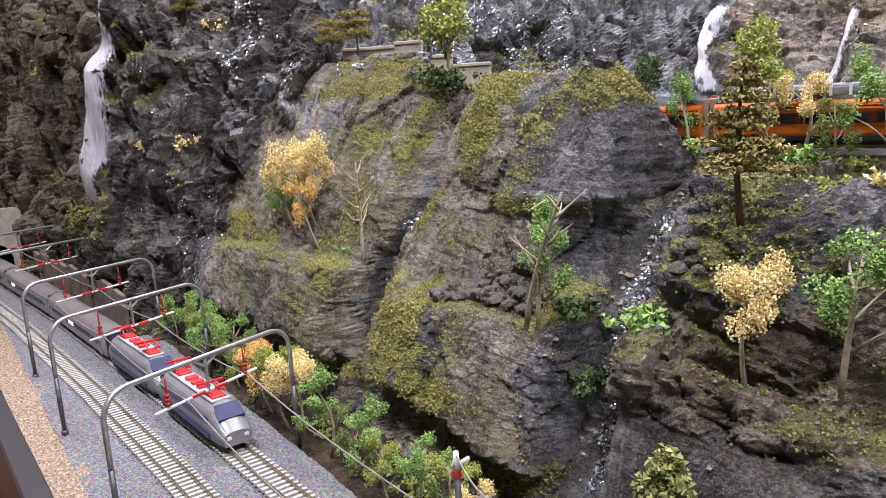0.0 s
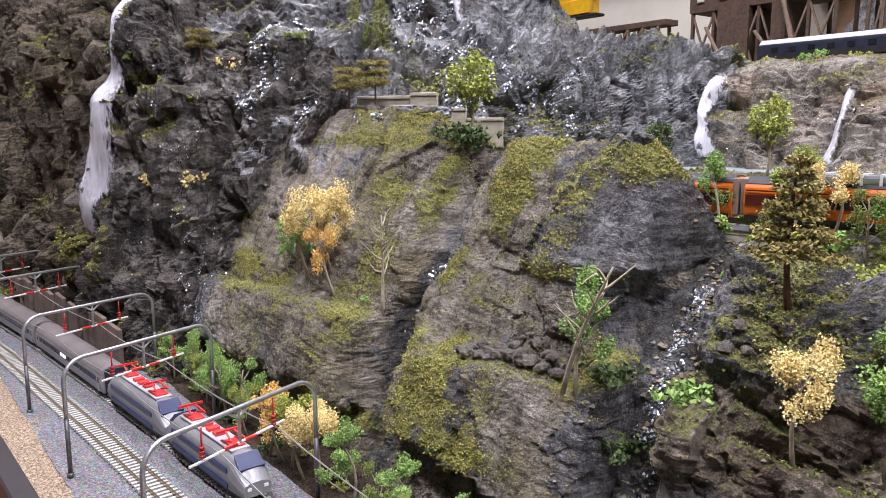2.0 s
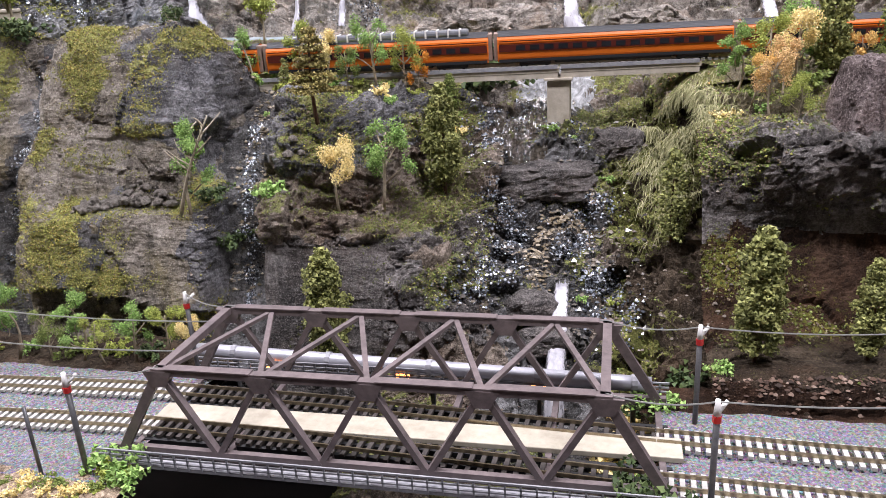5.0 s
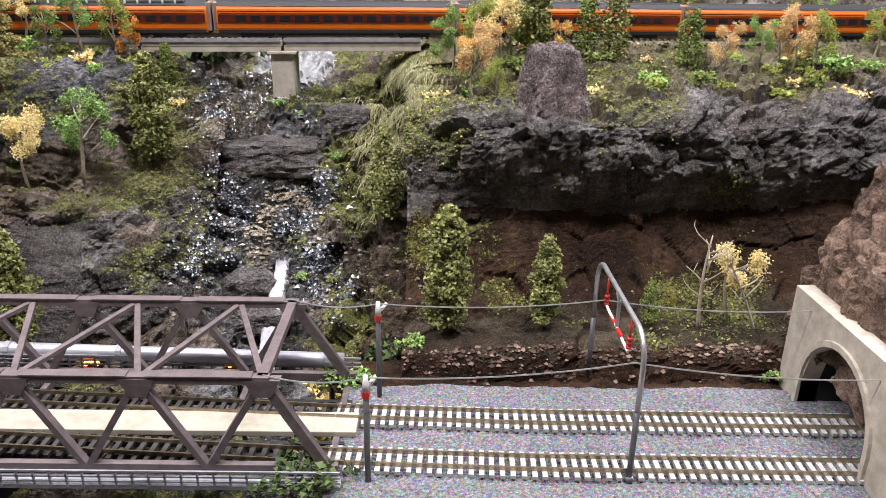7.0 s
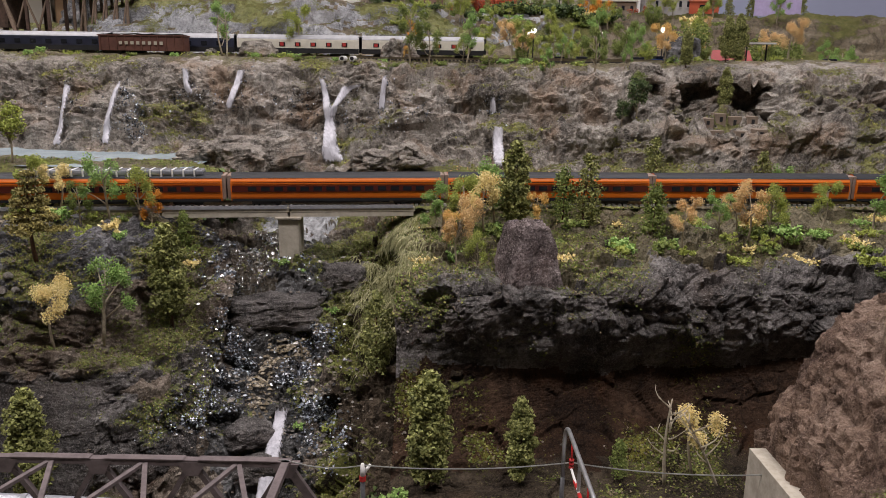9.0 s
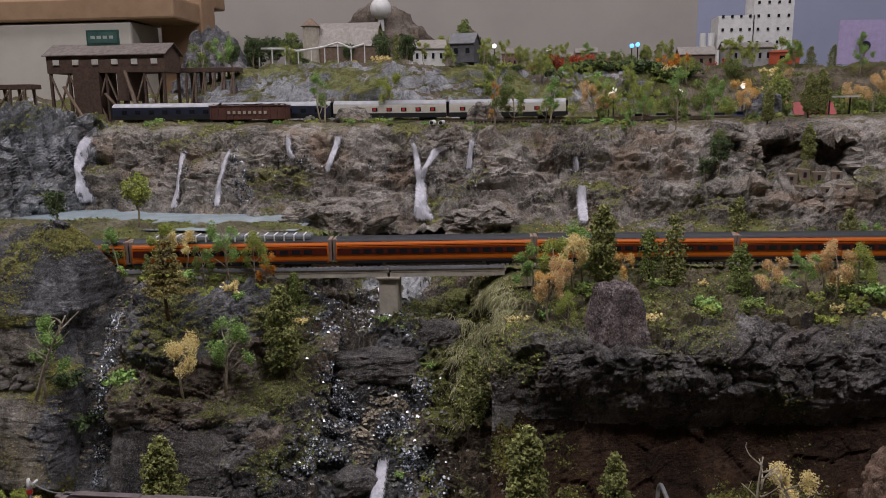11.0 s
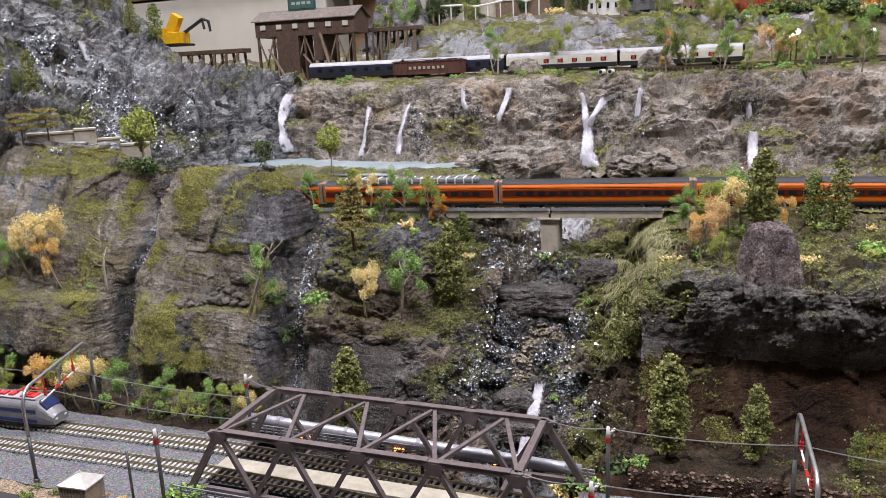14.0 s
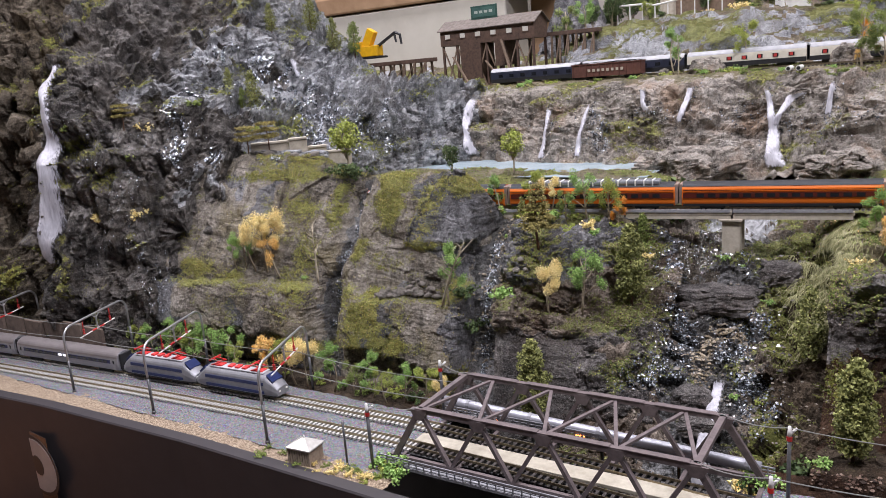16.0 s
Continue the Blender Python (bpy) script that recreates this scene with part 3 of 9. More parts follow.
slot = landform("stream_bed_narrow", SLOT, 0.002, 0.014, 0.003, 5, BEDROCK, "dark wet stream bed between cliffs")
mid_block = landform("rock_cliff_middle", MID_BLOCK, 0.0014, 0.03, 0.006, 7, (DARK, MUD, STORM), "dark rock shelf with moss and earth", choose=lambda g: np.where(g[..., 2] + 0.004 * fbm(g / 0.012, 3, 8) < 0.06, 0, np.where(g[..., 2] + 0.012 * fbm(g / 0.02, 3, 9) < 0.105, 1, 2)), cracks=0.15, fine=0.12, tilt=0.9, lumps=0.8, ribs=0.06, twist=0.15, billow=0.7, crisp=True, wild=0.6, moss=((0.235, 0.075, 0.03, 0.025, 0.8), (0.25, 0.03, 0.025, 0.02, 0.8), (0.2, 0.066, 0.02, 0.005, 0.7), (0.22, 0.115, 0.03, 0.01, 0.8)), calm=lambda g: np.where((g[..., 2] < 0.056) & (g[..., 0] < 0.21), 0.2, 1.0))
gorge = landform("gorge_bed", GORGE, 0.0019, 0.024, 0.008, 11, (BEDROCK, MUD, GREY, LOAM), "wet gravelly gorge with moss", choose=lambda g: np.where(g[..., 1] + 0.015 * fbm(g / 0.02, 3, 12) > 0.345, 2, np.where(g[..., 0] + 0.01 * fbm(g / 0.02, 3, 18) > 0.352, 3, (np.abs(g[..., 0] - 0.305) + 0.02 * fbm(g / 0.02, 3, 8) > 0.034).astype(int))), cracks=0.3, fine=0.15, tilt=1.4, lumps=0.6, crisp=True, wild=0.95, moss=((0.36, 0.05, 0.03, 0.02, 0.9), (0.385, 0.09, 0.025, 0.03, 0.9), (0.33, 0.022, 0.02, 0.012, 0.8), (0.25, 0.06, 0.02, 0.02, 0.8), (0.345, 0.1, 0.03, 0.01, 0.7)))
right_block = landform("rock_cliff_black", RIGHT_BLOCK, 0.0015, 0.03, 0.0085, 13, (EARTH, LOAM, EARTH, DARK, TURF), "black undercut rock cliff above a brown earth bank", (0.95, 2.3, 4.9, 8.4), cracks=0.22, ragged=0.3, tilt=1.3, lumps=0.5, strata=0.14, fine=0.08, twist=0.1, billow=0.1, shape=(0.9, 0.9, 1.2), wild=0.45, crisp=True, moss=((0.415, 0.1, 0.022, 0.03, 0.9), (0.51, 0.105, 0.02, 0.006, 0.5), (0.48, 0.13, 0.1, 0.008, 0.7), (0.41, 0.05, 0.02, 0.03, 0.7)), calm=lambda g: 0.3 + 0.7 * ease(0.07, 0.092, g[..., 2]))
mountain = landform("mountain_wall", MOUNTAIN, 0.0023, 0.045, 0.0105, 17, (WALL, SLATE, CAVE), "tall dark rock mountain wall with wet streaks", choose=lambda g: np.where(g[..., 0] + 0.03 * fbm(g / 0.05, 3, 4) < -0.455, 2, (g[..., 0] + 0.5 * (g[..., 2] - 0.26) + 0.07 * fbm(g / 0.06, 3, 9) > -0.3).astype(int)), carve=hollow, lumps=0.8, cracks=0.2, tilt=0.9, fine=0.08, twist=0.2, shape=(1.4, 1.3, 0.6), wild=0.62, billow=1.1, crisp=True)
shelf_left = landform("track_shelf_left", SHELF_LEFT, 0.004, 0.03, 0.003, 19, TURF, "earth shelf under the orange train", wild=0.8)
shelf_right = landform("track_shelf_right", SHELF_RIGHT, 0.004, 0.03, 0.003, 23, TURF, "grassy shelf under the orange train", wild=0.9)
upper_cliff = landform("upper_cliff", UPPER_CLIFF, 0.0023, 0.042, 0.0095, 29, (GREY, TURF), "long pale grey layered rock cliff with ledges", (5.3,), cracks=0.15, strata=0.22, shape=(0.9, 1, 1.15), tilt=0.75, lumps=0.6, fine=0.08, twist=0.2, wild=0.62, billow=1.0, crisp=True, carve=recess, calm=lambda g: 1 - 0.8 * ease(0.244, 0.254, g[..., 2]))
HEATH = rock_material("heath", (0.08, 0.065, 0.045), (0.19, 0.155, 0.11), (0.34, 0.29, 0.22), ((0.1, 0.11, 0.03), (0.2, 0.19, 0.07)), (0.17, 0.115, 0.07))
hills = landform("hills", HILLS, 0.006, 0.04, 0.009, 31, (HEATH, SLATE), "grassy terraces and hills behind the cliff", wild=0.9, calm=lambda g: 0.2 + 0.8 * ease(0.262, 0.285, g[..., 2]), choose=lambda g: ((np.abs(normals(g)[..., 2]) < 0.8) & (g[..., 0] < 0.62)).astype(int))
LAND = ground_tree([left_block, slot, mid_block, gorge, right_block, mountain, shelf_left, shelf_right, upper_cliff, hills])


def spot(x, y, top=0.75):
    """The place on the land at a point of the plan."""
    start = W(x, y, top)
    hit = LAND.ray_cast(start, LEAN_BACK @ Vector((0, 0, -1)))[0]
    return hit if hit else Vector((start.x, start.y, 0.0))


def facing(x, z, y0=-0.5, slope=0.0):
    """The place and normal where a line from the front of the plan first meets the land."""
    hit, nrm, *_ = LAND.ray_cast(W(x, y0, z), LEAN_BACK @ Vector((0, 1, slope)).normalized())
    return (hit, nrm) if hit else (W(x, 0.2, z), Vector((0, -1, 0)))


# the track bed: grey ballast, pale sand along the front edge, a gap for the gorge
def near_line(x):
    return float(np.interp(x, (-1.2, -0.8, -0.44, -0.2, -0.05, 0.1, 0.2, 0.37, 0.46, 0.9), (-0.09, -0.03, 0.008, 0.027, 0.036, 0.0425, 0.040, 0.029, 0.0255, 0.022)))


def far_line(x):
    return near_line(x) + 0.034


n = Nodes("ballast", 0.9)
n.colour(n.mix(0.5, n.ramp(n.noise(700, 6, 0.8), ((0.36, (0.06, 0.06, 0.066)), (0.52, (0.17, 0.168, 0.18)), (0.68, (0.34, 0.335, 0.355)))), n.cells(900, "Color"), "SOFT_LIGHT"))
n.bump(n.cells(900), 0.8, 0.001)
BALLAST = n.mat
n = Nodes("sand", 0.9)
n.colour(n.ramp(n.noise(600, 6, 0.8), ((0.38, (0.09, 0.062, 0.04)), (0.5, (0.27, 0.2, 0.135)), (0.62, (0.5, 0.405, 0.3)))))
n.bump(n.cells(700), 0.9, 0.0012)
SAND = n.mat
BLACKBOARD = plain_material("black_paint", (0.032, 0.027, 0.03), (0.04, 0.034, 0.037), 0.5, 0, 40)


def front_edge(x):
    """Where the sand meets the black board along the front of the layout."""
    return np.interp(x, (-1.2, -0.54, -0.28, -0.07, 0.15, 1.0), (-0.11, -0.043, -0.024, -0.0175, -0.021, -0.026))


def bed(name, x0, x1, y0, y1, z, mat, amp, label, edged=False):
    xs, ys = np.arange(x0, x1 + 1e-6, 0.002), np.arange(y0, y1 + 1e-6, 0.002)
    g = np.stack(np.meshgrid(xs, ys, indexing="ij") + [np.zeros((len(xs), len(ys)))], -1)
    if edged:
        front = front_edge(g[..., 0])
        g[..., 1] = front + (g[..., 1] - y0) / (y1 - y0) * (y1 - front)
    g[..., 2] = z + amp * fbm(g / 0.006, 3, 71) + amp * 1.2 * fbm(g / 0.03, 2, 75)
    return tagged(sheet(name, g, mat), label, "ground", kind="structure")


bed_left = bed("ballast_bed_left", -1.2, 0.125, -0.004, 0.098, -0.001, BALLAST, 0.0007, "pale grey ballast under the tracks")
bed_right = bed("ballast_bed_right", 0.372, 1.0, 0.0, 0.092, -0.001, BALLAST, 0.0007, "pale grey ballast under the tracks")
sand_left = bed("sand_strip_left", -1.2, 0.135, -0.0205, 0.002, -0.0015, SAND, 0.0012, "pale sandy edge of the layout", True)
sand_right = bed("sand_strip_right", 0.365, 1.0, -0.0205, 0.006, -0.0015, SAND, 0.0012, "pale sandy edge of the layout", True)
verge = bed("verge_strip", -1.2, 0.13, 0.094, 0.145, -0.003, LOAM, 0.0016, "weedy verge between ballast and cliff")
verge_right = bed("verge_strip_right", 0.365, 1.0, 0.088, 0.12, -0.003, EARTH, 0.0016, "reddish verge between ballast and bank")
xs = np.linspace(-1.2, 1.0, 89)
rings = [[(x, float(front_edge(x)) - d, z) for d, z in ((0.0, low), (0.0, -0.0005), (0.0012, 0.0008), (0.0118, 0.0008), (0.013, -0.0005), (0.013, low))] for x, low in ((x, -0.055 if x < -0.46 else -0.62) for x in xs)]
me = mesh_of("fascia", [v for r in rings for v in r], [(6 * i + k, 6 * i + (k + 1) % 6, 6 * i + 6 + (k + 1) % 6, 6 * i + 6 + k) for i in range(88) for k in range(6)], False)
me.materials.append(BLACKBOARD)
tagged(new("fascia", me), "black painted front board of the layout", "board", kind="structure")


# ---------------------------------------------------------------- tools for things


def thing(name, label, category, at=(0, 0, 0), group="", turn=0.0):
    ob = new(name)
    ob.empty_display_size = 0.005
    ob.matrix_world = pose(*at, 0, 0, turn)
    return tagged(ob, label, category, group)


def part(name, bm, material, parent, label="", smooth=False):
    me = bpy.data.meshes.new(name)
    bm.to_mesh(me)
    bm.free()
    if smooth:
        me.polygons.foreach_set("use_smooth", [True] * len(me.polygons))
    me.materials.append(material)
    ob = new(name, me)
    ob.parent = parent
    return tagged(ob, label)


def mesh_part(name, verts, faces, material, parent, label="", smooth=False):
    me = mesh_of(name, verts, faces, smooth)
    me.materials.append(material)
    ob = new(name, me)
    ob.parent = parent
    return tagged(ob, label)


def box(bm, x0, x1, y0, y1, z0, z1, bevel=0.0):
    m = Matrix.Translation(((x0 + x1) / 2, (y0 + y1) / 2, (z0 + z1) / 2)) @ Matrix.Diagonal((x1 - x0, y1 - y0, z1 - z0, 1))
    made = bmesh.ops.create_cube(bm, size=1, matrix=m)["verts"]
    if bevel:
        edges = list({e for v in made for e in v.link_edges})
        bmesh.ops.bevel(bm, geom=edges, offset=bevel, segments=2, affect="EDGES", profile=0.5)
    return bm


def beam(bm, a, b, w, h=None):
    """A square bar from a to b."""
    a, b = Vector(a), Vector(b)
    d = b - a
    m = Matrix.Translation((a + b) / 2) @ d.to_track_quat("X", "Z").to_matrix().to_4x4() @ Matrix.Diagonal((d.length, w, h or w, 1))
    bmesh.ops.create_cube(bm, size=1, matrix=m)
    return bm


def tube(bm, pts, r, sides=8, r2=None):
    """A round rod along points, tapering from r to r2."""
    pts = [Vector(p) for p in pts]
    r2 = r if r2 is None else r2
    rings = []
    side = None
    for i, p in enumerate(pts):
        d = (pts[min(i + 1, len(pts) - 1)] - pts[max(i - 1, 0)]).normalized()
        if side is None:
            side = d.orthogonal().normalized()
        side = (side - d * side.dot(d)).normalized()
        up = d.cross(side)
        rr = r + (r2 - r) * i / max(1, len(pts) - 1)
        rings.append([bm.verts.new(p + (side * math.cos(2 * math.pi * k / sides) + up * math.sin(2 * math.pi * k / sides)) * rr) for k in range(sides)])
    for a, b in zip(rings, rings[1:]):
        for k in range(sides):
            bm.faces.new((a[k], a[(k + 1) % sides], b[(k + 1) % sides], b[k]))
    bm.faces.new(list(reversed(rings[0])))
    bm.faces.new(rings[-1])
    return bm


def extrude_profile(bm, outline, x0, x1, ends=((1.0, 0.0), (1.0, 0.0)), cuts=1):
    """A closed outline of (y, z) drawn out from x0 to x1."""
    rings = []
    for i in range(cuts + 1):
        x = x0 + (x1 - x0) * i / cuts
        rings.append([bm.verts.new((x, y, z)) for y, z in outline])
    k = len(outline)
    for a, b in zip(rings, rings[1:]):
        for i in range(k):
            bm.faces.new((a[i], a[(i + 1) % k], b[(i + 1) % k], b[i]))
    bm.faces.new(list(reversed(rings[0])))
    bm.faces.new(rings[-1])
    bmesh.ops.recalc_face_normals(bm, faces=bm.faces)
    return bm


def arc(cx, cz, r, a0, a1, n):
    return [(cx + r * math.cos(radians(a0 + (a1 - a0) * i / n)), cz + r * math.sin(radians(a0 + (a1 - a0) * i / n))) for i in range(n + 1)]


STEEL = plain_material("bridge_steel", (0.17, 0.135, 0.135), (0.10, 0.08, 0.08), 0.55, 0.1, 200, 0.15)
POLE = plain_material("pole_grey", (0.16, 0.16, 0.165), (0.09, 0.09, 0.095), 0.4, 0.5, 300)
POLE_TOP = plain_material("pole_bright", (0.55, 0.55, 0.56), (0.4, 0.4, 0.41), 0.3, 0.7, 300)
RED = plain_material("red_insulator", (0.55, 0.03, 0.025), (0.38, 0.02, 0.02), 0.35)
WIRE = plain_material("wire", (0.5, 0.5, 0.48), None, 0.35, 0.6)
RAIL = plain_material("rail", (0.42, 0.36, 0.25), (0.22, 0.17, 0.11), 0.28, 0.85, 500)
TIE = plain_material("sleeper", (0.5, 0.49, 0.455), (0.3, 0.29, 0.27), 0.8, 0, 300)
DARK_TIE = plain_material("dark_sleeper", (0.06, 0.05, 0.045), (0.03, 0.026, 0.024), 0.8, 0, 300)
PALE = plain_material("pale_plastic", (0.5, 0.46, 0.37), (0.36, 0.32, 0.25), 0.6, 0, 150)
CONCRETE = plain_material("concrete", (0.52, 0.47, 0.39), (0.34, 0.3, 0.24), 0.85, 0, 120, 0.3)
WOOD = plain_material("brown_wood", (0.11, 0.065, 0.045), (0.05, 0.03, 0.022), 0.8, 0, 260, 0.3)
WHITE = plain_material("white_paint", (0.75, 0.74, 0.72), (0.6, 0.59, 0.57), 0.5)
BLACK = plain_material("black_plastic", (0.02, 0.02, 0.022), (0.012, 0.012, 0.013), 0.5)
GREYWALK = plain_material("grey_walkway", (0.33, 0.33, 0.35), (0.2, 0.2, 0.22), 0.6, 0, 220)


# ---------------------------------------------------------------- tracks
def track(name, line, x0, x1, z, ties, label, step=0.0045, gauge=0.009, near=(-0.35, 0.62)):
    """Two rails and their sleepers along y = line(x)."""
    root = thing(name, label, "railway track")
    n = max(2, int((x1 - x0) / 0.02))
    xs = [x0 + (x1 - x0) * i / n for i in range(n + 1)]
    for s in (-1, 1):
        bm = bmesh.new()
        rings = [[bm.verts.new((a, line(a) + s * gauge / 2 + dy, z + dz)) for dy, dz in ((-0.0005, 0.0017), (0.0005, 0.0017), (0.0004, 0.0035), (-0.0004, 0.0035))] for a in xs]
        for p, q in zip(rings, rings[1:]):
            for k in range(4):
                bm.faces.new((p[k], p[(k + 1) % 4], q[(k + 1) % 4], q[k]))
        part("rail", bm, RAIL, root)
    verts, faces = [], []
    x = x0
    rnd = random.Random(5)
    one = mesh_of("sleeper", [(sx * 0.0011, sy * 0.0085, sz * 0.0017) for sx in (-1, 1) for sy in (-1, 1) for sz in (0, 1)], [(1, 3, 7, 5), (0, 1, 5, 4), (2, 6, 7, 3), (0, 2, 3, 1), (4, 5, 7, 6)], False)
    one.materials.append(ties)
    while x < x1:
        y, slope = line(x), (line(x + 0.01) - line(x - 0.01)) / 0.02
        jx = rnd.uniform(-0.0002, 0.0002)
        if near[0] < x < near[1]:
            ob = new("sleeper", one)
            ob.parent = root
            ob.matrix_basis = pose(x + jx, y, z, 0, 0, math.degrees(math.atan(slope)))
        else:
            b = len(verts)
            for hx, hy, hz in ((sx, sy, sz) for sx in (-1, 1) for sy in (-1, 1) for sz in (0, 1)):
                dx, dy = hx * 0.0011, hy * 0.0085
                verts.append((x + jx + dx - slope * dy, y + dy + slope * dx, z + 0.0017 * hz))
            faces += [(b + 1, b + 3, b + 7, b + 5), (b, b + 1, b + 5, b + 4), (b + 2, b + 6, b + 7, b + 3), (b, b + 2, b + 3, b + 1), (b + 4, b + 5, b + 7, b + 6)]
        x += step
    if verts:
        tagged(mesh_part("sleeper_ladder", verts, faces, ties, root), kind="stuff")
    return root


track("railway_track", near_line, -1.0, 0.122, 0.0, TIE, "model railway track with pale sleepers on ballast")
track("railway_track", far_line, -1.0, 0.122, 0.0, TIE, "model railway track with pale sleepers on ballast")
track("railway_track", near_line, 0.371, 0.95, 0.0, TIE, "model railway track with pale sleepers on ballast")
track("railway_track", far_line, 0.371, 0.95, 0.0, TIE, "model railway track with pale sleepers on ballast")


# ---------------------------------------------------------------- the truss bridge
def truss_bridge():
    root = thing("truss_bridge", "brown-grey steel through truss bridge over the gorge", "bridge")
    top = [0.1445, 0.1952, 0.2460, 0.2968, 0.3475]
    low = [0.1190, 0.1698, 0.2205, 0.2713, 0.3221, 0.3729]
    zt, zb = 0.0455, 0.003
    for y, s in ((0.0215, -1), (0.0915, 1)):
        yb = y + 0.002 * s
        bm = bmesh.new()
        beam(bm, (top[0] - 0.003, y, zt), (top[-1] + 0.003, y, zt), 0.0042, 0.0034)
        for k in range(len(top) - 1):
            beam(bm, (top[k] + 0.004, y, zt + 0.0019), (top[k + 1] - 0.004, y, zt + 0.0019), 0.0050, 0.0006)
        part("top_chord", bm, STEEL, root)
        bm = bmesh.new()
        beam(bm, (low[0] - 0.004, yb, zb), (low[-1] + 0.004, yb, zb), 0.003, 0.0048)
        part("bottom_chord", bm, STEEL, root)
        for k, x in enumerate(top):
            for xl in (low[k], low[k + 1]):
                bm = bmesh.new()
                end = (k == 0 and xl == low[0]) or (k == 4 and xl == low[5])
                beam(bm, (xl, yb, zb), (x, y, zt), 0.0034, 0.0044 if end else 0.0028)
                part("diagonal", bm, STEEL, root)
            bm = bmesh.new()
            v = [bm.verts.new((x + a, y - 0.0023, zt + b)) for a, b in ((-0.0075, 0.0005), (0.0075, 0.0005), (0.0035, -0.0075), (-0.0035, -0.0075))]
            w = [bm.verts.new((q.co.x, y + 0.0023, q.co.z)) for q in v]
            bm.faces.new(v), bm.faces.new(list(reversed(w)))
            for i in range(4):
                bm.faces.new((v[i], w[i], w[(i + 1) % 4], v[(i + 1) % 4]))
            part("gusset_plate", bm, STEEL, root)
        # lattice walkway beside each truss
        bm = bmesh.new()
        y0 = yb + s * 0.0025
        box(bm, low[0] - 0.008, low[-1] + 0.006, min(y0, y0 + s * 0.007), max(y0, y0 + s * 0.007), -0.001, 0.0008)
        for z in (0.003, 0.0055, 0.008):
            beam(bm, (low[0] - 0.008, y0 + s * 0.007, z), (low[-1] + 0.006, y0 + s * 0.007, z), 0.0008, 0.0009)
        for i in range(40):
            xx = low[0] - 0.008 + i * 0.00675
            beam(bm, (xx, y0 + s * 0.007, 0), (xx, y0 + s * 0.007, 0.008), 0.0008)
        part("side_walkway", bm, GREYWALK, root, "grey slatted side walkway")
    for k in (0, 4):
        bm = bmesh.new()
        beam(bm, (top[k], 0.0215, zt), (top[k], 0.0915, zt), 0.0042, 0.0034)
        part("portal_strut", bm, STEEL, root)
    for k in range(4):
        for a, b in (((top[k], 0.0215), (top[k + 1] - 0.0256, 0.0915)), ((top[k + 1] - 0.0256, 0.0915), (top[k + 1], 0.0215))):
            bm = bmesh.new()
            beam(bm, (*a, zt - 0.0006), (*b, zt - 0.0006), 0.0026, 0.0018)
            part("lateral_brace", bm, STEEL, root)
    for x in low:
        bm = bmesh.new()
        beam(bm, (x, 0.0205, -0.002), (x, 0.0925, -0.002), 0.003, 0.004)
        part("floor_beam", bm, STEEL, root)
    for y in (near_line(0.24) - 0.0045, near_line(0.24) + 0.0045, far_line(0.24) - 0.0045, far_line(0.24) + 0.0045):
        bm = bmesh.new()
        beam(bm, (low[0] - 0.004, y, -0.0016), (low[-1] + 0.004, y, -0.0016), 0.0022, 0.0026)
        part("stringer", bm, BLACK, root)
    mid = (near_line(0.24) + far_line(0.24)) / 2
    bm = bmesh.new()
    box(bm, low[0] - 0.002, low[-1] + 0.009, mid - 0.008, mid + 0.008, -0.0005, 0.0024, 0.0004)
    part("centre_walkway", bm, PALE, root, "cream walkway between the two tracks")
    return root


truss_bridge()
track("railway_track", near_line, 0.1225, 0.3705, 0.0, DARK_TIE, "bridge track with black sleepers and bright rails", 0.0055)
track("railway_track", far_line, 0.1225, 0.3705, 0.0, DARK_TIE, "bridge track with black sleepers and bright rails", 0.0055)


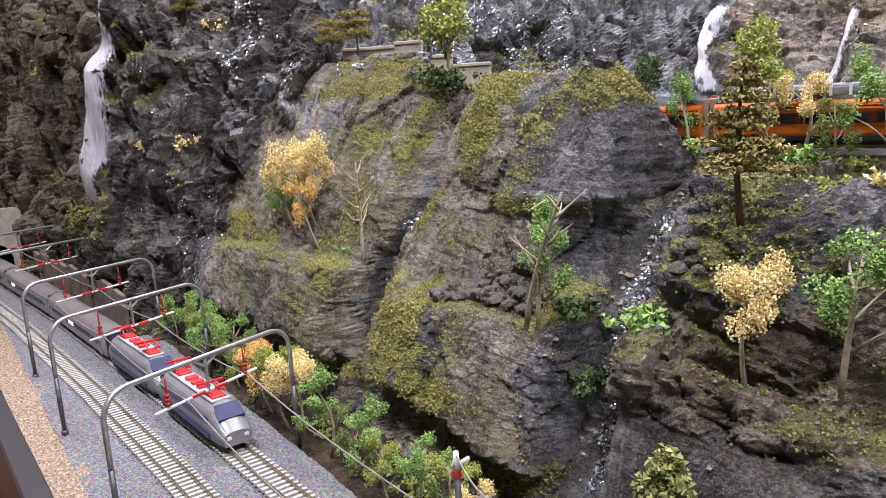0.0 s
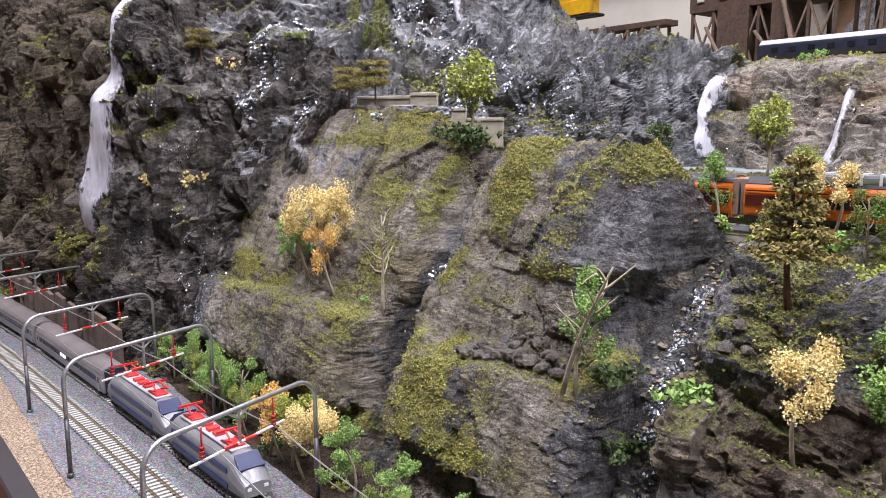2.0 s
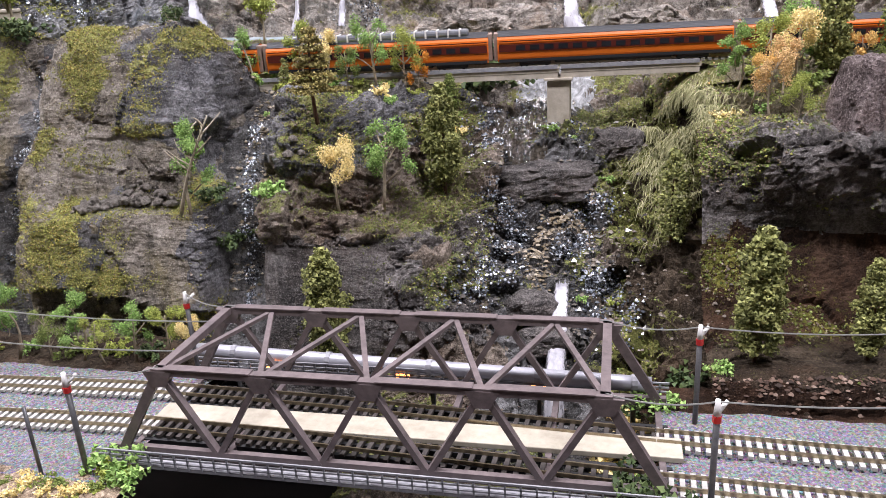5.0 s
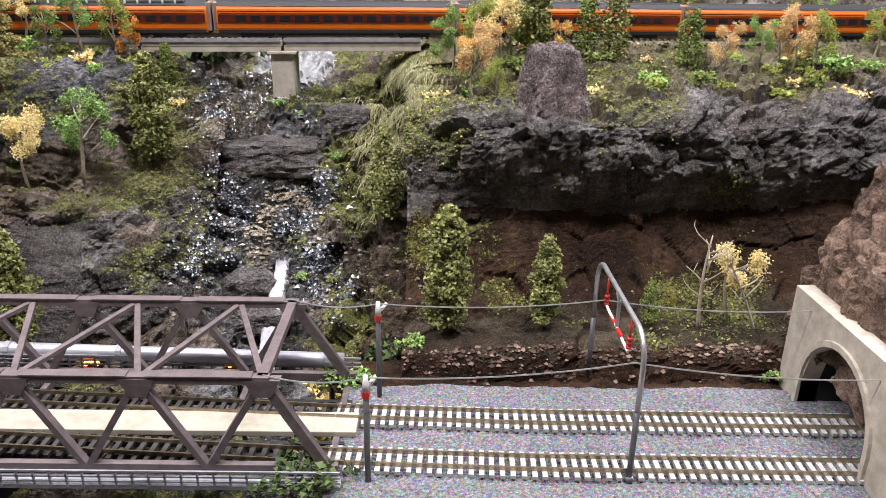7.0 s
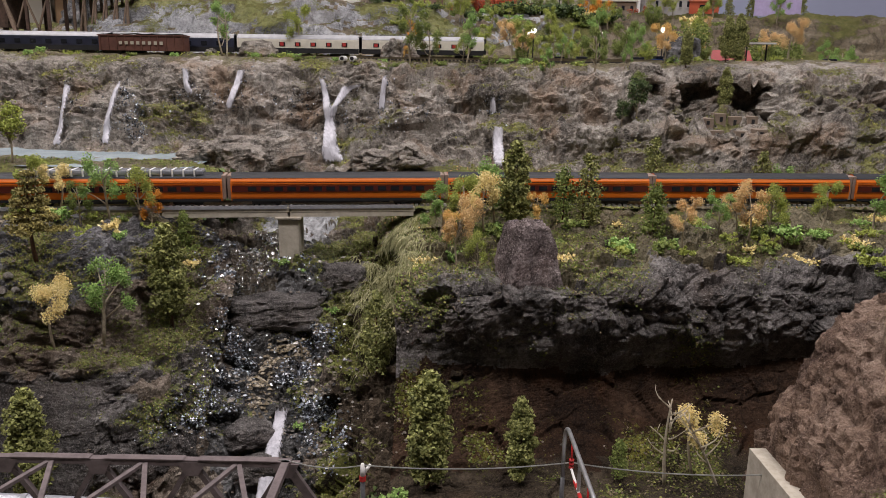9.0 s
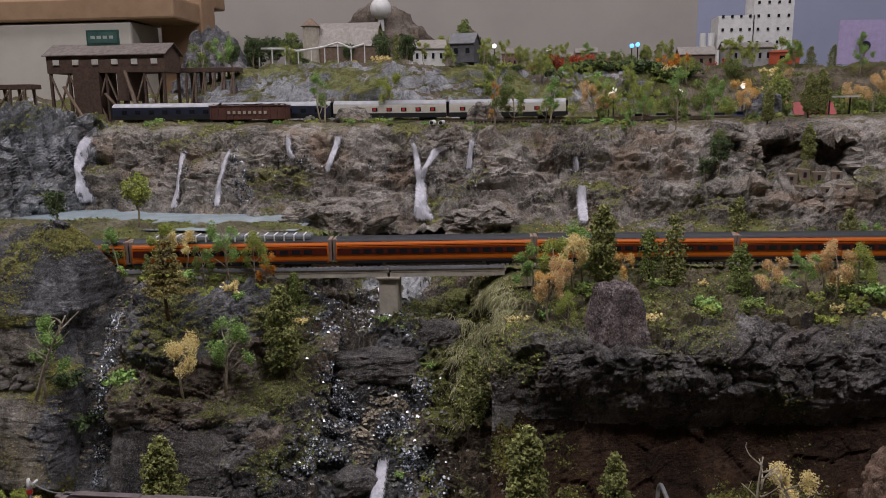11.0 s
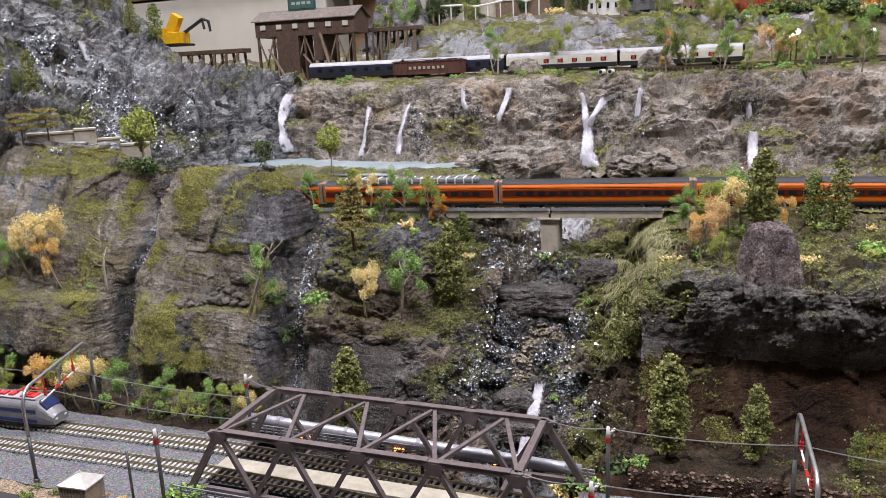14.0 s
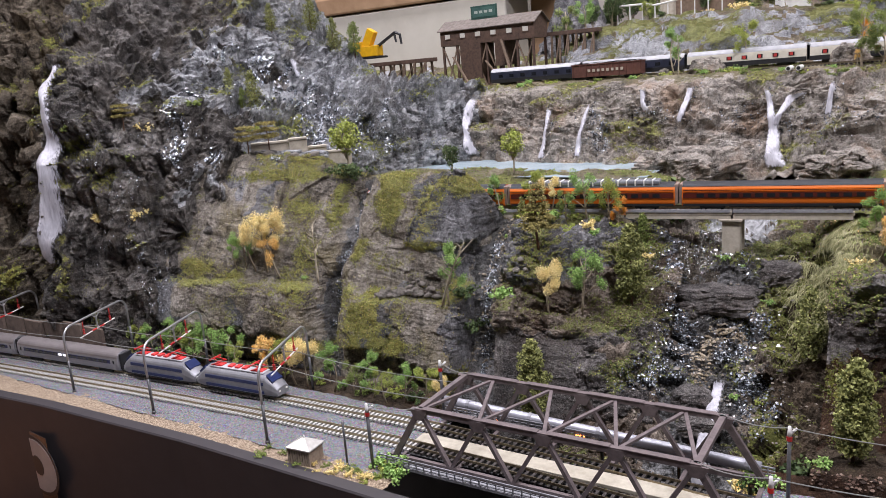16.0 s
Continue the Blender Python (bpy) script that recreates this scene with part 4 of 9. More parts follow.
# ---------------------------------------------------------------- catenary arches
def catenary_arch(x, depth=0.1, shift=-0.038):
    root = thing("catenary_arch", "grey tubular catenary arch over two tracks with red insulators", "catenary pole", group="catenary arches beside the tracks")
    y0 = (0.0 if x > -0.3 else 0.035 * (x + 0.3) / 0.15 * 0.3) if x < 0.2 else 0.018
    y1 = y0 + depth
    h, r = 0.0675, 0.012

    def at(y, z):
        return (x + shift * (y - y0) / depth, y, z)

    bm = bmesh.new()
    tube(bm, [at(y0, -0.002), at(y0, 0.034)], 0.0013)
    tube(bm, [at(y0, -0.001), at(y0, 0.0015)], 0.002)
    part("near_post", bm, POLE, root, smooth=True)
    bm = bmesh.new()
    tube(bm, [at(y1, -0.002), at(y1, 0.034)], 0.0013)
    part("far_post", bm, POLE, root, smooth=True)
    bm = bmesh.new()
    path = [at(y0, 0.033)] + [at(y0 + r - r * math.cos(radians(a)), h - r + r * math.sin(radians(a))) for a in range(0, 91, 15)]
    path += [at(y1 - r + r * math.sin(radians(a)), h - r + r * math.cos(radians(a))) for a in range(0, 91, 15)] + [at(y1, 0.033)]
    tube(bm, path, 0.0012)
    part("arch_tube", bm, POLE_TOP, root, "bright grey bent tube", True)
    bm = bmesh.new()
    zl = h - 0.017
    tube(bm, [at(y0 + 0.022, zl - 0.001), at(y1 - 0.022, zl + 0.001)], 0.0007, 6)
    part("registration_bar", bm, WHITE, root)
    mid = (y0 + y1) / 2
    bm = bmesh.new()
    tube(bm, [at(mid, h), at(mid, zl)], 0.0009, 6)
    tube(bm, [at(mid - 0.007, h), at(mid, h - 0.005)], 0.0007, 6)
    tube(bm, [at(mid + 0.007, h), at(mid, h - 0.005)], 0.0007, 6)
    part("hanger", bm, POLE_TOP, root)
    for yy in (mid - 0.021, mid + 0.021):
        bm = bmesh.new()
        tube(bm, [at(yy, h - 0.002), at(yy, zl + 0.004)], 0.0005, 6)
        for k in range(3):
            tube(bm, [at(yy, zl + 0.001 + 0.002 * k), at(yy, zl + 0.0022 + 0.002 * k)], 0.0013, 8)
        part("insulator", bm, RED, root, "red ribbed insulator", True)
    bm = bmesh.new()
    tube(bm, [at(mid - 0.009, zl), at(mid - 0.002, zl)], 0.001, 8)
    tube(bm, [at(mid + 0.003, zl), at(mid + 0.010, zl)], 0.001, 8)
    part("red_sleeve", bm, RED, root)
    return root


ARCHES = (0.0, -0.149, -0.277, -0.445, -0.58, 0.501)
for ax in ARCHES:
    catenary_arch(ax) if ax < 0.3 else catenary_arch(ax, 0.085, -0.002)


def end_post(x, y, h, red=True):
    root = thing("catenary_post", "dark catenary post with a white insulator head", "catenary pole", group="single catenary posts by the bridge")
    bm = bmesh.new()
    tube(bm, [(x, y, -0.01), (x, y, h)], 0.0013, 8)
    part("post", bm, POLE, root, smooth=True)
    bm = bmesh.new()
    tube(bm, [(x, y, h), (x, y, h + 0.003), (x, y, h + 0.007)], 0.0016, 8, 0.001)
    tube(bm, [(x, y, h + 0.001), (x + 0.004, y + 0.003, h + 0.005)], 0.0011, 6, 0.0008)
    part("insulator_head", bm, WHITE, root, "white insulator head", True)
    if red:
        bm = bmesh.new()
        tube(bm, [(x, y, h - 0.003), (x, y, h - 0.0002)], 0.0018, 8)
        part("red_collar", bm, RED, root)
    return root


end_post(0.11, 0.002, 0.046)
end_post(0.113, 0.1, 0.044)
end_post(0.39, 0.083, 0.044)
end_post(0.39, 0.016, 0.044)
root = thing("thin_post", "thin dark post on the sandy edge", "post")
bm = bmesh.new()
tube(bm, [(0.088, -0.002, -0.002), (0.088, -0.002, 0.036)], 0.0009, 8)
part("post", bm, POLE, root, smooth=True)


def wire(pts, name="catenary_wire"):
    root = thing(name, "thin pale catenary wire strung between posts", "wire")
    bm = bmesh.new()
    for a, b in zip(pts, pts[1:]):
        a, b = Vector(a), Vector(b)
        tube(bm, [a.lerp(b, k / 8) - Vector((0, 0, 0.003 * (1 - (k / 4 - 1) ** 2))) for k in range(9)], 0.00035, 5)
    part("strand", bm, WIRE, root)


for off in (0.0, 0.034):
    wire([(ax - 0.012 - 0.35 * off, near_line(ax) + off, 0.0505) for ax in sorted(ARCHES)[:5]] + [(0.1445, near_line(0.1445) + off, 0.0455)])
wire([(0.113, 0.1, 0.05), (0.1445, 0.0915, 0.0475), (0.3475, 0.0915, 0.0475), (0.39, 0.083, 0.05), (0.501, 0.09, 0.05), (0.605, 0.085, 0.048)])
wire([(0.11, 0.002, 0.052), (0.1445, 0.0215, 0.0475)])
wire([(0.3475, 0.0215, 0.0475), (0.39, 0.016, 0.05), (0.501, 0.03, 0.05), (0.61, 0.022, 0.048)])


# a relay hut on the sandy edge
def relay_hut():
    root = thing("relay_hut", "small weathered grey-brown hut with a metal hip roof", "hut", (0.052, -0.009, -0.001), turn=4)
    bm = bmesh.new()
    box(bm, -0.0105, 0.0105, -0.0085, 0.0085, 0, 0.0145)
    part("walls", bm, plain_material("hut_wood", (0.33, 0.26, 0.2), (0.2, 0.15, 0.11), 0.8, 0, 400), root)
    for i in range(9):
        bm = bmesh.new()
        xx = -0.0098 + i * 0.00245
        box(bm, xx - 0.0009, xx + 0.0009, -0.0092, -0.0085, 0, 0.0142)
        part("plank", bm, plain_material("hut_plank", (0.36, 0.29, 0.23), (0.22, 0.17, 0.13), 0.8, 0, 400) if i == 0 else bpy.data.materials["hut_plank"], root)
    bm = bmesh.new()
    v = [bm.verts.new(c) for c in ((-0.0118, -0.0098, 0.0142), (0.0118, -0.0098, 0.0142), (0.0118, 0.0098, 0.0142), (-0.0118, 0.0098, 0.0142), (0, 0, 0.0205))]
    w = [bm.verts.new((q.co.x, q.co.y, 0.0132)) for q in v[:4]]
    for i in range(4):
        bm.faces.new((v[i], v[(i + 1) % 4], v[4]))
        bm.faces.new((w[i], w[(i + 1) % 4], v[(i + 1) % 4], v[i]))
    part("roof", bm, plain_material("zinc_roof", (0.62, 0.6, 0.57), (0.45, 0.43, 0.4), 0.4, 0.5, 200), root, "pale zinc hip roof")
    bm = bmesh.new()
    tube(bm, [(0, 0, 0.02), (0, 0, 0.022)], 0.0012, 8, 0.0004)
    part("finial", bm, WHITE, root)


relay_hut()



# ---------------------------------------------------------------- trains
SILVER = plain_material("silver_body", (0.46, 0.45, 0.48), (0.38, 0.37, 0.4), 0.34, 0.55, 60)
n = Nodes("fluted_roof", 0.38, 0.5)
n.colour(n.ramp(n.noise(50, 3), ((0.3, (0.28, 0.25, 0.25)), (0.7, (0.36, 0.325, 0.325)))))
n.bump(n.math("SINE", n.math("MULTIPLY", n.place("Y"), 9000)), 0.15, 0.0003)
FLUTED = n.mat
BLUE = plain_material("navy_band", (0.02, 0.025, 0.09), (0.012, 0.014, 0.05), 0.3)
GLASS = plain_material("dark_window", (0.02, 0.022, 0.028), (0.012, 0.013, 0.016), 0.08)
TRUCK = plain_material("bogie_black", (0.03, 0.028, 0.026), (0.018, 0.016, 0.015), 0.6)
n = Nodes("lit_window", 0.3)
n.colour((0.9, 0.9, 0.85))
n.b.inputs["Emission Color"].default_value = (0.95, 0.97, 1.0, 1)
n.b.inputs["Emission Strength"].default_value = 0.6
LIT = n.mat
n = Nodes("coach_lamp", 0.3)
n.b.inputs["Emission Color"].default_value = (1.0, 0.8, 0.6, 1)
n.b.inputs["Emission Strength"].default_value = 1.0
WARM = n.mat


def bogie(parent, x, z=0.0):
    bm = bmesh.new()
    box(bm, x - 0.011, x + 0.011, -0.0072, 0.0072, z + 0.0022, z + 0.0052, 0.0006)
    b = part("bogie", bm, TRUCK, parent)
    for dx in (-0.0075, 0.0075):
        for s in (-1, 1):
            bm = bmesh.new()
            tube(bm, [(x + dx, s * 0.0042, z + 0.0026), (x + dx, s * 0.0052, z + 0.0026)], 0.0028, 12)
            part("wheel", bm, TRUCK, b)


def tube_outline(w, z0, z1, belly=0.0006):
    """A rounded coach section: near-upright sides, arched roof."""
    h = z1 - z0
    pts = [(-w / 2 + 0.0008, z0), (-w / 2, z0 + h * 0.14), (-w / 2 - belly, z0 + h * 0.4), (-w / 2, z0 + h * 0.66)]
    roof = [(-w / 2 * math.cos(radians(a)), z0 + h * 0.66 + h * 0.34 * math.sin(radians(a))) for a in range(15, 90, 15)]
    half = pts + roof + [(0, z1)]
    return half + [(-y, z) for y, z in reversed(half[:-1])]


def silver_coach(at, turn, lit):
    """One stainless coach with a navy window band."""
    L, w, z0, z1 = 0.1725, 0.0192, 0.0062, 0.0262
    root = thing("passenger_coach", "silver tubular passenger coach with a navy window band", "train car", group="coaches of the silver train")
    bm = bmesh.new()
    extrude_profile(bm, tube_outline(w, z0, z1), -L / 2, L / 2, cuts=12)
    part("body", bm, SILVER, root, smooth=False)
    h = z1 - z0
    bm = bmesh.new()
    o = tube_outline(w + 0.0005, z0 + 0.0003, z1 + 0.00025)
    top = [p for p in o if p[1] > z0 + h * 0.62]
    extrude_profile(bm, top, -L / 2 + 0.001, L / 2 - 0.001, cuts=2)
    part("roof", bm, FLUTED, root, "ribbed grey roof")
    for s in (-1, 1):
        bm = bmesh.new()
        y = s * (w / 2 + 0.00045)
        box(bm, -L / 2 + 0.012, L / 2 - 0.012, min(y, y + s * 0.0003), max(y, y + s * 0.0003), z0 + h * 0.36, z0 + h * 0.56)
        band = part("window_band", bm, BLUE, root, "navy blue band")
        for k in range(17):
            bm = bmesh.new()
            xx = -L / 2 + 0.0185 + k * 0.0084
            yy = y + s * 0.0003
            box(bm, xx - 0.0031, xx + 0.0031, min(yy, yy + s * 0.0002), max(yy, yy + s * 0.0002), z0 + h * 0.39, z0 + h * 0.53)
            part("window", bm, LIT if (k + lit) % 17 in (7, 8) else GLASS, band)
        for xx in (-L / 2 + 0.0065, L / 2 - 0.0065):
            bm = bmesh.new()
            box(bm, xx - 0.0024, xx + 0.0024, min(y, y + s * 0.0003), max(y, y + s * 0.0003), z0 + h * 0.05, z0 + h * 0.6)
            d = part("door", bm, SILVER, root)
            bm = bmesh.new()
            yy = y + s * 0.0003
            box(bm, xx - 0.0011, xx + 0.0011, min(yy, yy + s * 0.0002), max(yy, yy + s * 0.0002), z0 + h * 0.36, z0 + h * 0.56)
            part("door_window", bm, GLASS, d)
    for xx in (-L / 2 - 0.0012, L / 2 + 0.0012):
        bm = bmesh.new()
        box(bm, xx - 0.0014, xx + 0.0014, -0.0075, 0.0075, z0 + 0.001, z1 - 0.0018, 0.0005)
        part("gangway", bm, BLACK, root, "black gangway bellows")
    bm = bmesh.new()
    box(bm, -0.035, 0.035, -0.007, 0.007, 0.0034, z0 + 0.0002, 0.0006)
    part("underfloor_box", bm, TRUCK, root)
    bogie(root, -L / 2 + 0.026)
    bogie(root, L / 2 - 0.026)
    root.matrix_world = pose(*at, 0, 0, turn)
    return root


x = -0.352
k = 0
while x > -0.95:
    y0, y1 = far_line(x - 0.05), far_line(x + 0.05)
    silver_coach((x, (y0 + y1) / 2, 0.0), math.degrees(math.atan2(y1 - y0, 0.1)), k * 5)
    x -= 0.1785
    k += 1


LOCOGREY = plain_material("loco_grey", (0.3, 0.3, 0.32), (0.23, 0.23, 0.25), 0.35, 0.3)
LOCOBLUE = plain_material("loco_blue", (0.015, 0.028, 0.11), (0.01, 0.018, 0.075), 0.3)
REDGEAR = plain_material("red_gear", (0.7, 0.04, 0.04), (0.5, 0.03, 0.03), 0.45)


def electric_loco(at, turn):
    """A silver electric engine: blue sill stripe, sloped cabs with dark windscreens, red gear on a pale roof."""
    L, w, z0, z1 = 0.105, 0.0192, 0.0062, 0.026
    root = thing("electric_engine", "silver electric engine with blue stripes and red roof gear", "locomotive", group="engines of the silver train")
    bm = bmesh.new()
    extrude_profile(bm, tube_outline(w, z0, z1), -L / 2 + 0.014, L / 2 - 0.014, cuts=2)
    part("body", bm, LOCOGREY, root)
    bm = bmesh.new()
    box(bm, -L / 2 + 0.018, L / 2 - 0.018, -0.0056, 0.0056, z1 - 0.0006, z1 + 0.0006, 0.0004)
    part("roof_panel", bm, ROOFPALE_LOCO, root, "pale grey flat roof panel")
    for s in (-1, 1):
        o = tube_outline(w, z0, z1)
        rings = [(L / 2 - 0.014, 1.0, 1.0), (L / 2 - 0.005, 0.94, 0.66), (L / 2, 0.8, 0.4)]
        vs = [(s * x, y * fy, z0 + (z - z0) * fz) for x, fy, fz in rings for y, z in o]
        n = len(o)
        fs = [(r * n + k, r * n + (k + 1) % n, (r + 1) * n + (k + 1) % n, (r + 1) * n + k) for r in range(2) for k in range(n)] + [tuple(range(2 * n, 3 * n))]
        mesh_part("cab_end", vs, fs, LOCOGREY, root)
        h = z1 - z0
        mesh_part("windscreen", [(s * (L / 2 - 0.0125), -0.0068, z1 + 0.0001), (s * (L / 2 - 0.0125), 0.0068, z1 + 0.0001), (s * (L / 2 - 0.0052), 0.0074, z0 + h * 0.7), (s * (L / 2 - 0.0052), -0.0074, z0 + h * 0.7), (s * (L / 2 - 0.0125), -0.0066, z1 - 0.003), (s * (L / 2 - 0.0125), 0.0066, z1 - 0.003), (s * (L / 2 - 0.0058), 0.0072, z0 + h * 0.6), (s * (L / 2 - 0.0058), -0.0072, z0 + h * 0.6)], [(0, 1, 2, 3), (4, 7, 6, 5), (0, 3, 7, 4), (1, 5, 6, 2), (3, 2, 6, 7), (0, 4, 5, 1)], LOCOBLUE, root, "dark blue windscreen")
        for yy in (-0.0048, 0.0048):
            bm = bmesh.new()
            box(bm, s * L / 2 - 0.0005, s * L / 2 + 0.0005, yy - 0.0012, yy + 0.0012, z0 + 0.0038, z0 + 0.0054)
            part("headlight", bm, WHITELAMP, root, "white headlight")
        y = s * (w / 2 + 0.0002)
        for za, zb in ((0.0015, 0.0042), (0.0098, 0.0128)):
            bm = bmesh.new()
            box(bm, -L / 2 + 0.015, L / 2 - 0.015, min(y, y + s * 0.0006), max(y, y + s * 0.0006), z0 + za, z0 + zb)
            part("side_stripe", bm, LOCOBLUE, root, "dark blue stripe")
        a = s * 0.026
        bm = bmesh.new()
        box(bm, a - 0.006, a + 0.006, -0.0042, 0.0042, z1 + 0.0004, z1 + 0.0016, 0.0004)
        base = part("pantograph", bm, REDGEAR, root, "red pantograph base")
        for yy in (-0.004, 0.004):
            bm = bmesh.new()
            beam(bm, (a - 0.007, yy, z1 + 0.0012), (a + 0.006, yy, z1 + 0.0045), 0.0009)
            part("lower_arm", bm, REDGEAR, base)
            bm = bmesh.new()
            beam(bm, (a + 0.006, yy, z1 + 0.0045), (a - 0.005, yy * 0.6, z1 + 0.0068), 0.0008)
            part("upper_arm", bm, REDGEAR, base)
        bm = bmesh.new()
        beam(bm, (a - 0.005, -0.0075, z1 + 0.007), (a - 0.005, 0.0075, z1 + 0.007), 0.0013)
        part("contact_strip", bm, REDGEAR, base)
    for k in range(3):
        bm = bmesh.new()
        box(bm, -0.012 + k * 0.009, -0.007 + k * 0.009, -0.0035, 0.0035, z1 + 0.0004, z1 + 0.0024, 0.0004)
        part("insulator", bm, REDGEAR, root, "red roof insulator")
    bm = bmesh.new()
    box(bm, -L / 2 + 0.004, L / 2 - 0.004, -0.0085, 0.0085, 0.0045, z0 + 0.0002, 0.0006)
    part("underframe", bm, TRUCK, root)
    bogie(root, -L / 2 + 0.024)
    bogie(root, L / 2 - 0.024)
    root.matrix_world = pose(*at, 0, 0, turn)


ROOFPALE_LOCO = plain_material("loco_roof", (0.44, 0.44, 0.46), (0.34, 0.34, 0.36), 0.4)
n = Nodes("white_lamp", 0.3)
n.colour((0.85, 0.85, 0.8))
WHITELAMP = n.mat
for x in (-0.1, -0.208):
    y0, y1 = far_line(x - 0.04), far_line(x + 0.04)
    electric_loco((x, (y0 + y1) / 2, 0.0), math.degrees(math.atan2(y1 - y0, 0.08)))


# the orange streamliner on the concrete girder bridge
def deck_line(x):
    return 0.2884 + 0.129 * (x - 0.2) - 0.05 * max(0.0, x - 0.42)


DECK = 0.1475
ORANGE = plain_material("orange_paint", (0.74, 0.17, 0.012), (0.66, 0.14, 0.01), 0.4)
MAROON = plain_material("maroon_paint", (0.10, 0.018, 0.012), (0.07, 0.012, 0.008), 0.3)
ROOFBLACK = plain_material("dark_roof", (0.013, 0.014, 0.018), (0.008, 0.009, 0.012), 0.6)
DOME = plain_material("silver_dome", (0.5, 0.52, 0.56), (0.3, 0.32, 0.36), 0.2, 0.6)


def streamliner_coach(at, turn, kind):
    L, w, z0, z1 = 0.160, 0.0188, 0.005, 0.0255
    label = {"dome": "orange and maroon coach with a silver glass dome roof", "engine": "orange streamlined engine with a sloped nose"}.get(kind, "orange and maroon streamliner coach with a dark roof")
    root = thing("streamliner_coach", label, "train car", group="coaches of the orange train")
    bm = bmesh.new()
    extrude_profile(bm, tube_outline(w, z0, z1), -L / 2, L / 2, cuts=2)
    if kind == "engine":
        for v in bm.verts:
            if v.co.x < -L / 2 + 0.001:
                v.co.x += 0.026 * max(0.0, (v.co.z - z0 - 0.006) / (z1 - z0 - 0.006))
                v.co.y *= 0.7
    part("body", bm, ORANGE, root)
    h = z1 - z0
    bm = bmesh.new()
    o = tube_outline(w + 0.0005, z0 + 0.0003, z1 + 0.0003)
    extrude_profile(bm, [p for p in o if p[1] > z0 + h * 0.77], -L / 2 + (0.03 if kind == "engine" else 0.0), L / 2, cuts=2)
    part("roof", bm, ROOFBLACK, root, "dark grey arched roof")
    if kind == "dome":
        bm = bmesh.new()
        box(bm, -0.066, 0.066, -0.0072, 0.0072, z1 - 0.002, z1 + 0.0028, 0.0016)
        dome = part("dome", bm, DOME, root, "silver glazed dome")
        for i in range(16):
            bm = bmesh.new()
            xx = -0.06 + i * 0.008
            box(bm, xx - 0.0006, xx + 0.0006, -0.0075, 0.0075, z1 - 0.002, z1 + 0.0031)
            part("dome_rib", bm, WHITE, dome)
    for s in (-1, 1):
        y = s * (w / 2 + 0.0006)
        bm = bmesh.new()
        box(bm, -L / 2 + 0.001, L / 2 - 0.001, min(y, y + s * 0.0003), max(y, y + s * 0.0003), z0 + h * 0.34, z0 + h * 0.58)
        band = part("window_band", bm, MAROON, root, "dark maroon window band")
        for k in range(14):
            bm = bmesh.new()
            xx = -L / 2 + 0.016 + k * 0.0098
            yy = y + s * 0.0003
            box(bm, xx - 0.0032, xx + 0.0032, min(yy, yy + s * 0.0002), max(yy, yy + s * 0.0002), z0 + h * 0.38, z0 + h * 0.54)
            part("window", bm, GLASS, band)
        bm = bmesh.new()
        box(bm, -L / 2 + 0.001, L / 2 - 0.001, min(y, y + s * 0.0003), max(y, y + s * 0.0003), z0 - 0.0002, z0 + h * 0.09)
        part("skirt", bm, ROOFBLACK, root)
        bm = bmesh.new()
        box(bm, -L / 2 + 0.001, L / 2 - 0.001, min(y, y + s * 0.0003), max(y, y + s * 0.0003), z0 + h * 0.665, z0 + h * 0.7)
        part("trim_stripe", bm, MAROON, root)
    for xx in (-L / 2 - 0.001, L / 2 + 0.001):
        if kind == "engine" and xx < 0:
            continue
        bm = bmesh.new()
        box(bm, xx - 0.0016, xx + 0.0016, -0.008, 0.008, z0 + 0.001, z1 - 0.001, 0.0005)
        part("diaphragm", bm, plain_material("diaphragm_grey", (0.3, 0.22, 0.18), (0.2, 0.14, 0.11), 0.7) if "diaphragm_grey" not in bpy.data.materials else bpy.data.materials["diaphragm_grey"], root)
    bm = bmesh.new()
    box(bm, -0.04, 0.04, -0.007, 0.007, 0.0028, z0 + 0.0002, 0.0006)
    part("underfloor_box", bm, TRUCK, root)
    bogie(root, -L / 2 + 0.026, -0.0002)
    bogie(root, L / 2 - 0.026, -0.0002)
    root.matrix_world = pose(*at, 0, 0, turn)
    return root


x = 0.016
for kind in ("coach", "dome", "coach", "coach", "coach", "coach"):
    a, b = deck_line(x - 0.05), deck_line(x + 0.05)
    streamliner_coach((x, (a + b) / 2, DECK), math.degrees(math.atan2(b - a, 0.1)), kind)
    x += 0.165
track("railway_track", deck_line, -0.21, 1.0, DECK - 0.0002, TIE, "railway track on the concrete girder bridge", near=(0.07, 0.41))


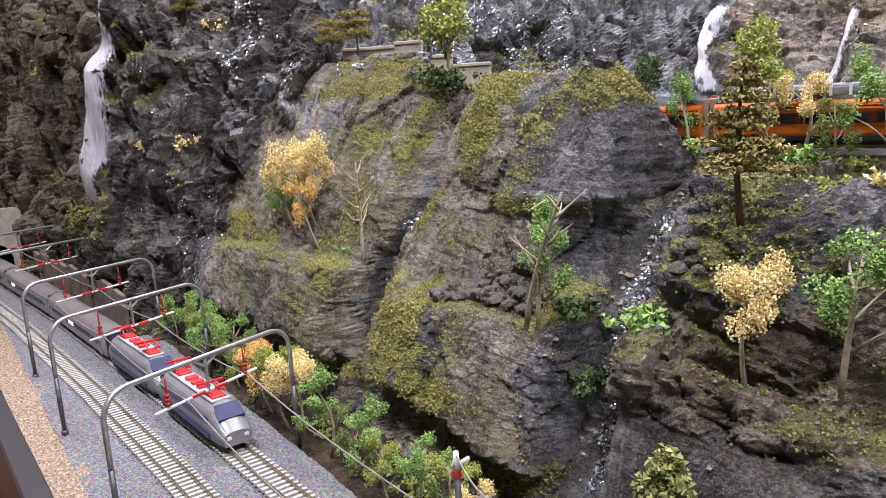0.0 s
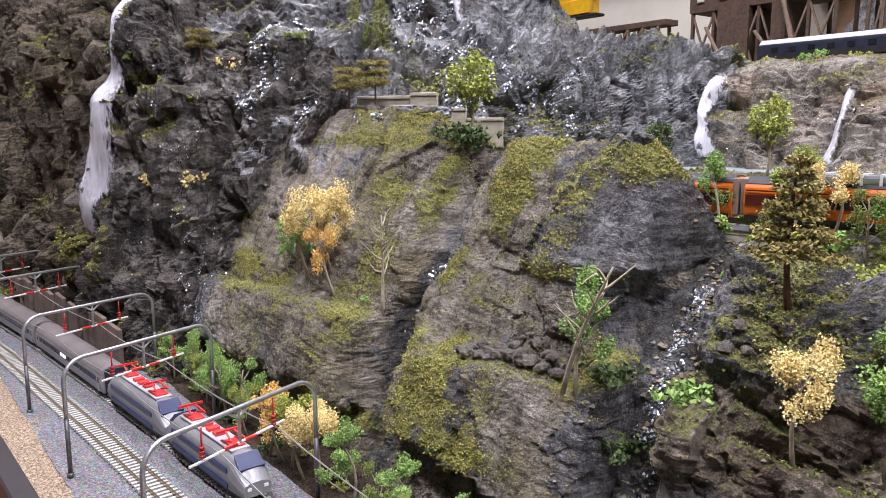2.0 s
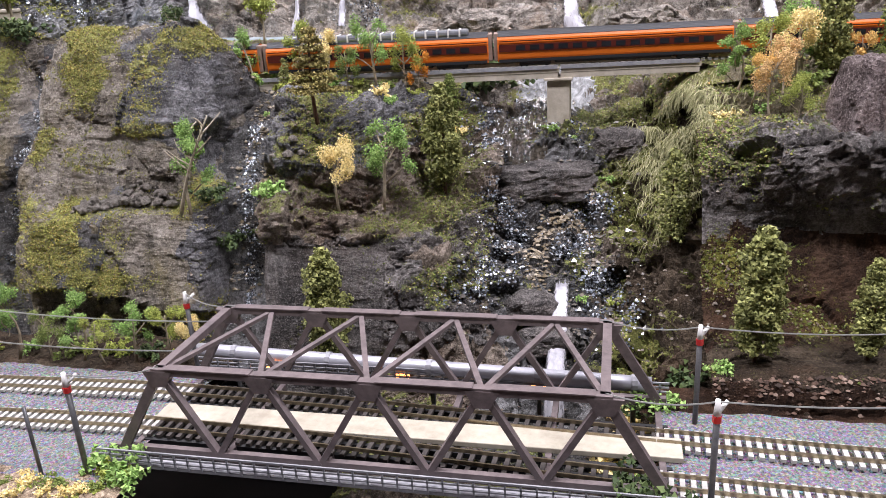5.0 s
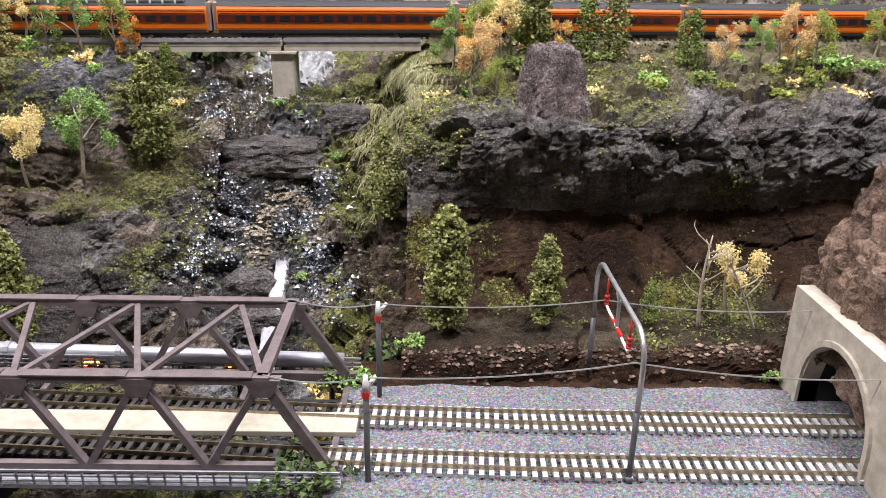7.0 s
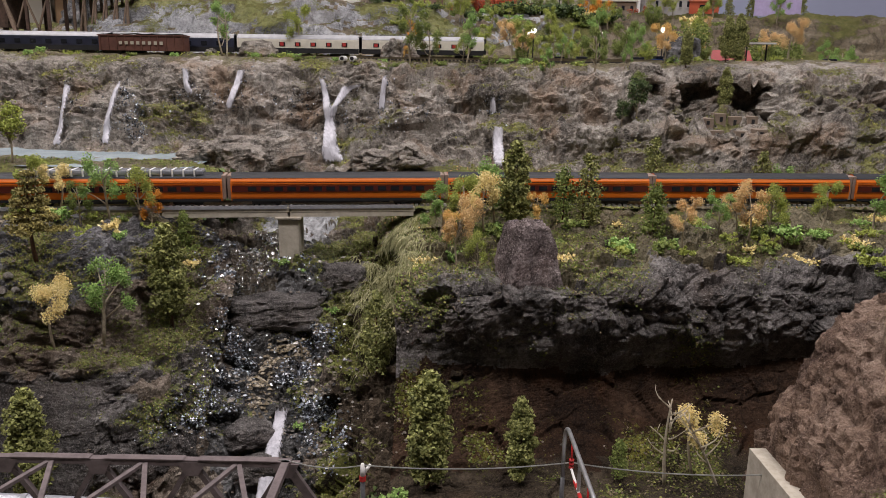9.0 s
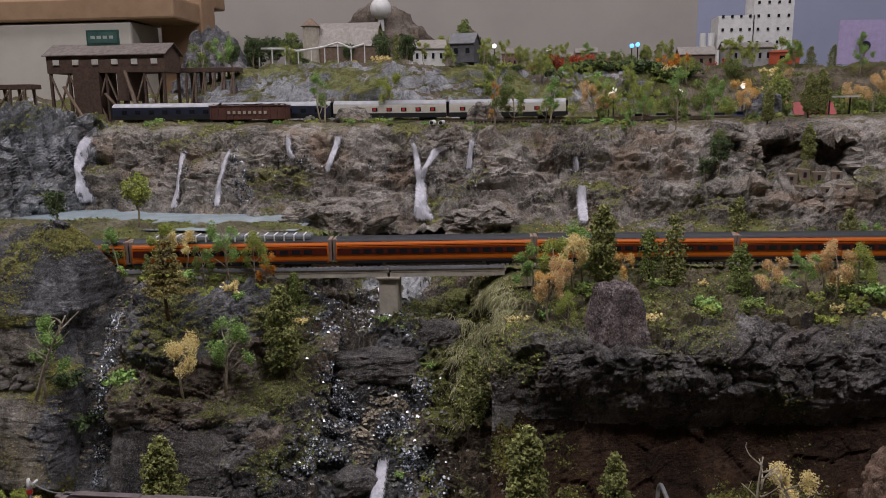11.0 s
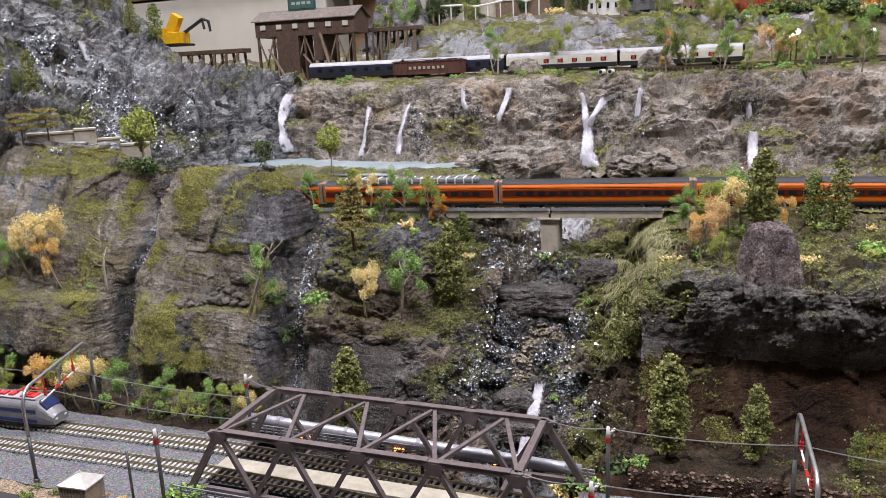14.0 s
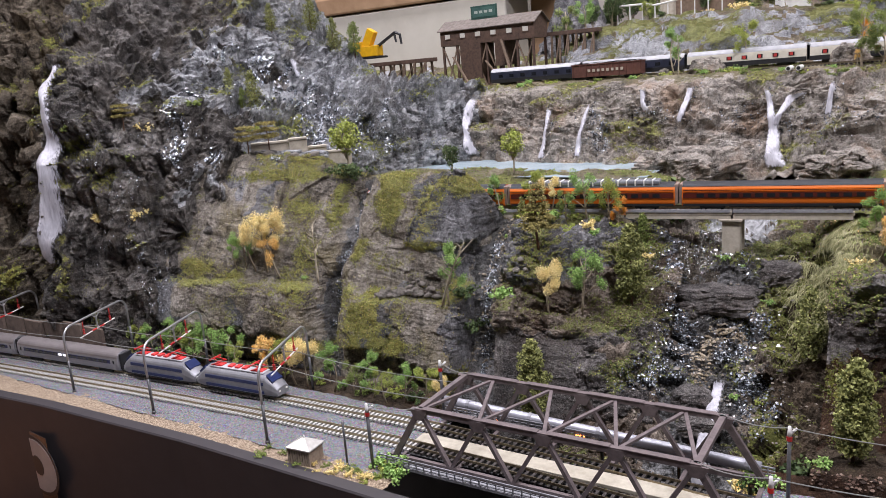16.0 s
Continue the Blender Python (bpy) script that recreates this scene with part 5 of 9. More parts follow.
def girder_bridge():
    root = thing("girder_bridge", "pale concrete girder bridge on a single square pier", "bridge")
    for x0, x1 in ((0.075, 0.215), (0.217, 0.309), (0.311, 0.405)):
        for y, hw, zz0, zz1 in ((0, 0.0105, DECK - 0.0035, DECK - 0.0003), (-0.0085, 0.0018, DECK - 0.0075, DECK - 0.0034), (0.0085, 0.0018, DECK - 0.0075, DECK - 0.0034)):
            bm = bmesh.new()
            beam(bm, (x0, deck_line(x0) + y, (zz0 + zz1) / 2), (x1, deck_line(x1) + y, (zz0 + zz1) / 2), hw * 2, zz1 - zz0)
            part("deck_slab" if y == 0 else "girder", bm, CONCRETE, root)
        bm = bmesh.new()
        for s in (-1, 1):
            beam(bm, (x0, deck_line(x0) + s * 0.0107, DECK + 0.0002), (x1, deck_line(x1) + s * 0.0107, DECK + 0.0002), 0.0012, 0.0026)
        part("kerb_rail", bm, GREYWALK, root)
    y = deck_line(0.309)
    bm = bmesh.new()
    box(bm, 0.3015, 0.3175, y - 0.010, y + 0.010, 0.1, DECK - 0.0095, 0.0008)
    part("pier", bm, CONCRETE, root)
    bm = bmesh.new()
    box(bm, 0.2995, 0.3195, y - 0.012, y + 0.012, DECK - 0.0095, DECK - 0.0074, 0.0005)
    part("pier_cap", bm, CONCRETE, root)


girder_bridge()


# the upper line: dark engine and coaches, cream coaches, a brown hopper on the siding
def upper_line(x):
    return 0.6708


UPPER = 0.2600
CREAM = plain_material("cream_paint", (0.72, 0.68, 0.58), (0.6, 0.56, 0.47), 0.4)
NAVY = plain_material("navy_paint", (0.03, 0.035, 0.06), (0.018, 0.02, 0.035), 0.35)
HOPPER = plain_material("hopper_brown", (0.13, 0.05, 0.035), (0.08, 0.03, 0.02), 0.7)
ROOFPALE = plain_material("pale_roof", (0.42, 0.42, 0.44), (0.3, 0.3, 0.315), 0.45)
REDBLIND = plain_material("red_blind", (0.5, 0.05, 0.04), (0.4, 0.03, 0.03), 0.5)


def upper_coach(x, L, paint, blind, label):
    root = thing("passenger_coach", label, "train car", group="coaches of the upper train")
    w, z0, z1 = 0.019, 0.0055, 0.0265
    h = z1 - z0
    bm = bmesh.new()
    extrude_profile(bm, tube_outline(w, z0, z1, 0.0), -L / 2, L / 2, cuts=2)
    part("body", bm, paint, root)
    bm = bmesh.new()
    extrude_profile(bm, [p for p in tube_outline(w + 0.0006, z0, z1 + 0.0003, 0.0) if p[1] > z0 + h * 0.72], -L / 2, L / 2)
    part("roof", bm, ROOFPALE, root, "pale grey roof")
    y = -(w / 2 + 0.0003)
    bm = bmesh.new()
    box(bm, -L / 2, L / 2, y - 0.0003, y, z0 - 0.0002, z0 + h * 0.26)
    part("lower_panel", bm, BLACK, root)
    for k in range(7):
        bm = bmesh.new()
        xx = -L / 2 + 0.017 + k * (L - 0.034) / 6
        box(bm, xx - 0.0034, xx + 0.0034, y - 0.0004, y, z0 + h * 0.36, z0 + h * 0.58)
        wdw = part("window", bm, GLASS, root)
        if blind:
            bm = bmesh.new()
            box(bm, xx - 0.0022, xx + 0.0018, y - 0.0006, y - 0.0004, z0 + h * 0.38, z0 + h * 0.56)
            part("blind", bm, REDBLIND, wdw, "red window blind")
    for xx in (-L / 2 - 0.001, L / 2 + 0.001):
        bm = bmesh.new()
        box(bm, xx - 0.0016, xx + 0.0016, -0.0075, 0.0075, z0 + 0.001, z1 - 0.002)
        part("gangway", bm, BLACK, root)
    bogie(root, -L / 2 + 0.024)
    bogie(root, L / 2 - 0.024)
    root.matrix_world = pose(x, upper_line(x), UPPER, 0, 0, 0)


for x, paint, blind, label in ((0.398, CREAM, True, "cream coach with red window blinds and a pale roof"), (0.248, CREAM, True, "cream coach with red window blinds and a pale roof"), (0.098, NAVY, False, "dark navy coach with a pale roof"), (-0.052, NAVY, False, "dark navy coach with a pale roof")):
    upper_coach(x, 0.146, paint, blind, label)
track("railway_track", upper_line, -0.2, 1.2, UPPER, DARK_TIE, "weathered upper railway track beside the mine", near=(0, 0))
track("railway_track", lambda x: 0.6428, -0.15, 0.7, UPPER - 0.0015, DARK_TIE, "weathered siding in front of the upper track", near=(0, 0))


def hopper_car():
    root = thing("hopper_car", "rusty brown open hopper car on the siding", "train car", (0.071, 0.6428, UPPER - 0.0015))
    bm = bmesh.new()
    box(bm, -0.05, 0.05, -0.0095, 0.0095, 0.0065, 0.0235, 0.0004)
    part("body", bm, HOPPER, root)
    for k in range(11):
        bm = bmesh.new()
        xx = -0.048 + k * 0.0096
        box(bm, xx - 0.0006, xx + 0.0006, -0.0104, -0.0095, 0.0065, 0.0235)
        part("rib", bm, HOPPER, root)
    bm = bmesh.new()
    box(bm, -0.051, 0.051, -0.0106, 0.0106, 0.0232, 0.0245)
    part("top_rim", bm, HOPPER, root)
    for k in range(8):
        bm = bmesh.new()
        xx = -0.024 + k * 0.0068
        box(bm, xx - 0.0018, xx + 0.0018, -0.01085, -0.0104, 0.0135, 0.0172)
        part("lettering_bar", bm, PALE, root)
    g = bmesh.new()
    bmesh.ops.create_grid(g, x_segments=16, y_segments=4, size=1, matrix=Matrix.Translation((0, 0, 0.0242)) @ Matrix.Diagonal((0.048, 0.009, 1, 1)))
    for v in g.verts:
        v.co.z += 0.0022 * noise.noise(v.co * 220) + 0.0012
    part("coal_load", g, BLACK, root, "heap of black coal")
    bogie(root, -0.036, 0.0015)
    bogie(root, 0.036, 0.0015)


hopper_car()


# ---------------------------------------------------------------- water
n = Nodes("falling_water", 0.4)
fall = n.noise(60, 5, 0.6, 0.4, n.stretch(5, 5, 0.6))
n.colour(n.ramp(fall, ((0.3, (0.38, 0.375, 0.42)), (0.6, (0.6, 0.59, 0.64)))))
n.bump(fall, 0.35, 0.002)
n.b.inputs["Subsurface Weight"].default_value = 0.15
n.b.inputs["Subsurface Radius"].default_value = (0.004, 0.004, 0.004)
rim = n.t.nodes.new("ShaderNodeAttribute")
rim.attribute_name = "rim"
n.put(n.b.inputs["Alpha"], n.ramp(n.math("ADD", rim.outputs["Fac"], n.math("MULTIPLY", n.math("SUBTRACT", n.noise(150, 5, 0.7, 0.4, n.stretch(3, 3, 0.8)), 0.5), 2.2)), ((0.24, 0.0), (0.66, 0.88))))
FALL = n.mat
n = Nodes("running_water", 0.07)
n.colour(n.ramp(n.noise(240, 5, 0.75, 0.6), ((0.36, (0.035, 0.03, 0.022)), (0.55, (0.12, 0.10, 0.075)), (0.68, (0.3, 0.3, 0.3)))))
n.b.inputs["Specular IOR Level"].default_value = 0.9
n.b.inputs["Coat Weight"].default_value = 1.0
n.b.inputs["Coat Roughness"].default_value = 0.05
n.bump(n.noise(330, 4, 0.7, 0.8), 1.0, 0.005)
STREAM = n.mat
n = Nodes("lake_water", 0.22)
n.colour(n.ramp(n.noise(24, 4, 0.6, 0.6), ((0.3, (0.24, 0.31, 0.34)), (0.7, (0.4, 0.47, 0.5)))))
n.bump(n.noise(260, 3, 0.6), 0.25, 0.002)
LAKE = n.mat


def waterfall(name, path, mat, label, front=0.3, slope=-0.25, bulge=0.002, seed=0, lift=0.0012):
    """A draped sheet of water. path: (x, z, half width) from the top down, thrown back onto the land from the front."""
    pts = np.array(path, float)
    n = max(10, int(np.abs(np.diff(pts[:, 1])).sum() / 0.0018) + 1)
    s = np.linspace(0, len(pts) - 1, n)
    k = np.arange(len(pts))
    xs, zs, ws = np.interp(s, k, pts[:, 0]), np.interp(s, k, pts[:, 1]), np.interp(s, k, pts[:, 2])
    m = 9
    g = np.zeros((n, m, 3))
    for i in range(n):
        wob = ws[i] * (1 + 0.1 * float(noise.noise(Vector((zs[i] * 90, seed, 0)))))
        cx = xs[i] + ws[i] * 0.08 * float(noise.noise(Vector((zs[i] * 60, seed + 9, 3))))
        for j in range(m):
            o = (j / (m - 1) * 2 - 1) * wob
            hit, nrm = facing(cx + o, zs[i], front, slope)
            g[i, j] = hit
    for _ in range(5):
        low = g[..., 1].copy()
        low[1:] = np.minimum(low[1:], g[:-1, :, 1])
        low[:-1] = np.minimum(low[:-1], g[1:, :, 1])
        g[..., 1] = low
    for _ in range(14):
        g[1:-1, :, 1] = (g[:-2, :, 1] + 2 * g[1:-1, :, 1] + g[2:, :, 1]) / 4
        g[:, 1:-1, 1] = (g[:, :-2, 1] + 2 * g[:, 1:-1, 1] + g[:, 2:, 1]) / 4
    prof = np.cos(np.linspace(-1, 1, m) * math.pi / 2)
    g[..., 1] -= lift + bulge * prof[None, :] + 0.0008 * fbm(g * np.array((260, 60, 60)), 2, seed)
    g[:, 0, 1] += bulge + lift + 0.002
    g[:, -1, 1] += bulge + lift + 0.002
    ob = sheet(name, g, mat)
    rim = np.repeat((1 - np.abs(np.linspace(-1, 1, m)) ** 3)[None, :], n, 0) * np.minimum(1, np.minimum(np.arange(n), np.arange(n)[::-1]) / 4 + 0.2)[:, None]
    layer = ob.data.attributes.new("rim", "FLOAT", "POINT")
    layer.data.foreach_set("value", rim.reshape(-1).astype(np.float32))
    return tagged(ob, label, "waterfall")


def stream(name, path, mat, label, lift=0.001, rough=0.0016, seed=0, step=0.0014):
    """A stream laid on the land from above. path: (x, y, half width)."""
    pts = np.array(path, float)
    seg = np.linalg.norm(np.diff(pts[:, :2], axis=0), axis=1)
    n = max(6, int(seg.sum() / step))
    s = np.interp(np.linspace(0, seg.sum(), n), np.r_[0, np.cumsum(seg)], np.arange(len(pts)))
    k = np.arange(len(pts))
    c = np.stack([np.interp(s, k, pts[:, i]) for i in range(3)], 1)
    d = np.gradient(c[:, :2], axis=0)
    d /= np.linalg.norm(d, axis=1, keepdims=True)
    m = max(7, int(pts[:, 2].max() * 2 / step))
    g = np.zeros((n, m, 3))
    for i in range(n):
        for j in range(m):
            o = (j / (m - 1) * 2 - 1) * c[i, 2] * (1 + 0.4 * float(noise.noise(Vector((s[i] * 4, seed, j // (m // 2 + 1))))))
            x, y = c[i, 0] - d[i, 1] * o, c[i, 1] + d[i, 0] * o
            g[i, j] = spot(x, y)
    edge = np.abs(np.linspace(-1, 1, m)) ** 6
    g[..., 2] += lift + rough * fbm(g * 240, 2, seed) - edge[None, :] * (lift + 0.003)
    ob = sheet(name, g, mat)
    return tagged(ob, label, "stream")


# bead colours from dark to near white: the pale ones paint the sparkle
n = Nodes("painted_glint", 0.08)
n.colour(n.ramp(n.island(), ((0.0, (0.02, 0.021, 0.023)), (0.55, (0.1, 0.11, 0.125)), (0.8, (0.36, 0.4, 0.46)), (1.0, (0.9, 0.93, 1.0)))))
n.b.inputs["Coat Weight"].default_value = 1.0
PAINTED_GLINT = n.mat


def glints(name, label, path, count, size, seed, front=0.0, slope=0.0, above=False, clump=0.35):
    """Opaque glossy beads on wet rock, the palest coloured as painted glints, as one mesh. path: (x, z, half width), or
    (x, y, half width) from above.
    """
    rng = np.random.default_rng(seed)
    pts = np.array(path, float)
    base = np.array([(1, 0, 0), (0, 1, 0), (-1, 0, 0), (0, -1, 0), (0, 0, 1), (0, 0, -1)], float)
    tri = np.array([(0, 1, 4), (1, 2, 4), (2, 3, 4), (3, 0, 4), (1, 0, 5), (2, 1, 5), (3, 2, 5), (0, 3, 5)])
    vs, fs, k, tries = [], [], 0, 0
    while k < count and tries < count * 6:
        tries += 1
        s = rng.random() * (len(pts) - 1)
        i = int(s)
        c = pts[i] + (pts[i + 1] - pts[i]) * (s - i)
        x, v = c[0] + rng.normal() * c[2] * 0.6, c[1] + rng.normal() * c[2] * 0.25
        if float(noise.noise(Vector((x * 110, v * 110, seed)))) < clump * (rng.random() * 2 - 1):
            continue
        p = spot(x, v) if above else facing(x, v, front, slope)[0]
        r = size * (0.45 + rng.random() ** 2)
        q = base * r * (0.6 + 0.7 * rng.random((6, 1)))
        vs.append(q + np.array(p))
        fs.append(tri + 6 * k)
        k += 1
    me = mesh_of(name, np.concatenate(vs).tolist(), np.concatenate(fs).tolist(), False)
    me.materials.append(PAINTED_GLINT)
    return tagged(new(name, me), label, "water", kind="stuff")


waterfall("waterfall", ((-0.437, 0.352, 0.006), (-0.436, 0.332, 0.008), (-0.42, 0.29, 0.0125), (-0.412, 0.262, 0.0115), (-0.409, 0.22, 0.0125), (-0.41, 0.17, 0.0125), (-0.414, 0.14, 0.009), (-0.421, 0.115, 0.004)), FALL, "tall white waterfall down the dark mountain wall", -0.2, 0.0, 0.003, 1)
for i, path in enumerate((
    ((-0.106, 0.318, 0.006), (-0.105, 0.29, 0.006), (-0.097, 0.262, 0.007), (-0.088, 0.236, 0.01)),
    ((0.020, 0.296, 0.0045), (0.021, 0.27, 0.0055), (0.024, 0.248, 0.006), (0.028, 0.228, 0.009)),
    ((0.083, 0.3, 0.003), (0.08, 0.275, 0.004), (0.077, 0.25, 0.004), (0.078, 0.23, 0.007)),
    ((0.147, 0.315, 0.004), (0.149, 0.298, 0.005), (0.155, 0.284, 0.007)),
    ((0.207, 0.316, 0.006), (0.202, 0.294, 0.006), (0.195, 0.27, 0.006)),
    ((0.292, 0.308, 0.004), (0.298, 0.285, 0.0055), (0.303, 0.26, 0.008), (0.306, 0.235, 0.01), (0.312, 0.216, 0.018)),
    ((0.33, 0.302, 0.01), (0.318, 0.296, 0.006), (0.309, 0.278, 0.005), (0.304, 0.262, 0.006)),
    ((0.36, 0.314, 0.004), (0.357, 0.29, 0.0045), (0.356, 0.274, 0.006)),
    ((0.478, 0.288, 0.0035), (0.479, 0.27, 0.005)),
    ((0.482, 0.258, 0.007), (0.482, 0.236, 0.008), (0.482, 0.214, 0.007)),
)):
    path = tuple((x, z, k * 0.8) for x, z, k in path)
    glints("waterfall_glints", "drops painted pale as glints beside the waterfall", tuple((x, z, k * 1.8 + 0.002) for x, z, k in path), 90, 0.001, 160 + i, 0.3)
    waterfall("waterfall", path, FALL, "thin white waterfall down the pale upper cliff", 0.36, 0.0, 0.0016, 20 + i)
glints("cascade", "drops of a cascade down the mountain, some painted pale as glints", ((-0.315, 0.335, 0.006), (-0.318, 0.30, 0.008), (-0.305, 0.265, 0.009), (-0.285, 0.24, 0.014), (-0.265, 0.232, 0.014)), 2000, 0.0012, 141)
glints("cascade", "drops of a cascade beside the lake, some painted pale as glints", ((-0.33, 0.38, 0.02), (-0.29, 0.345, 0.02), (-0.235, 0.305, 0.022), (-0.195, 0.275, 0.018), (-0.186, 0.236, 0.018)), 4200, 0.0013, 143, 0.05)
glints("cascade", "trickle of beads with painted glints down the pale cliff", ((-0.165, 0.318, 0.004), (-0.16, 0.28, 0.005), (-0.157, 0.24, 0.008)), 420, 0.0012, 144, 0.3)
glints("cascade", "trickle of beads with painted glints down the pale cliff", ((0.083, 0.29, 0.004), (0.1, 0.265, 0.01), (0.105, 0.235, 0.012)), 420, 0.0011, 146, 0.3)
glints("cascade", "sparse wet drops with painted glints on the mountain foot", ((-0.345, 0.27, 0.02), (-0.33, 0.2, 0.015), (-0.322, 0.14, 0.012), (-0.3, 0.1, 0.012), (-0.285, 0.06, 0.008)), 900, 0.0008, 145)
glints("cascade", "sparse wet drops with painted glints over the mountain ledges", ((-0.42, 0.3, 0.03), (-0.38, 0.26, 0.03), (-0.36, 0.2, 0.03), (-0.35, 0.12, 0.03)), 500, 0.0008, 148)
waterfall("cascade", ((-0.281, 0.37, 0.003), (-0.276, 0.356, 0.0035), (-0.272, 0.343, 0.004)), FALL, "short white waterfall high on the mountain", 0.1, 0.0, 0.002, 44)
glints("trickle", "drops with painted glints down the mossy cliff gully", ((-0.054, 0.213, 0.003), (-0.058, 0.18, 0.003), (-0.062, 0.15, 0.0035), (-0.064, 0.12, 0.004), (-0.062, 0.1, 0.006), (-0.064, 0.075, 0.006), (-0.062, 0.05, 0.005)), 1100, 0.0009, 147)
glints("stream", "drops with painted glints in the narrow stream", ((0.104, 0.184, 0.006), (0.104, 0.168, 0.005), (0.106, 0.145, 0.006), (0.108, 0.115, 0.008), (0.11, 0.09, 0.007), (0.112, 0.07, 0.004), (0.113, 0.036, 0.003)), 1700, 0.0009, 149, 0.05, -0.2)
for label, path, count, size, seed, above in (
    ("wet gravel beads with painted glints above the dark ledge", ((0.3, 0.32, 0.016), (0.292, 0.295, 0.022), (0.27, 0.268, 0.018), (0.252, 0.252, 0.008)), 1300, 0.0011, 151, True),
    ("wet gravel beads with painted glints above the dark ledge", ((0.3, 0.285, 0.014), (0.32, 0.275, 0.014)), 500, 0.001, 155, True),
    ("wet gravel beads with painted glints under the dark ledge", ((0.262, 0.24, 0.008), (0.285, 0.24, 0.008), (0.315, 0.247, 0.008)), 420, 0.001, 156, True),
    ("gravel beads with painted glints of the narrow gorge cascade", ((0.268, 0.1, 0.008), (0.276, 0.08, 0.009), (0.277, 0.063, 0.011), (0.268, 0.05, 0.018), (0.262, 0.038, 0.02)), 1700, 0.00105, 152, False),
    ("gravel beads with painted glints of the broad gorge cascade", ((0.336, 0.095, 0.01), (0.332, 0.084, 0.015), (0.322, 0.066, 0.012), (0.318, 0.056, 0.008)), 1100, 0.00105, 153, False),
    ("dark wet gravel beads, some painted as glints, below the broad cascade", ((0.338, 0.05, 0.008), (0.346, 0.038, 0.016), (0.35, 0.022, 0.018)), 900, 0.0012, 157, False),
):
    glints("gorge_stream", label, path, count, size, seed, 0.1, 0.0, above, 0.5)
glints("cliff_glints", "beads painted as wet glints over the upper cliff ledges", ((0.0, 0.27, 0.03), (0.15, 0.28, 0.03), (0.28, 0.28, 0.03), (0.33, 0.25, 0.03), (0.4, 0.28, 0.03)), 700, 0.001, 154, 0.3)
stream("gorge_stream", ((0.30, 0.36, 0.026), (0.297, 0.32, 0.022), (0.292, 0.295, 0.022), (0.283, 0.278, 0.02), (0.272, 0.265, 0.014)), STREAM, "glittering stream above the dark ledge", 0.0015, 0.0016, 51)
n = Nodes("milky_water", 0.35)
n.colour(n.ramp(n.noise(150, 5, 0.7, 0.5), ((0.36, (0.1, 0.1, 0.1)), (0.52, (0.24, 0.245, 0.25)), (0.66, (0.42, 0.43, 0.44)))))
n.bump(n.noise(300, 4, 0.7), 0.6, 0.003)
MILKY = n.mat
stream("lake_channel", ((0.30, 0.445, 0.022), (0.302, 0.41, 0.032), (0.302, 0.36, 0.036), (0.298, 0.325, 0.026)), MILKY, "pale milky water channel below the main waterfall", 0.003, 0.001, 55)
waterfall("waterfall", ((0.317, 0.047, 0.005), (0.317, 0.02, 0.0065), (0.316, -0.03, 0.0075)), FALL, "small white waterfall behind the truss bridge", 0.11, 0.0, 0.003, 57, 0.004)

lake_bm = bmesh.new()
bmesh.ops.create_grid(lake_bm, x_segments=60, y_segments=30, size=0.5, matrix=Matrix.Translation((-0.04, 0.48, 0.1635)) @ Matrix.Diagonal((0.49, 0.2, 1, 1)))
lake_me = bpy.data.meshes.new("lake")
lake_bm.to_mesh(lake_me)
lake_bm.free()
lake_me.materials.append(LAKE)
tagged(new("lake", lake_me), "pale blue-green lake at the foot of the falls", "lake", kind="structure")


# ---------------------------------------------------------------- plants
BARK = plain_material("pale_bark", (0.42, 0.36, 0.26), (0.24, 0.19, 0.13), 0.8, 0, 300)
BROWNBARK = plain_material("brown_bark", (0.13, 0.065, 0.035), (0.07, 0.035, 0.02), 0.8, 0, 300)
DEADBARK = plain_material("dead_bark", (0.52, 0.46, 0.35), (0.32, 0.27, 0.19), 0.8, 0, 300)
YELLOW = leaf_material("yellow_leaves", (0.84, 0.67, 0.26), (0.94, 0.81, 0.45))
GOLD = leaf_material("gold_leaves", (0.8, 0.5, 0.14), (0.92, 0.68, 0.28))
TAN = leaf_material("tan_leaves", (0.74, 0.48, 0.2), (0.88, 0.66, 0.36))
GREEN = leaf_material("green_leaves", (0.22, 0.38, 0.09), (0.4, 0.56, 0.18))
LIME = leaf_material("lime_leaves", (0.29, 0.34, 0.06), (0.47, 0.52, 0.13))
OLIVE = leaf_material("olive_needles", (0.17, 0.185, 0.05), (0.4, 0.41, 0.14))
PINE = leaf_material("pine_needles", (0.2, 0.165, 0.045), (0.42, 0.36, 0.12))
DEEP = leaf_material("deep_green_needles", (0.05, 0.085, 0.025), (0.13, 0.18, 0.055))
MID = leaf_material("mid_green_leaves", (0.15, 0.2, 0.04), (0.3, 0.36, 0.1))
RUST = leaf_material("rust_leaves", (0.42, 0.06, 0.02), (0.6, 0.14, 0.05))
ORANGELEAF = leaf_material("orange_leaves", (0.68, 0.25, 0.02), (0.8, 0.4, 0.06))
RNG = np.random.default_rng(7)


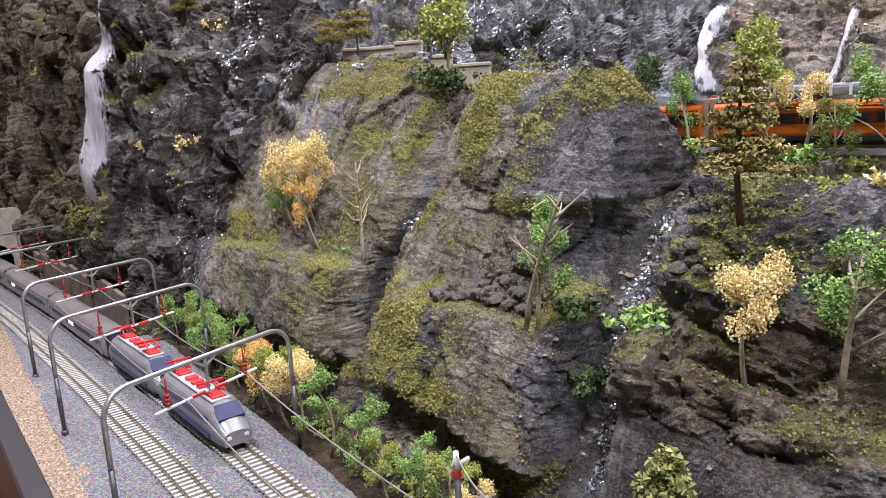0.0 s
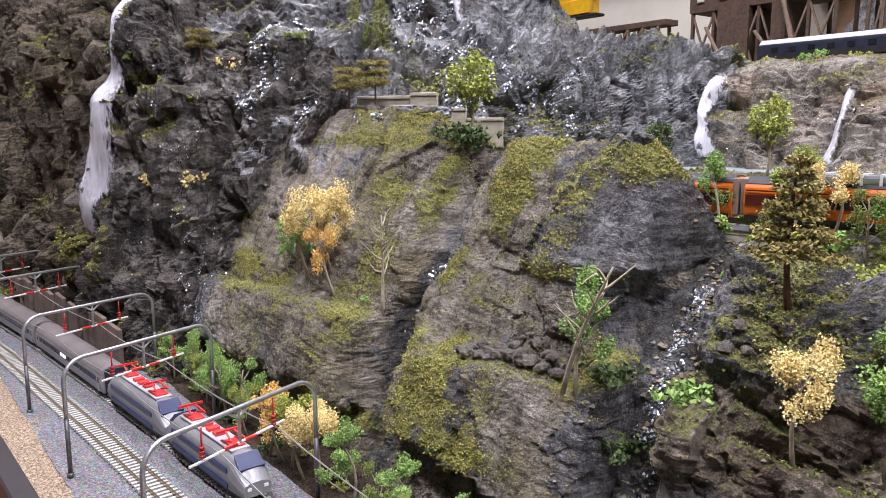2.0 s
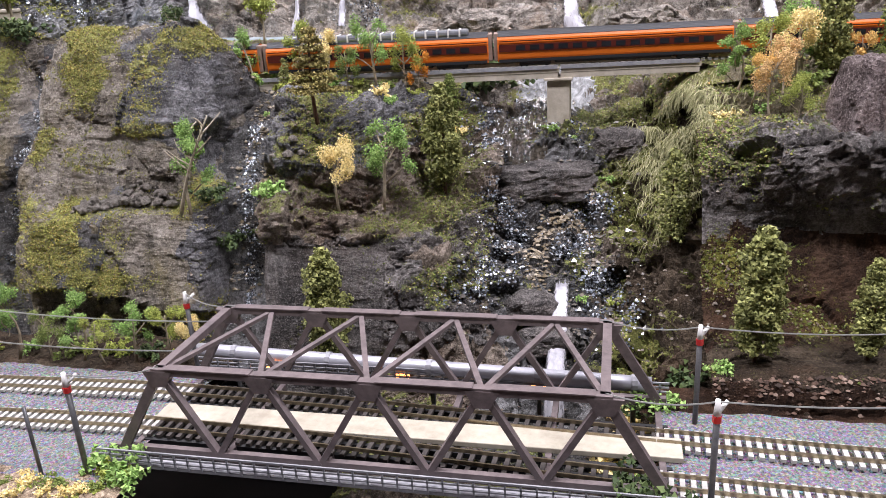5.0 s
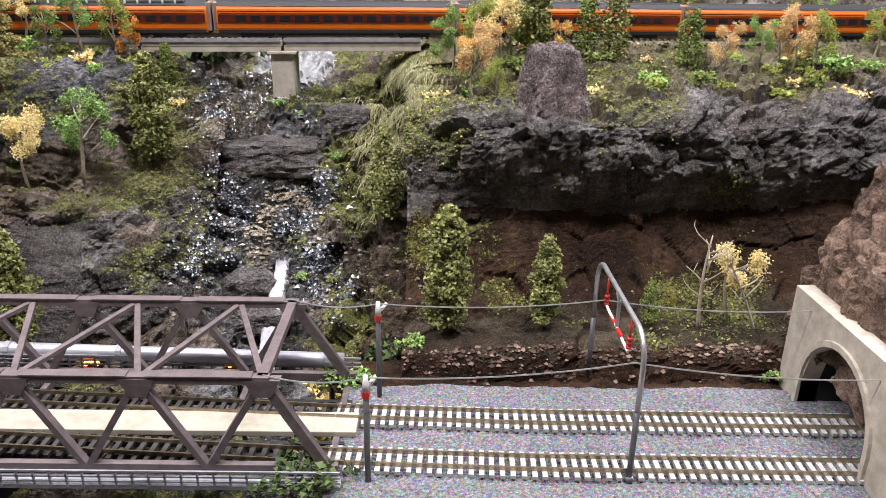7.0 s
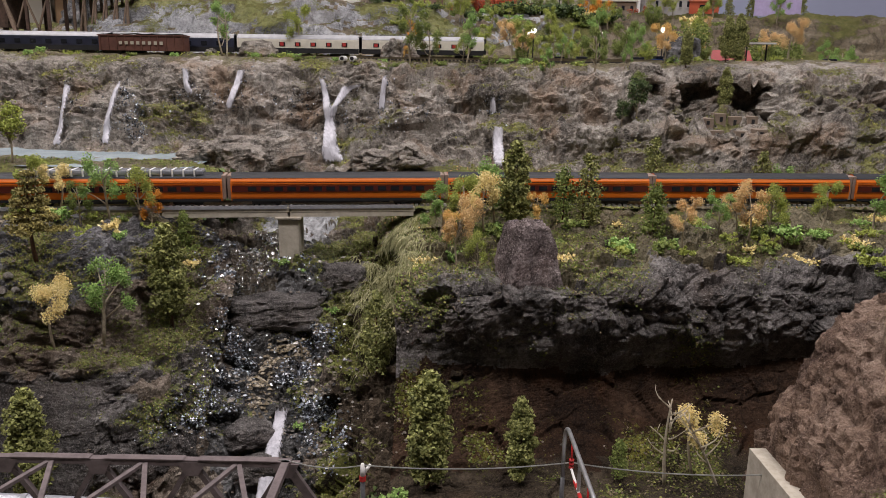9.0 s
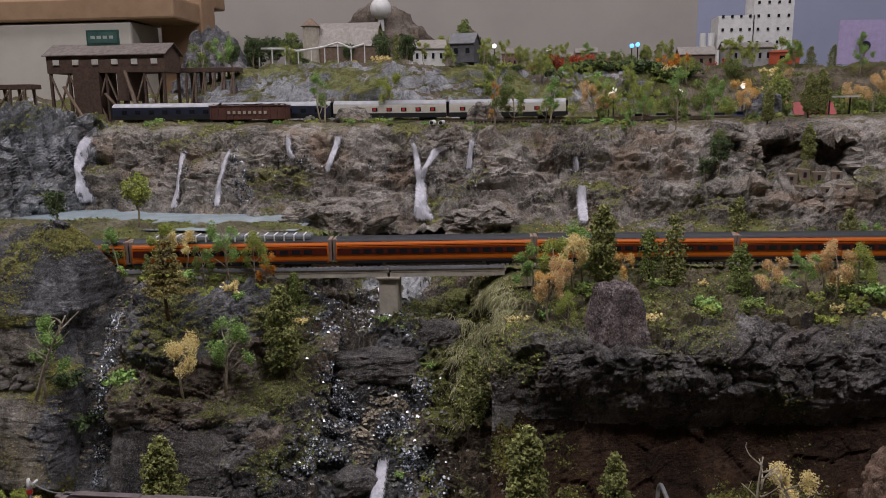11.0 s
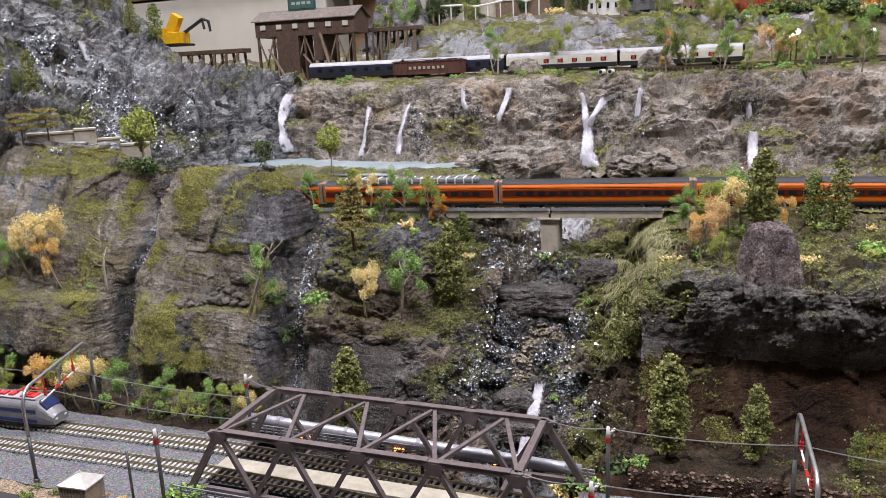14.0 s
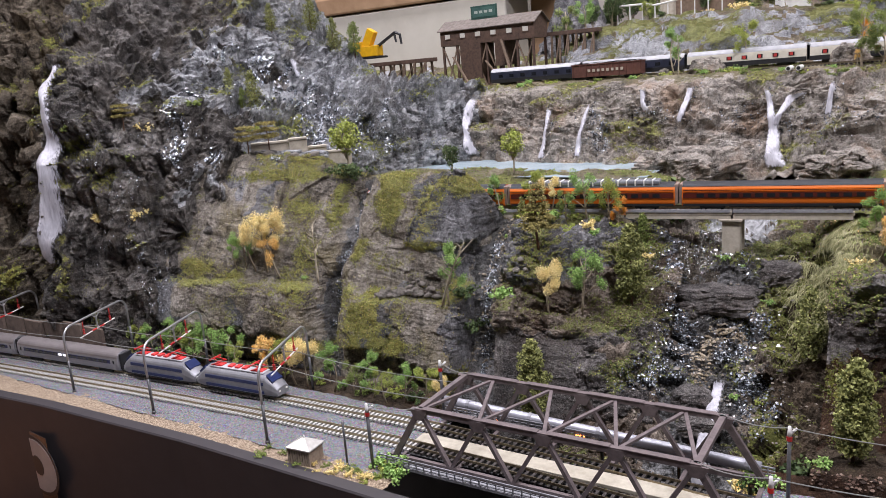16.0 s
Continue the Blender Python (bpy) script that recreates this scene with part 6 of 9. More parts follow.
def leaf_cloud(centres, radii, count, size, rng, shell=0.45):
    """Many small leaf flakes over a set of uneven clumps: verts, faces."""
    centres, radii = np.asarray(centres, float), np.asarray(radii, float)
    if radii.ndim == 1:
        radii = np.repeat(radii[:, None], 3, 1)
    vol = radii.prod(1) ** (2 / 3)
    pick = rng.choice(len(centres), count, p=vol / vol.sum())
    d = rng.normal(size=(count, 3))
    d /= np.linalg.norm(d, axis=1, keepdims=True)
    r = (1 - shell * rng.random(count) ** 1.5) * (0.86 + 0.28 * rng.random(count))
    p = centres[pick] + d * radii[pick] * r[:, None]
    a = rng.normal(size=(count, 3))
    a /= np.linalg.norm(a, axis=1, keepdims=True)
    b = np.cross(a, d + 0.5 * rng.normal(size=(count, 3)))
    b /= np.maximum(np.linalg.norm(b, axis=1, keepdims=True), 1e-6)
    s = size * (0.6 + 0.8 * rng.random(count))[:, None]
    c = np.cross(a, b)
    tet = np.stack([p + (a + b + c) * s * 0.75, p + (a - b - c) * s * 0.75, p + (b - a - c) * s * 0.75, p + (c - a - b) * s * 0.75], 1)
    tri = np.array([(0, 1, 2), (0, 3, 1), (0, 2, 3), (1, 3, 2)])
    return tet.reshape(-1, 3), (tri[None] + 4 * np.arange(count)[:, None, None]).reshape(-1, 3)


def cloud_part(name, centres, radii, count, size, mat, parent, rng, label="", shell=0.45):
    v, f = leaf_cloud(centres, radii, count, size, rng, shell)
    return mesh_part(name, v.tolist(), f.tolist(), mat, parent, label)


def limb(bm, a, b, r0, r1, rng, bend=0.12, n=5):
    a, b = Vector(a), Vector(b)
    L = (b - a).length
    off = Vector(rng.normal(size=3)) * L * bend
    tube(bm, [a.lerp(b, k / n) + off * math.sin(math.pi * k / n) for k in range(n + 1)], r0, 6, r1)


def aspen(leaf, label, seed, clumps=5, spread=0.3, h=0.055, fill=1.0, bare=0.55, category="tree"):
    rng = np.random.default_rng(seed)
    root = thing("broadleaf_tree", label, category, group="small model trees on the cliffs")
    bm = bmesh.new()
    lean = rng.normal(size=2) * h * 0.06
    limb(bm, (0, 0, -0.003), (lean[0], lean[1], h * 0.8), h * 0.022, h * 0.008, rng, 0.05)
    cs, rs = [], []
    for k in range(clumps):
        ang = 2 * math.pi * (k + rng.random() * 0.6) / clumps
        z = h * (bare + (0.95 - bare) * ((k * 2) % clumps + 0.5) / clumps)
        out = spread * h * (0.5 + 0.5 * rng.random())
        tip = (lean[0] + out * math.cos(ang), lean[1] + out * math.sin(ang), z)
        limb(bm, (lean[0] * 0.6, lean[1] * 0.6, z - h * 0.2), tip, h * 0.011, h * 0.005, rng, 0.08, 4)
        cr = h * (0.115 + 0.06 * rng.random()) * fill
        for _ in range(7):
            cs.append(np.array(tip) + rng.normal(size=3) * cr * np.array((0.26, 0.26, 0.32)))
            rs.append(np.array((0.95, 0.95, 1.1)) * cr * (0.36 + 0.28 * rng.random()))
    part("trunk", bm, BARK, root, "thin pale wire trunk", True)
    cloud_part("crown", cs, rs, int(2300 * fill), h * 0.009, leaf, root, rng, shell=0.7)
    return root


def column_tree(leaf, label, seed, h=0.07, w=0.0245, bare=0.14, count=4200):
    rng = np.random.default_rng(seed)
    root = thing("conifer_tree", label, "tree", group="dense model conifers")
    bm = bmesh.new()
    limb(bm, (0, 0, -0.003), (0, 0, h * 0.7), h * 0.018, h * 0.008, rng, 0.02)
    part("trunk", bm, BROWNBARK, root, smooth=True)
    cs, rs = [], []
    for k in range(64):
        t = rng.random()
        prof = math.sin(math.pi * min(1, (t * 0.82 + 0.2))) ** 0.6
        ang = rng.random() * 2 * math.pi
        rad = w * 0.5 * prof * (0.35 + 0.6 * rng.random())
        cs.append((rad * math.cos(ang), rad * math.sin(ang), h * (bare + (0.97 - bare) * t)))
        rs.append(w * (0.13 + 0.07 * rng.random()))
    core = [(0, 0, h * (bare + (0.9 - bare) * t)) for t in (0.12, 0.3, 0.5, 0.7, 0.88)]
    cs += core
    rs += [w * 0.46 * math.sin(math.pi * min(1, (t * 0.82 + 0.2))) ** 0.6 for t in (0.12, 0.3, 0.5, 0.7, 0.88)]
    cloud_part("crown", cs, rs, count, 0.0009, leaf, root, rng, shell=0.35)
    return root


def pine_tree(leaf, label, seed, h=0.063, w=0.036, flat=False):
    rng = np.random.default_rng(seed)
    root = thing("pine_tree", label, "tree", group="layered model pines")
    bm = bmesh.new()
    limb(bm, (0, 0, -0.003), (h * 0.02, 0, h * 0.97), h * 0.026, h * 0.006, rng, 0.03)
    cs, rs = [], []
    tiers = 3 if flat else 8
    for k in range(tiers):
        t = k / (tiers - 1)
        z = h * ((0.62 + 0.34 * t) if flat else (0.36 + 0.58 * t))
        reach = w * 0.5 * ((1.0 - 0.3 * t) if flat else (1 - 0.78 * t))
        for j in range(6 if flat else 7):
            ang = 2 * math.pi * (j + rng.random()) / 6
            out = reach * (0.6 + 0.5 * rng.random())
            tip = (out * math.cos(ang), out * math.sin(ang), z + rng.normal() * h * 0.012)
            limb(bm, (h * 0.015, 0, z - h * 0.02), tip, h * 0.007, h * 0.003, rng, 0.05, 3)
            for f in (0.55, 0.95):
                cs.append((tip[0] * f, tip[1] * f, tip[2]))
                rs.append((reach * 0.34 + h * 0.015, reach * 0.34 + h * 0.015, h * (0.055 if flat else 0.026)))
    part("trunk", bm, BROWNBARK, root, "red-brown trunk", True)
    cloud_part("crown", cs, rs, 3200, h * 0.0115, leaf, root, rng, shell=0.9)
    return root


def dead_tree(label, seed, h=0.06, spread=0.35, lean=0.0):
    rng = np.random.default_rng(seed)
    root = thing("dead_tree", label, "tree", group="bare dead trees")
    bm = bmesh.new()
    limb(bm, (0, 0, -0.003), (lean * h, 0, h), h * 0.022, h * 0.006, rng, 0.04, 7)
    for k in range(9):
        t = 0.35 + 0.6 * k / 9
        s = Vector((lean * h * t, 0, h * t))
        ang = rng.random() * 6.3
        e = s + Vector((math.cos(ang), math.sin(ang), 0.9)) * h * spread * (1 - 0.55 * t) * (0.5 + 0.5 * rng.random())
        limb(bm, s, e, h * 0.011, h * 0.003, rng, 0.12, 4)
        if k % 2 == 0:
            m = s.lerp(e, 0.6)
            limb(bm, m, m + Vector(rng.normal(size=3)) * h * 0.06 + Vector((0, 0, h * 0.06)), h * 0.006, h * 0.002, rng, 0.1, 3)
    part("trunk", bm, DEADBARK, root, "bare branching trunk", True)
    return root


def round_tree(leaf, label, seed, h=0.06, w=0.034, bare=0.35, count=950):
    rng = np.random.default_rng(seed)
    root = thing("round_tree", label, "tree", group="round-crowned model trees")
    bm = bmesh.new()
    limb(bm, (0, 0, -0.003), (0, 0, h * 0.7), h * 0.02, h * 0.008, rng, 0.04)
    for k in range(6):
        ang = k * 1.05
        limb(bm, (0, 0, h * (bare - 0.05)), (w * 0.33 * math.cos(ang), w * 0.33 * math.sin(ang), h * 0.75), h * 0.009, h * 0.003, rng, 0.08, 4)
    part("trunk", bm, BARK, root, smooth=True)
    cs, rs = [], []
    for k in range(40):
        d = rng.normal(size=3)
        d /= np.linalg.norm(d)
        cs.append(d * np.array((w * 0.36, w * 0.36, h * (1 - bare) * 0.38)) * (0.5 + 0.5 * rng.random()) + np.array((0, 0, h * (bare + 1) / 2)))
        rs.append(w * (0.11 + 0.07 * rng.random()))
    cloud_part("crown", cs, rs, count, 0.0009, leaf, root, rng, shell=0.7)
    return root


def bush(leaf, label, seed, w=0.02, h=0.011, count=190):
    rng = np.random.default_rng(seed)
    root = thing("bush", label, "bush", group="low bushes and tufts")
    cs = [(rng.normal() * w * 0.24, rng.normal() * w * 0.24, h * (0.15 + 0.5 * rng.random())) for _ in range(14)]
    rs = [(w * 0.16, w * 0.16, h * 0.26)] * 14
    cloud_part("foliage", cs, rs, count, 0.001, leaf, root, rng, shell=0.8)
    return root


PROTO = {
    "yellow": [aspen(YELLOW, "thin model aspen with two dense pale yellow clumps", 1, 3, 0.27, fill=1.35, bare=0.68), aspen(YELLOW, "thin model aspen with yellow leaf clumps", 2, 4, 0.24, bare=0.5)],
    "gold": [aspen(GOLD, "thin model aspen with golden orange leaves", 3, 4, 0.15, bare=0.45), aspen(TAN, "thin model tree with tan autumn leaves", 4, 5, 0.24, bare=0.5)],
    "green": [aspen(GREEN, "thin model tree with bright green leaf clumps", 5, 6, 0.26, bare=0.4), aspen(GREEN, "slender model sapling with green leaf clumps", 6, 5, 0.2, bare=0.35), aspen(MID, "slender model tree with mid-green leaves", 7, 6, 0.24, bare=0.35)],
    "lime": [aspen(LIME, "slender model tree with lime green leaves", 8, 5, 0.2, bare=0.4), aspen(LIME, "slender model tree with yellow-green leaves", 9, 6, 0.25, bare=0.4)],
    "column": [column_tree(OLIVE, "dense olive-green columnar conifer", 10), column_tree(OLIVE, "dense olive conifer with a brown trunk", 11, 0.07, 0.022)],
    "cone": [column_tree(MID, "dense mid-green conical conifer", 12, 0.06, 0.024, 0.12, 1200), column_tree(OLIVE, "dense olive green conifer", 13, 0.06, 0.024, 0.1, 1100)],
    "pine": [pine_tree(PINE, "layered olive-brown pine on a red trunk", 14), pine_tree(PINE, "flat-topped umbrella pine with brown trunk", 15, 0.05, 0.036, True)],
    "dead": [dead_tree("bare dead tree with pale branches", 16), dead_tree("leaning dead tree with pale forked branches", 17, 0.06, 0.42, -0.55)],
    "round": [round_tree(LIME, "round-crowned lime green tree with fine twigs", 18), round_tree(DEEP, "small round dark green tree", 19, 0.05, 0.034, 0.2), round_tree(MID, "low wide round green tree", 20, 0.04, 0.04, 0.12)],
    "bush": [bush(GREEN, "low bright green foam bush", 21), bush(LIME, "low lime green grass tuft", 22, 0.018, 0.008), bush(DEEP, "low dark green ivy bush", 23, 0.024, 0.012), bush(YELLOW, "low yellow autumn leaf bush", 24, 0.018, 0.012), bush(MID, "low mid-green leafy foam bush", 25)],
    "rust": [bush(RUST, "dense red autumn leaf bush", 26, 0.04, 0.022, 420), bush(ORANGELEAF, "dense orange autumn leaf bush", 27, 0.034, 0.02, 420), aspen(ORANGELEAF, "small tree with vivid orange leaves", 28, 5, 0.22, bare=0.3)],
}
BASE_H = {"yellow": 0.055, "gold": 0.055, "green": 0.055, "lime": 0.055, "column": 0.07, "cone": 0.06, "pine": 0.063, "dead": 0.06, "round": 0.06, "bush": 0.011, "rust": 0.022}
used = set()


def plant(kind, which, x, y, h, z=None, turn=None, tilt=0.0):
    """Sets one plant of that height on the land."""
    proto = PROTO[kind][which]
    base = {("pine", 1): 0.05, ("round", 1): 0.05, ("round", 2): 0.04, ("rust", 2): 0.055}.get((kind, which), BASE_H[kind])
    p = spot(x, y) if z is None else Vector((x, y, z))
    turn = RNG.random() * 360 if turn is None else turn
    m = pose(p.x, p.y, p.z - 0.0008, tilt, 0, turn)
    if (kind, which) in used:
        return copy_thing(proto, m @ Matrix.Scale(h / base / proto.scale.x, 4))
    used.add((kind, which))
    proto.matrix_basis = m @ Matrix.Scale(h / base, 4)
    return proto


# the mossy cliff and its foot
for kind, which, x, y, h in (
    ("yellow", 0, -0.144, 0.150, 0.066), ("yellow", 1, -0.162, 0.151, 0.06), ("gold", 0, -0.125, 0.151, 0.05), ("green", 0, -0.176, 0.15, 0.045), ("green", 1, -0.19, 0.149, 0.036), ("yellow", 1, -0.137, 0.154, 0.05),
    ("dead", 0, -0.080, 0.159, 0.06), 
    ("pine", 0, 0.165, 0.181, 0.062), ("yellow", 0, 0.182, 0.166, 0.045), ("green", 0, 0.205, 0.184, 0.059),
    ("round", 0, -0.088, 0.224, 0.07), ("round", 1, 0.049, 0.226, 0.03),
    ("column", 0, 0.238, 0.219, 0.074), ("cone", 1, 0.385, 0.206, 0.06), ("column", 0, 0.423, 0.125, 0.076), ("column", 1, 0.478, 0.128, 0.057),
    ("cone", 1, -0.272, 0.425, 0.045), ("cone", 1, -0.255, 0.435, 0.036), ("cone", 0, -0.244, 0.438, 0.05), ("cone", 1, -0.3, 0.41, 0.05), ("cone", 1, -0.33, 0.36, 0.04),
    ("dead", 0, 0.565, 0.129, 0.056), ("yellow", 1, 0.585, 0.138, 0.052), ("cone", 0, 0.538, 0.134, 0.028), ("dead", 1, 0.597, 0.128, 0.05),
    ):
    plant(kind, which, x, y, h)
plant("column", 0, 0.183, 0.133, 0.076, -0.008)
for kind, which, x, y, h, z in (("dead", 1, 0.076, 0.168, 0.062, 0.079), ("green", 1, 0.082, 0.17, 0.056, 0.079), ("pine", 1, -0.2, 0.243, 0.044, 0.207), ("pine", 1, -0.228, 0.236, 0.04, 0.207)):
    plant(kind, which, x, y, h, z)
# on the mountain's ledges
for kind, which, x, z, h in (("pine", 1, -0.354, 0.266, 0.036), ("bush", 3, -0.372, 0.162, 0.014), ("bush", 3, -0.327, 0.168, 0.014), ("bush", 3, -0.345, 0.27, 0.012), ("cone", 1, -0.299, 0.32, 0.03), ("cone", 1, -0.266, 0.295, 0.05), ("cone", 0, -0.28, 0.295, 0.03), ("bush", 4, -0.40, 0.27, 0.01), ("bush", 4, -0.33, 0.235, 0.01), ("bush", 1, -0.26, 0.27, 0.01), ("bush", 4, -0.3, 0.3, 0.01)):
    p = facing(x, z + 0.001, 0.0)[0]
    plant(kind, which, p.x, p.y + 0.006, h, p.z - 0.001)
strip = np.random.default_rng(31)
for k, (kind, which, x, y, h) in enumerate((
    ("yellow", 1, -0.42, 0.118, 0.045), ("gold", 0, -0.385, 0.118, 0.045), ("lime", 0, -0.40, 0.12, 0.04), ("green", 0, -0.36, 0.12, 0.04), ("green", 2, -0.335, 0.122, 0.045), ("lime", 1, -0.31, 0.12, 0.036), ("green", 1, -0.29, 0.118, 0.04),
    ("green", 0, -0.262, 0.122, 0.05), ("green", 2, -0.24, 0.123, 0.046), ("lime", 0, -0.222, 0.12, 0.042), ("green", 1, -0.205, 0.122, 0.05), ("green", 0, -0.185, 0.12, 0.052), ("green", 0, -0.168, 0.123, 0.05), ("lime", 1, -0.15, 0.12, 0.036),
    ("gold", 0, -0.112, 0.118, 0.052), ("gold", 0, -0.098, 0.121, 0.046), ("lime", 0, -0.085, 0.12, 0.05), ("yellow", 1, -0.066, 0.119, 0.052), ("yellow", 0, -0.054, 0.122, 0.046), ("green", 1, -0.02, 0.122, 0.05), ("green", 2, 0.003, 0.124, 0.036), ("green", 1, 0.026, 0.124, 0.046), ("lime", 1, 0.045, 0.12, 0.034), ("green", 0, 0.062, 0.126, 0.04), ("lime", 0, 0.085, 0.13, 0.04), ("yellow", 1, 0.10, 0.13, 0.032),
)):
    plant(kind, which, x, y - 0.012, h, -0.002)
for k in range(20):
    x = -0.43 + 0.54 * (k + 0.8 * strip.random()) / 20
    plant("bush", int(strip.choice([0, 1, 2, 4])), x, 0.106 + 0.02 * strip.random(), 0.005 + 0.007 * strip.random(), -0.002)
# shelf of the orange line
for kind, which, x, y, h in (
    ("green", 1, 0.092, 0.245, 0.045), ("lime", 0, 0.125, 0.247, 0.046), ("yellow", 1, 0.145, 0.25, 0.04), ("green", 0, 0.185, 0.245, 0.05), ("lime", 1, 0.205, 0.25, 0.045), ("rust", 2, 0.213, 0.25, 0.03), ("green", 2, 0.165, 0.24, 0.034), ("cone", 0, 0.235, 0.258, 0.03), ("cone", 1, 0.118, 0.242, 0.026),
    ("column", 0, 0.483, 0.262, 0.068), ("gold", 1, 0.44, 0.214, 0.04), ("gold", 0, 0.43, 0.222, 0.032), ("gold", 1, 0.449, 0.232, 0.038), ("yellow", 1, 0.459, 0.244, 0.052), ("gold", 0, 0.505, 0.258, 0.036), ("lime", 0, 0.437, 0.25, 0.05), ("green", 1, 0.425, 0.255, 0.045), ("green", 0, 0.468, 0.27, 0.055), ("lime", 1, 0.452, 0.2, 0.03),
    ("cone", 0, 0.52, 0.275, 0.045), ("cone", 1, 0.537, 0.27, 0.058), ("cone", 0, 0.582, 0.246, 0.05), ("gold", 1, 0.6, 0.23, 0.038), ("gold", 1, 0.648, 0.24, 0.045), ("gold", 1, 0.64, 0.245, 0.036), ("cone", 1, 0.606, 0.345, 0.06), ("cone", 1, 0.70, 0.35, 0.05), ("green", 0, 0.628, 0.24, 0.034), ("lime", 1, 0.668, 0.25, 0.045), ("green", 2, 0.665, 0.345, 0.04), ("green", 0, 0.72, 0.36, 0.04), ("lime", 0, 0.70, 0.245, 0.04), ("green", 1, 0.745, 0.25, 0.045), ("cone", 0, 0.79, 0.26, 0.05), ("gold", 1, 0.82, 0.255, 0.045),
    ("bush", 2, 0.24, 0.345, 0.03), ("bush", 2, 0.222, 0.335, 0.026), ("round", 1, -0.04, 0.366, 0.042), ("round", 0, 0.045, 0.366, 0.058), ("bush", 2, 0.42, 0.37, 0.022), ("bush", 2, 0.45, 0.37, 0.02), ("bush", 2, 0.40, 0.375, 0.016),
):
    plant(kind, which, x, y, h)
for k in range(60):
    x, y = 0.41 + 0.4 * strip.random(), 0.2 + 0.08 * strip.random()
    plant("bush", int(strip.choice([0, 1, 1, 4, 4, 3])), x, y, 0.006 + 0.006 * strip.random())
for k in range(34):
    x, y = 0.08 + 0.17 * strip.random(), 0.225 + 0.035 * strip.random()
    plant("bush", int(strip.choice([0, 1, 1, 4, 3])), x, y, 0.005 + 0.005 * strip.random())
for x, y, w, h in ((0.087, 0.175, 2, 0.012), (0.096, 0.177, 2, 0.012), (0.136, 0.163, 0, 0.013), (0.362, 0.104, 0, 0.012), (0.372, 0.1, 0, 0.01), (0.352, 0.118, 3, 0.02), (0.362, 0.122, 3, 0.018), (0.378, 0.13, 2, 0.016), (0.39, 0.132, 2, 0.014), (0.305, 0.27, 0, 0.005), (0.345, 0.262, 0, 0.005), (0.32, 0.275, 0, 0.004), (0.35, 0.205, 1, 0.005), (0.33, 0.208, 0, 0.005), (-0.097, 0.156, 0, 0.005), (0.612, 0.104, 0, 0.008), (0.405, 0.115, 0, 0.008), (-0.08, 0.214, 2, 0.014), (-0.075, 0.218, 2, 0.016)):
    plant("bush", w, x, y, h)
for x, y, w, h in ((0.117, 0.01, 0, 0.012), (0.133, 0.002, 0, 0.012), (0.122, 0.004, 1, 0.01), (0.362, 0.02, 2, 0.014), (0.37, 0.012, 2, 0.012), (0.366, 0.098, 0, 0.01), (0.376, 0.096, 0, 0.009), (0.6, 0.104, 0, 0.008)):
    plant("bush", w, x, y, h, -0.001)
for k in range(26):
    plant("bush", int(strip.choice([1, 4, 3])), 0.0 + 0.125 * strip.random(), -0.024 + 0.018 * strip.random(), 0.003 + 0.003 * strip.random(), 0.0)


# ground foam: loose flakes of turf over the flatter faces
def turf(ob, mats, count, size, seed, want=0.5, low=-9.0):
    """Granules of turf, little blunt pyramids, where the mesh carries moss."""
    me = ob.data
    k = len(me.vertices)
    p, nn, cover = np.empty(k * 3), np.empty(k * 3), np.empty(k)
    me.vertices.foreach_get("co", p)
    me.vertices.foreach_get("normal", nn)
    me.attributes["moss"].data.foreach_get("value", cover)
    p, nn = p.reshape(-1, 3), nn.reshape(-1, 3)
    nn = nn * np.where(nn[:, 1:2] - nn[:, 2:3] > 0, -1.0, 1.0)
    ok = np.where((cover + 0.15 * fbm(p / 0.006, 2, seed) > want) & (p[:, 2] > low))[0]
    if len(ok) == 0:
        return
    rng = np.random.default_rng(seed)
    tri = np.array([(0, 1, 4), (1, 2, 4), (2, 3, 4), (3, 0, 4)])
    for mat, share in mats:
        weight = np.clip(cover[ok] - want + 0.25, 0.02, 1) ** 2
        pick = rng.choice(ok, int(count * share), p=weight / weight.sum())
        c = p[pick] + rng.normal(size=(len(pick), 3)) * 0.0007
        d = nn[pick] + 0.5 * rng.normal(size=(len(pick), 3))
        d /= np.linalg.norm(d, axis=1, keepdims=True)
        a = np.cross(d, rng.normal(size=(len(pick), 3)))
        a /= np.maximum(np.linalg.norm(a, axis=1, keepdims=True), 1e-6)
        b = np.cross(d, a)
        s = size * (0.5 + rng.random(len(pick)))[:, None]
        c = c - d * s * 0.3
        five = np.stack([c + a * s, c + b * s, c - a * s, c - b * s, c + d * s * 1.2], 1).reshape(-1, 3)
        faces = (tri[None] + 5 * np.arange(len(pick))[:, None, None]).reshape(-1, 3)
        me2 = mesh_of("turf", five.tolist(), faces.tolist(), False)
        me2.materials.append(mat)
        tagged(new("turf", me2), "loose granules of model turf on the rock", "turf", kind="stuff")


MOSSLEAF = leaf_material("moss_flakes", (0.23, 0.235, 0.05), (0.43, 0.42, 0.12))
OCHRELEAF = leaf_material("ochre_flakes", (0.31, 0.245, 0.055), (0.5, 0.41, 0.13))
EARTHLEAF = leaf_material("earth_flakes", (0.15, 0.11, 0.07), (0.28, 0.22, 0.14))
turf(left_block, ((MOSSLEAF, 0.72), (OCHRELEAF, 0.28)), 52000, 0.00055, 61, 0.36)
turf(left_block, ((EARTHLEAF, 1.0),), 9000, 0.0005, 70, 0.32)
turf(mid_block, ((MID, 0.3), (MOSSLEAF, 0.3), (EARTHLEAF, 0.4)), 12000, 0.0006, 62, 0.45)
turf(gorge, ((MID, 0.4), (MOSSLEAF, 0.35), (EARTHLEAF, 0.25)), 22000, 0.0006, 63, 0.45)
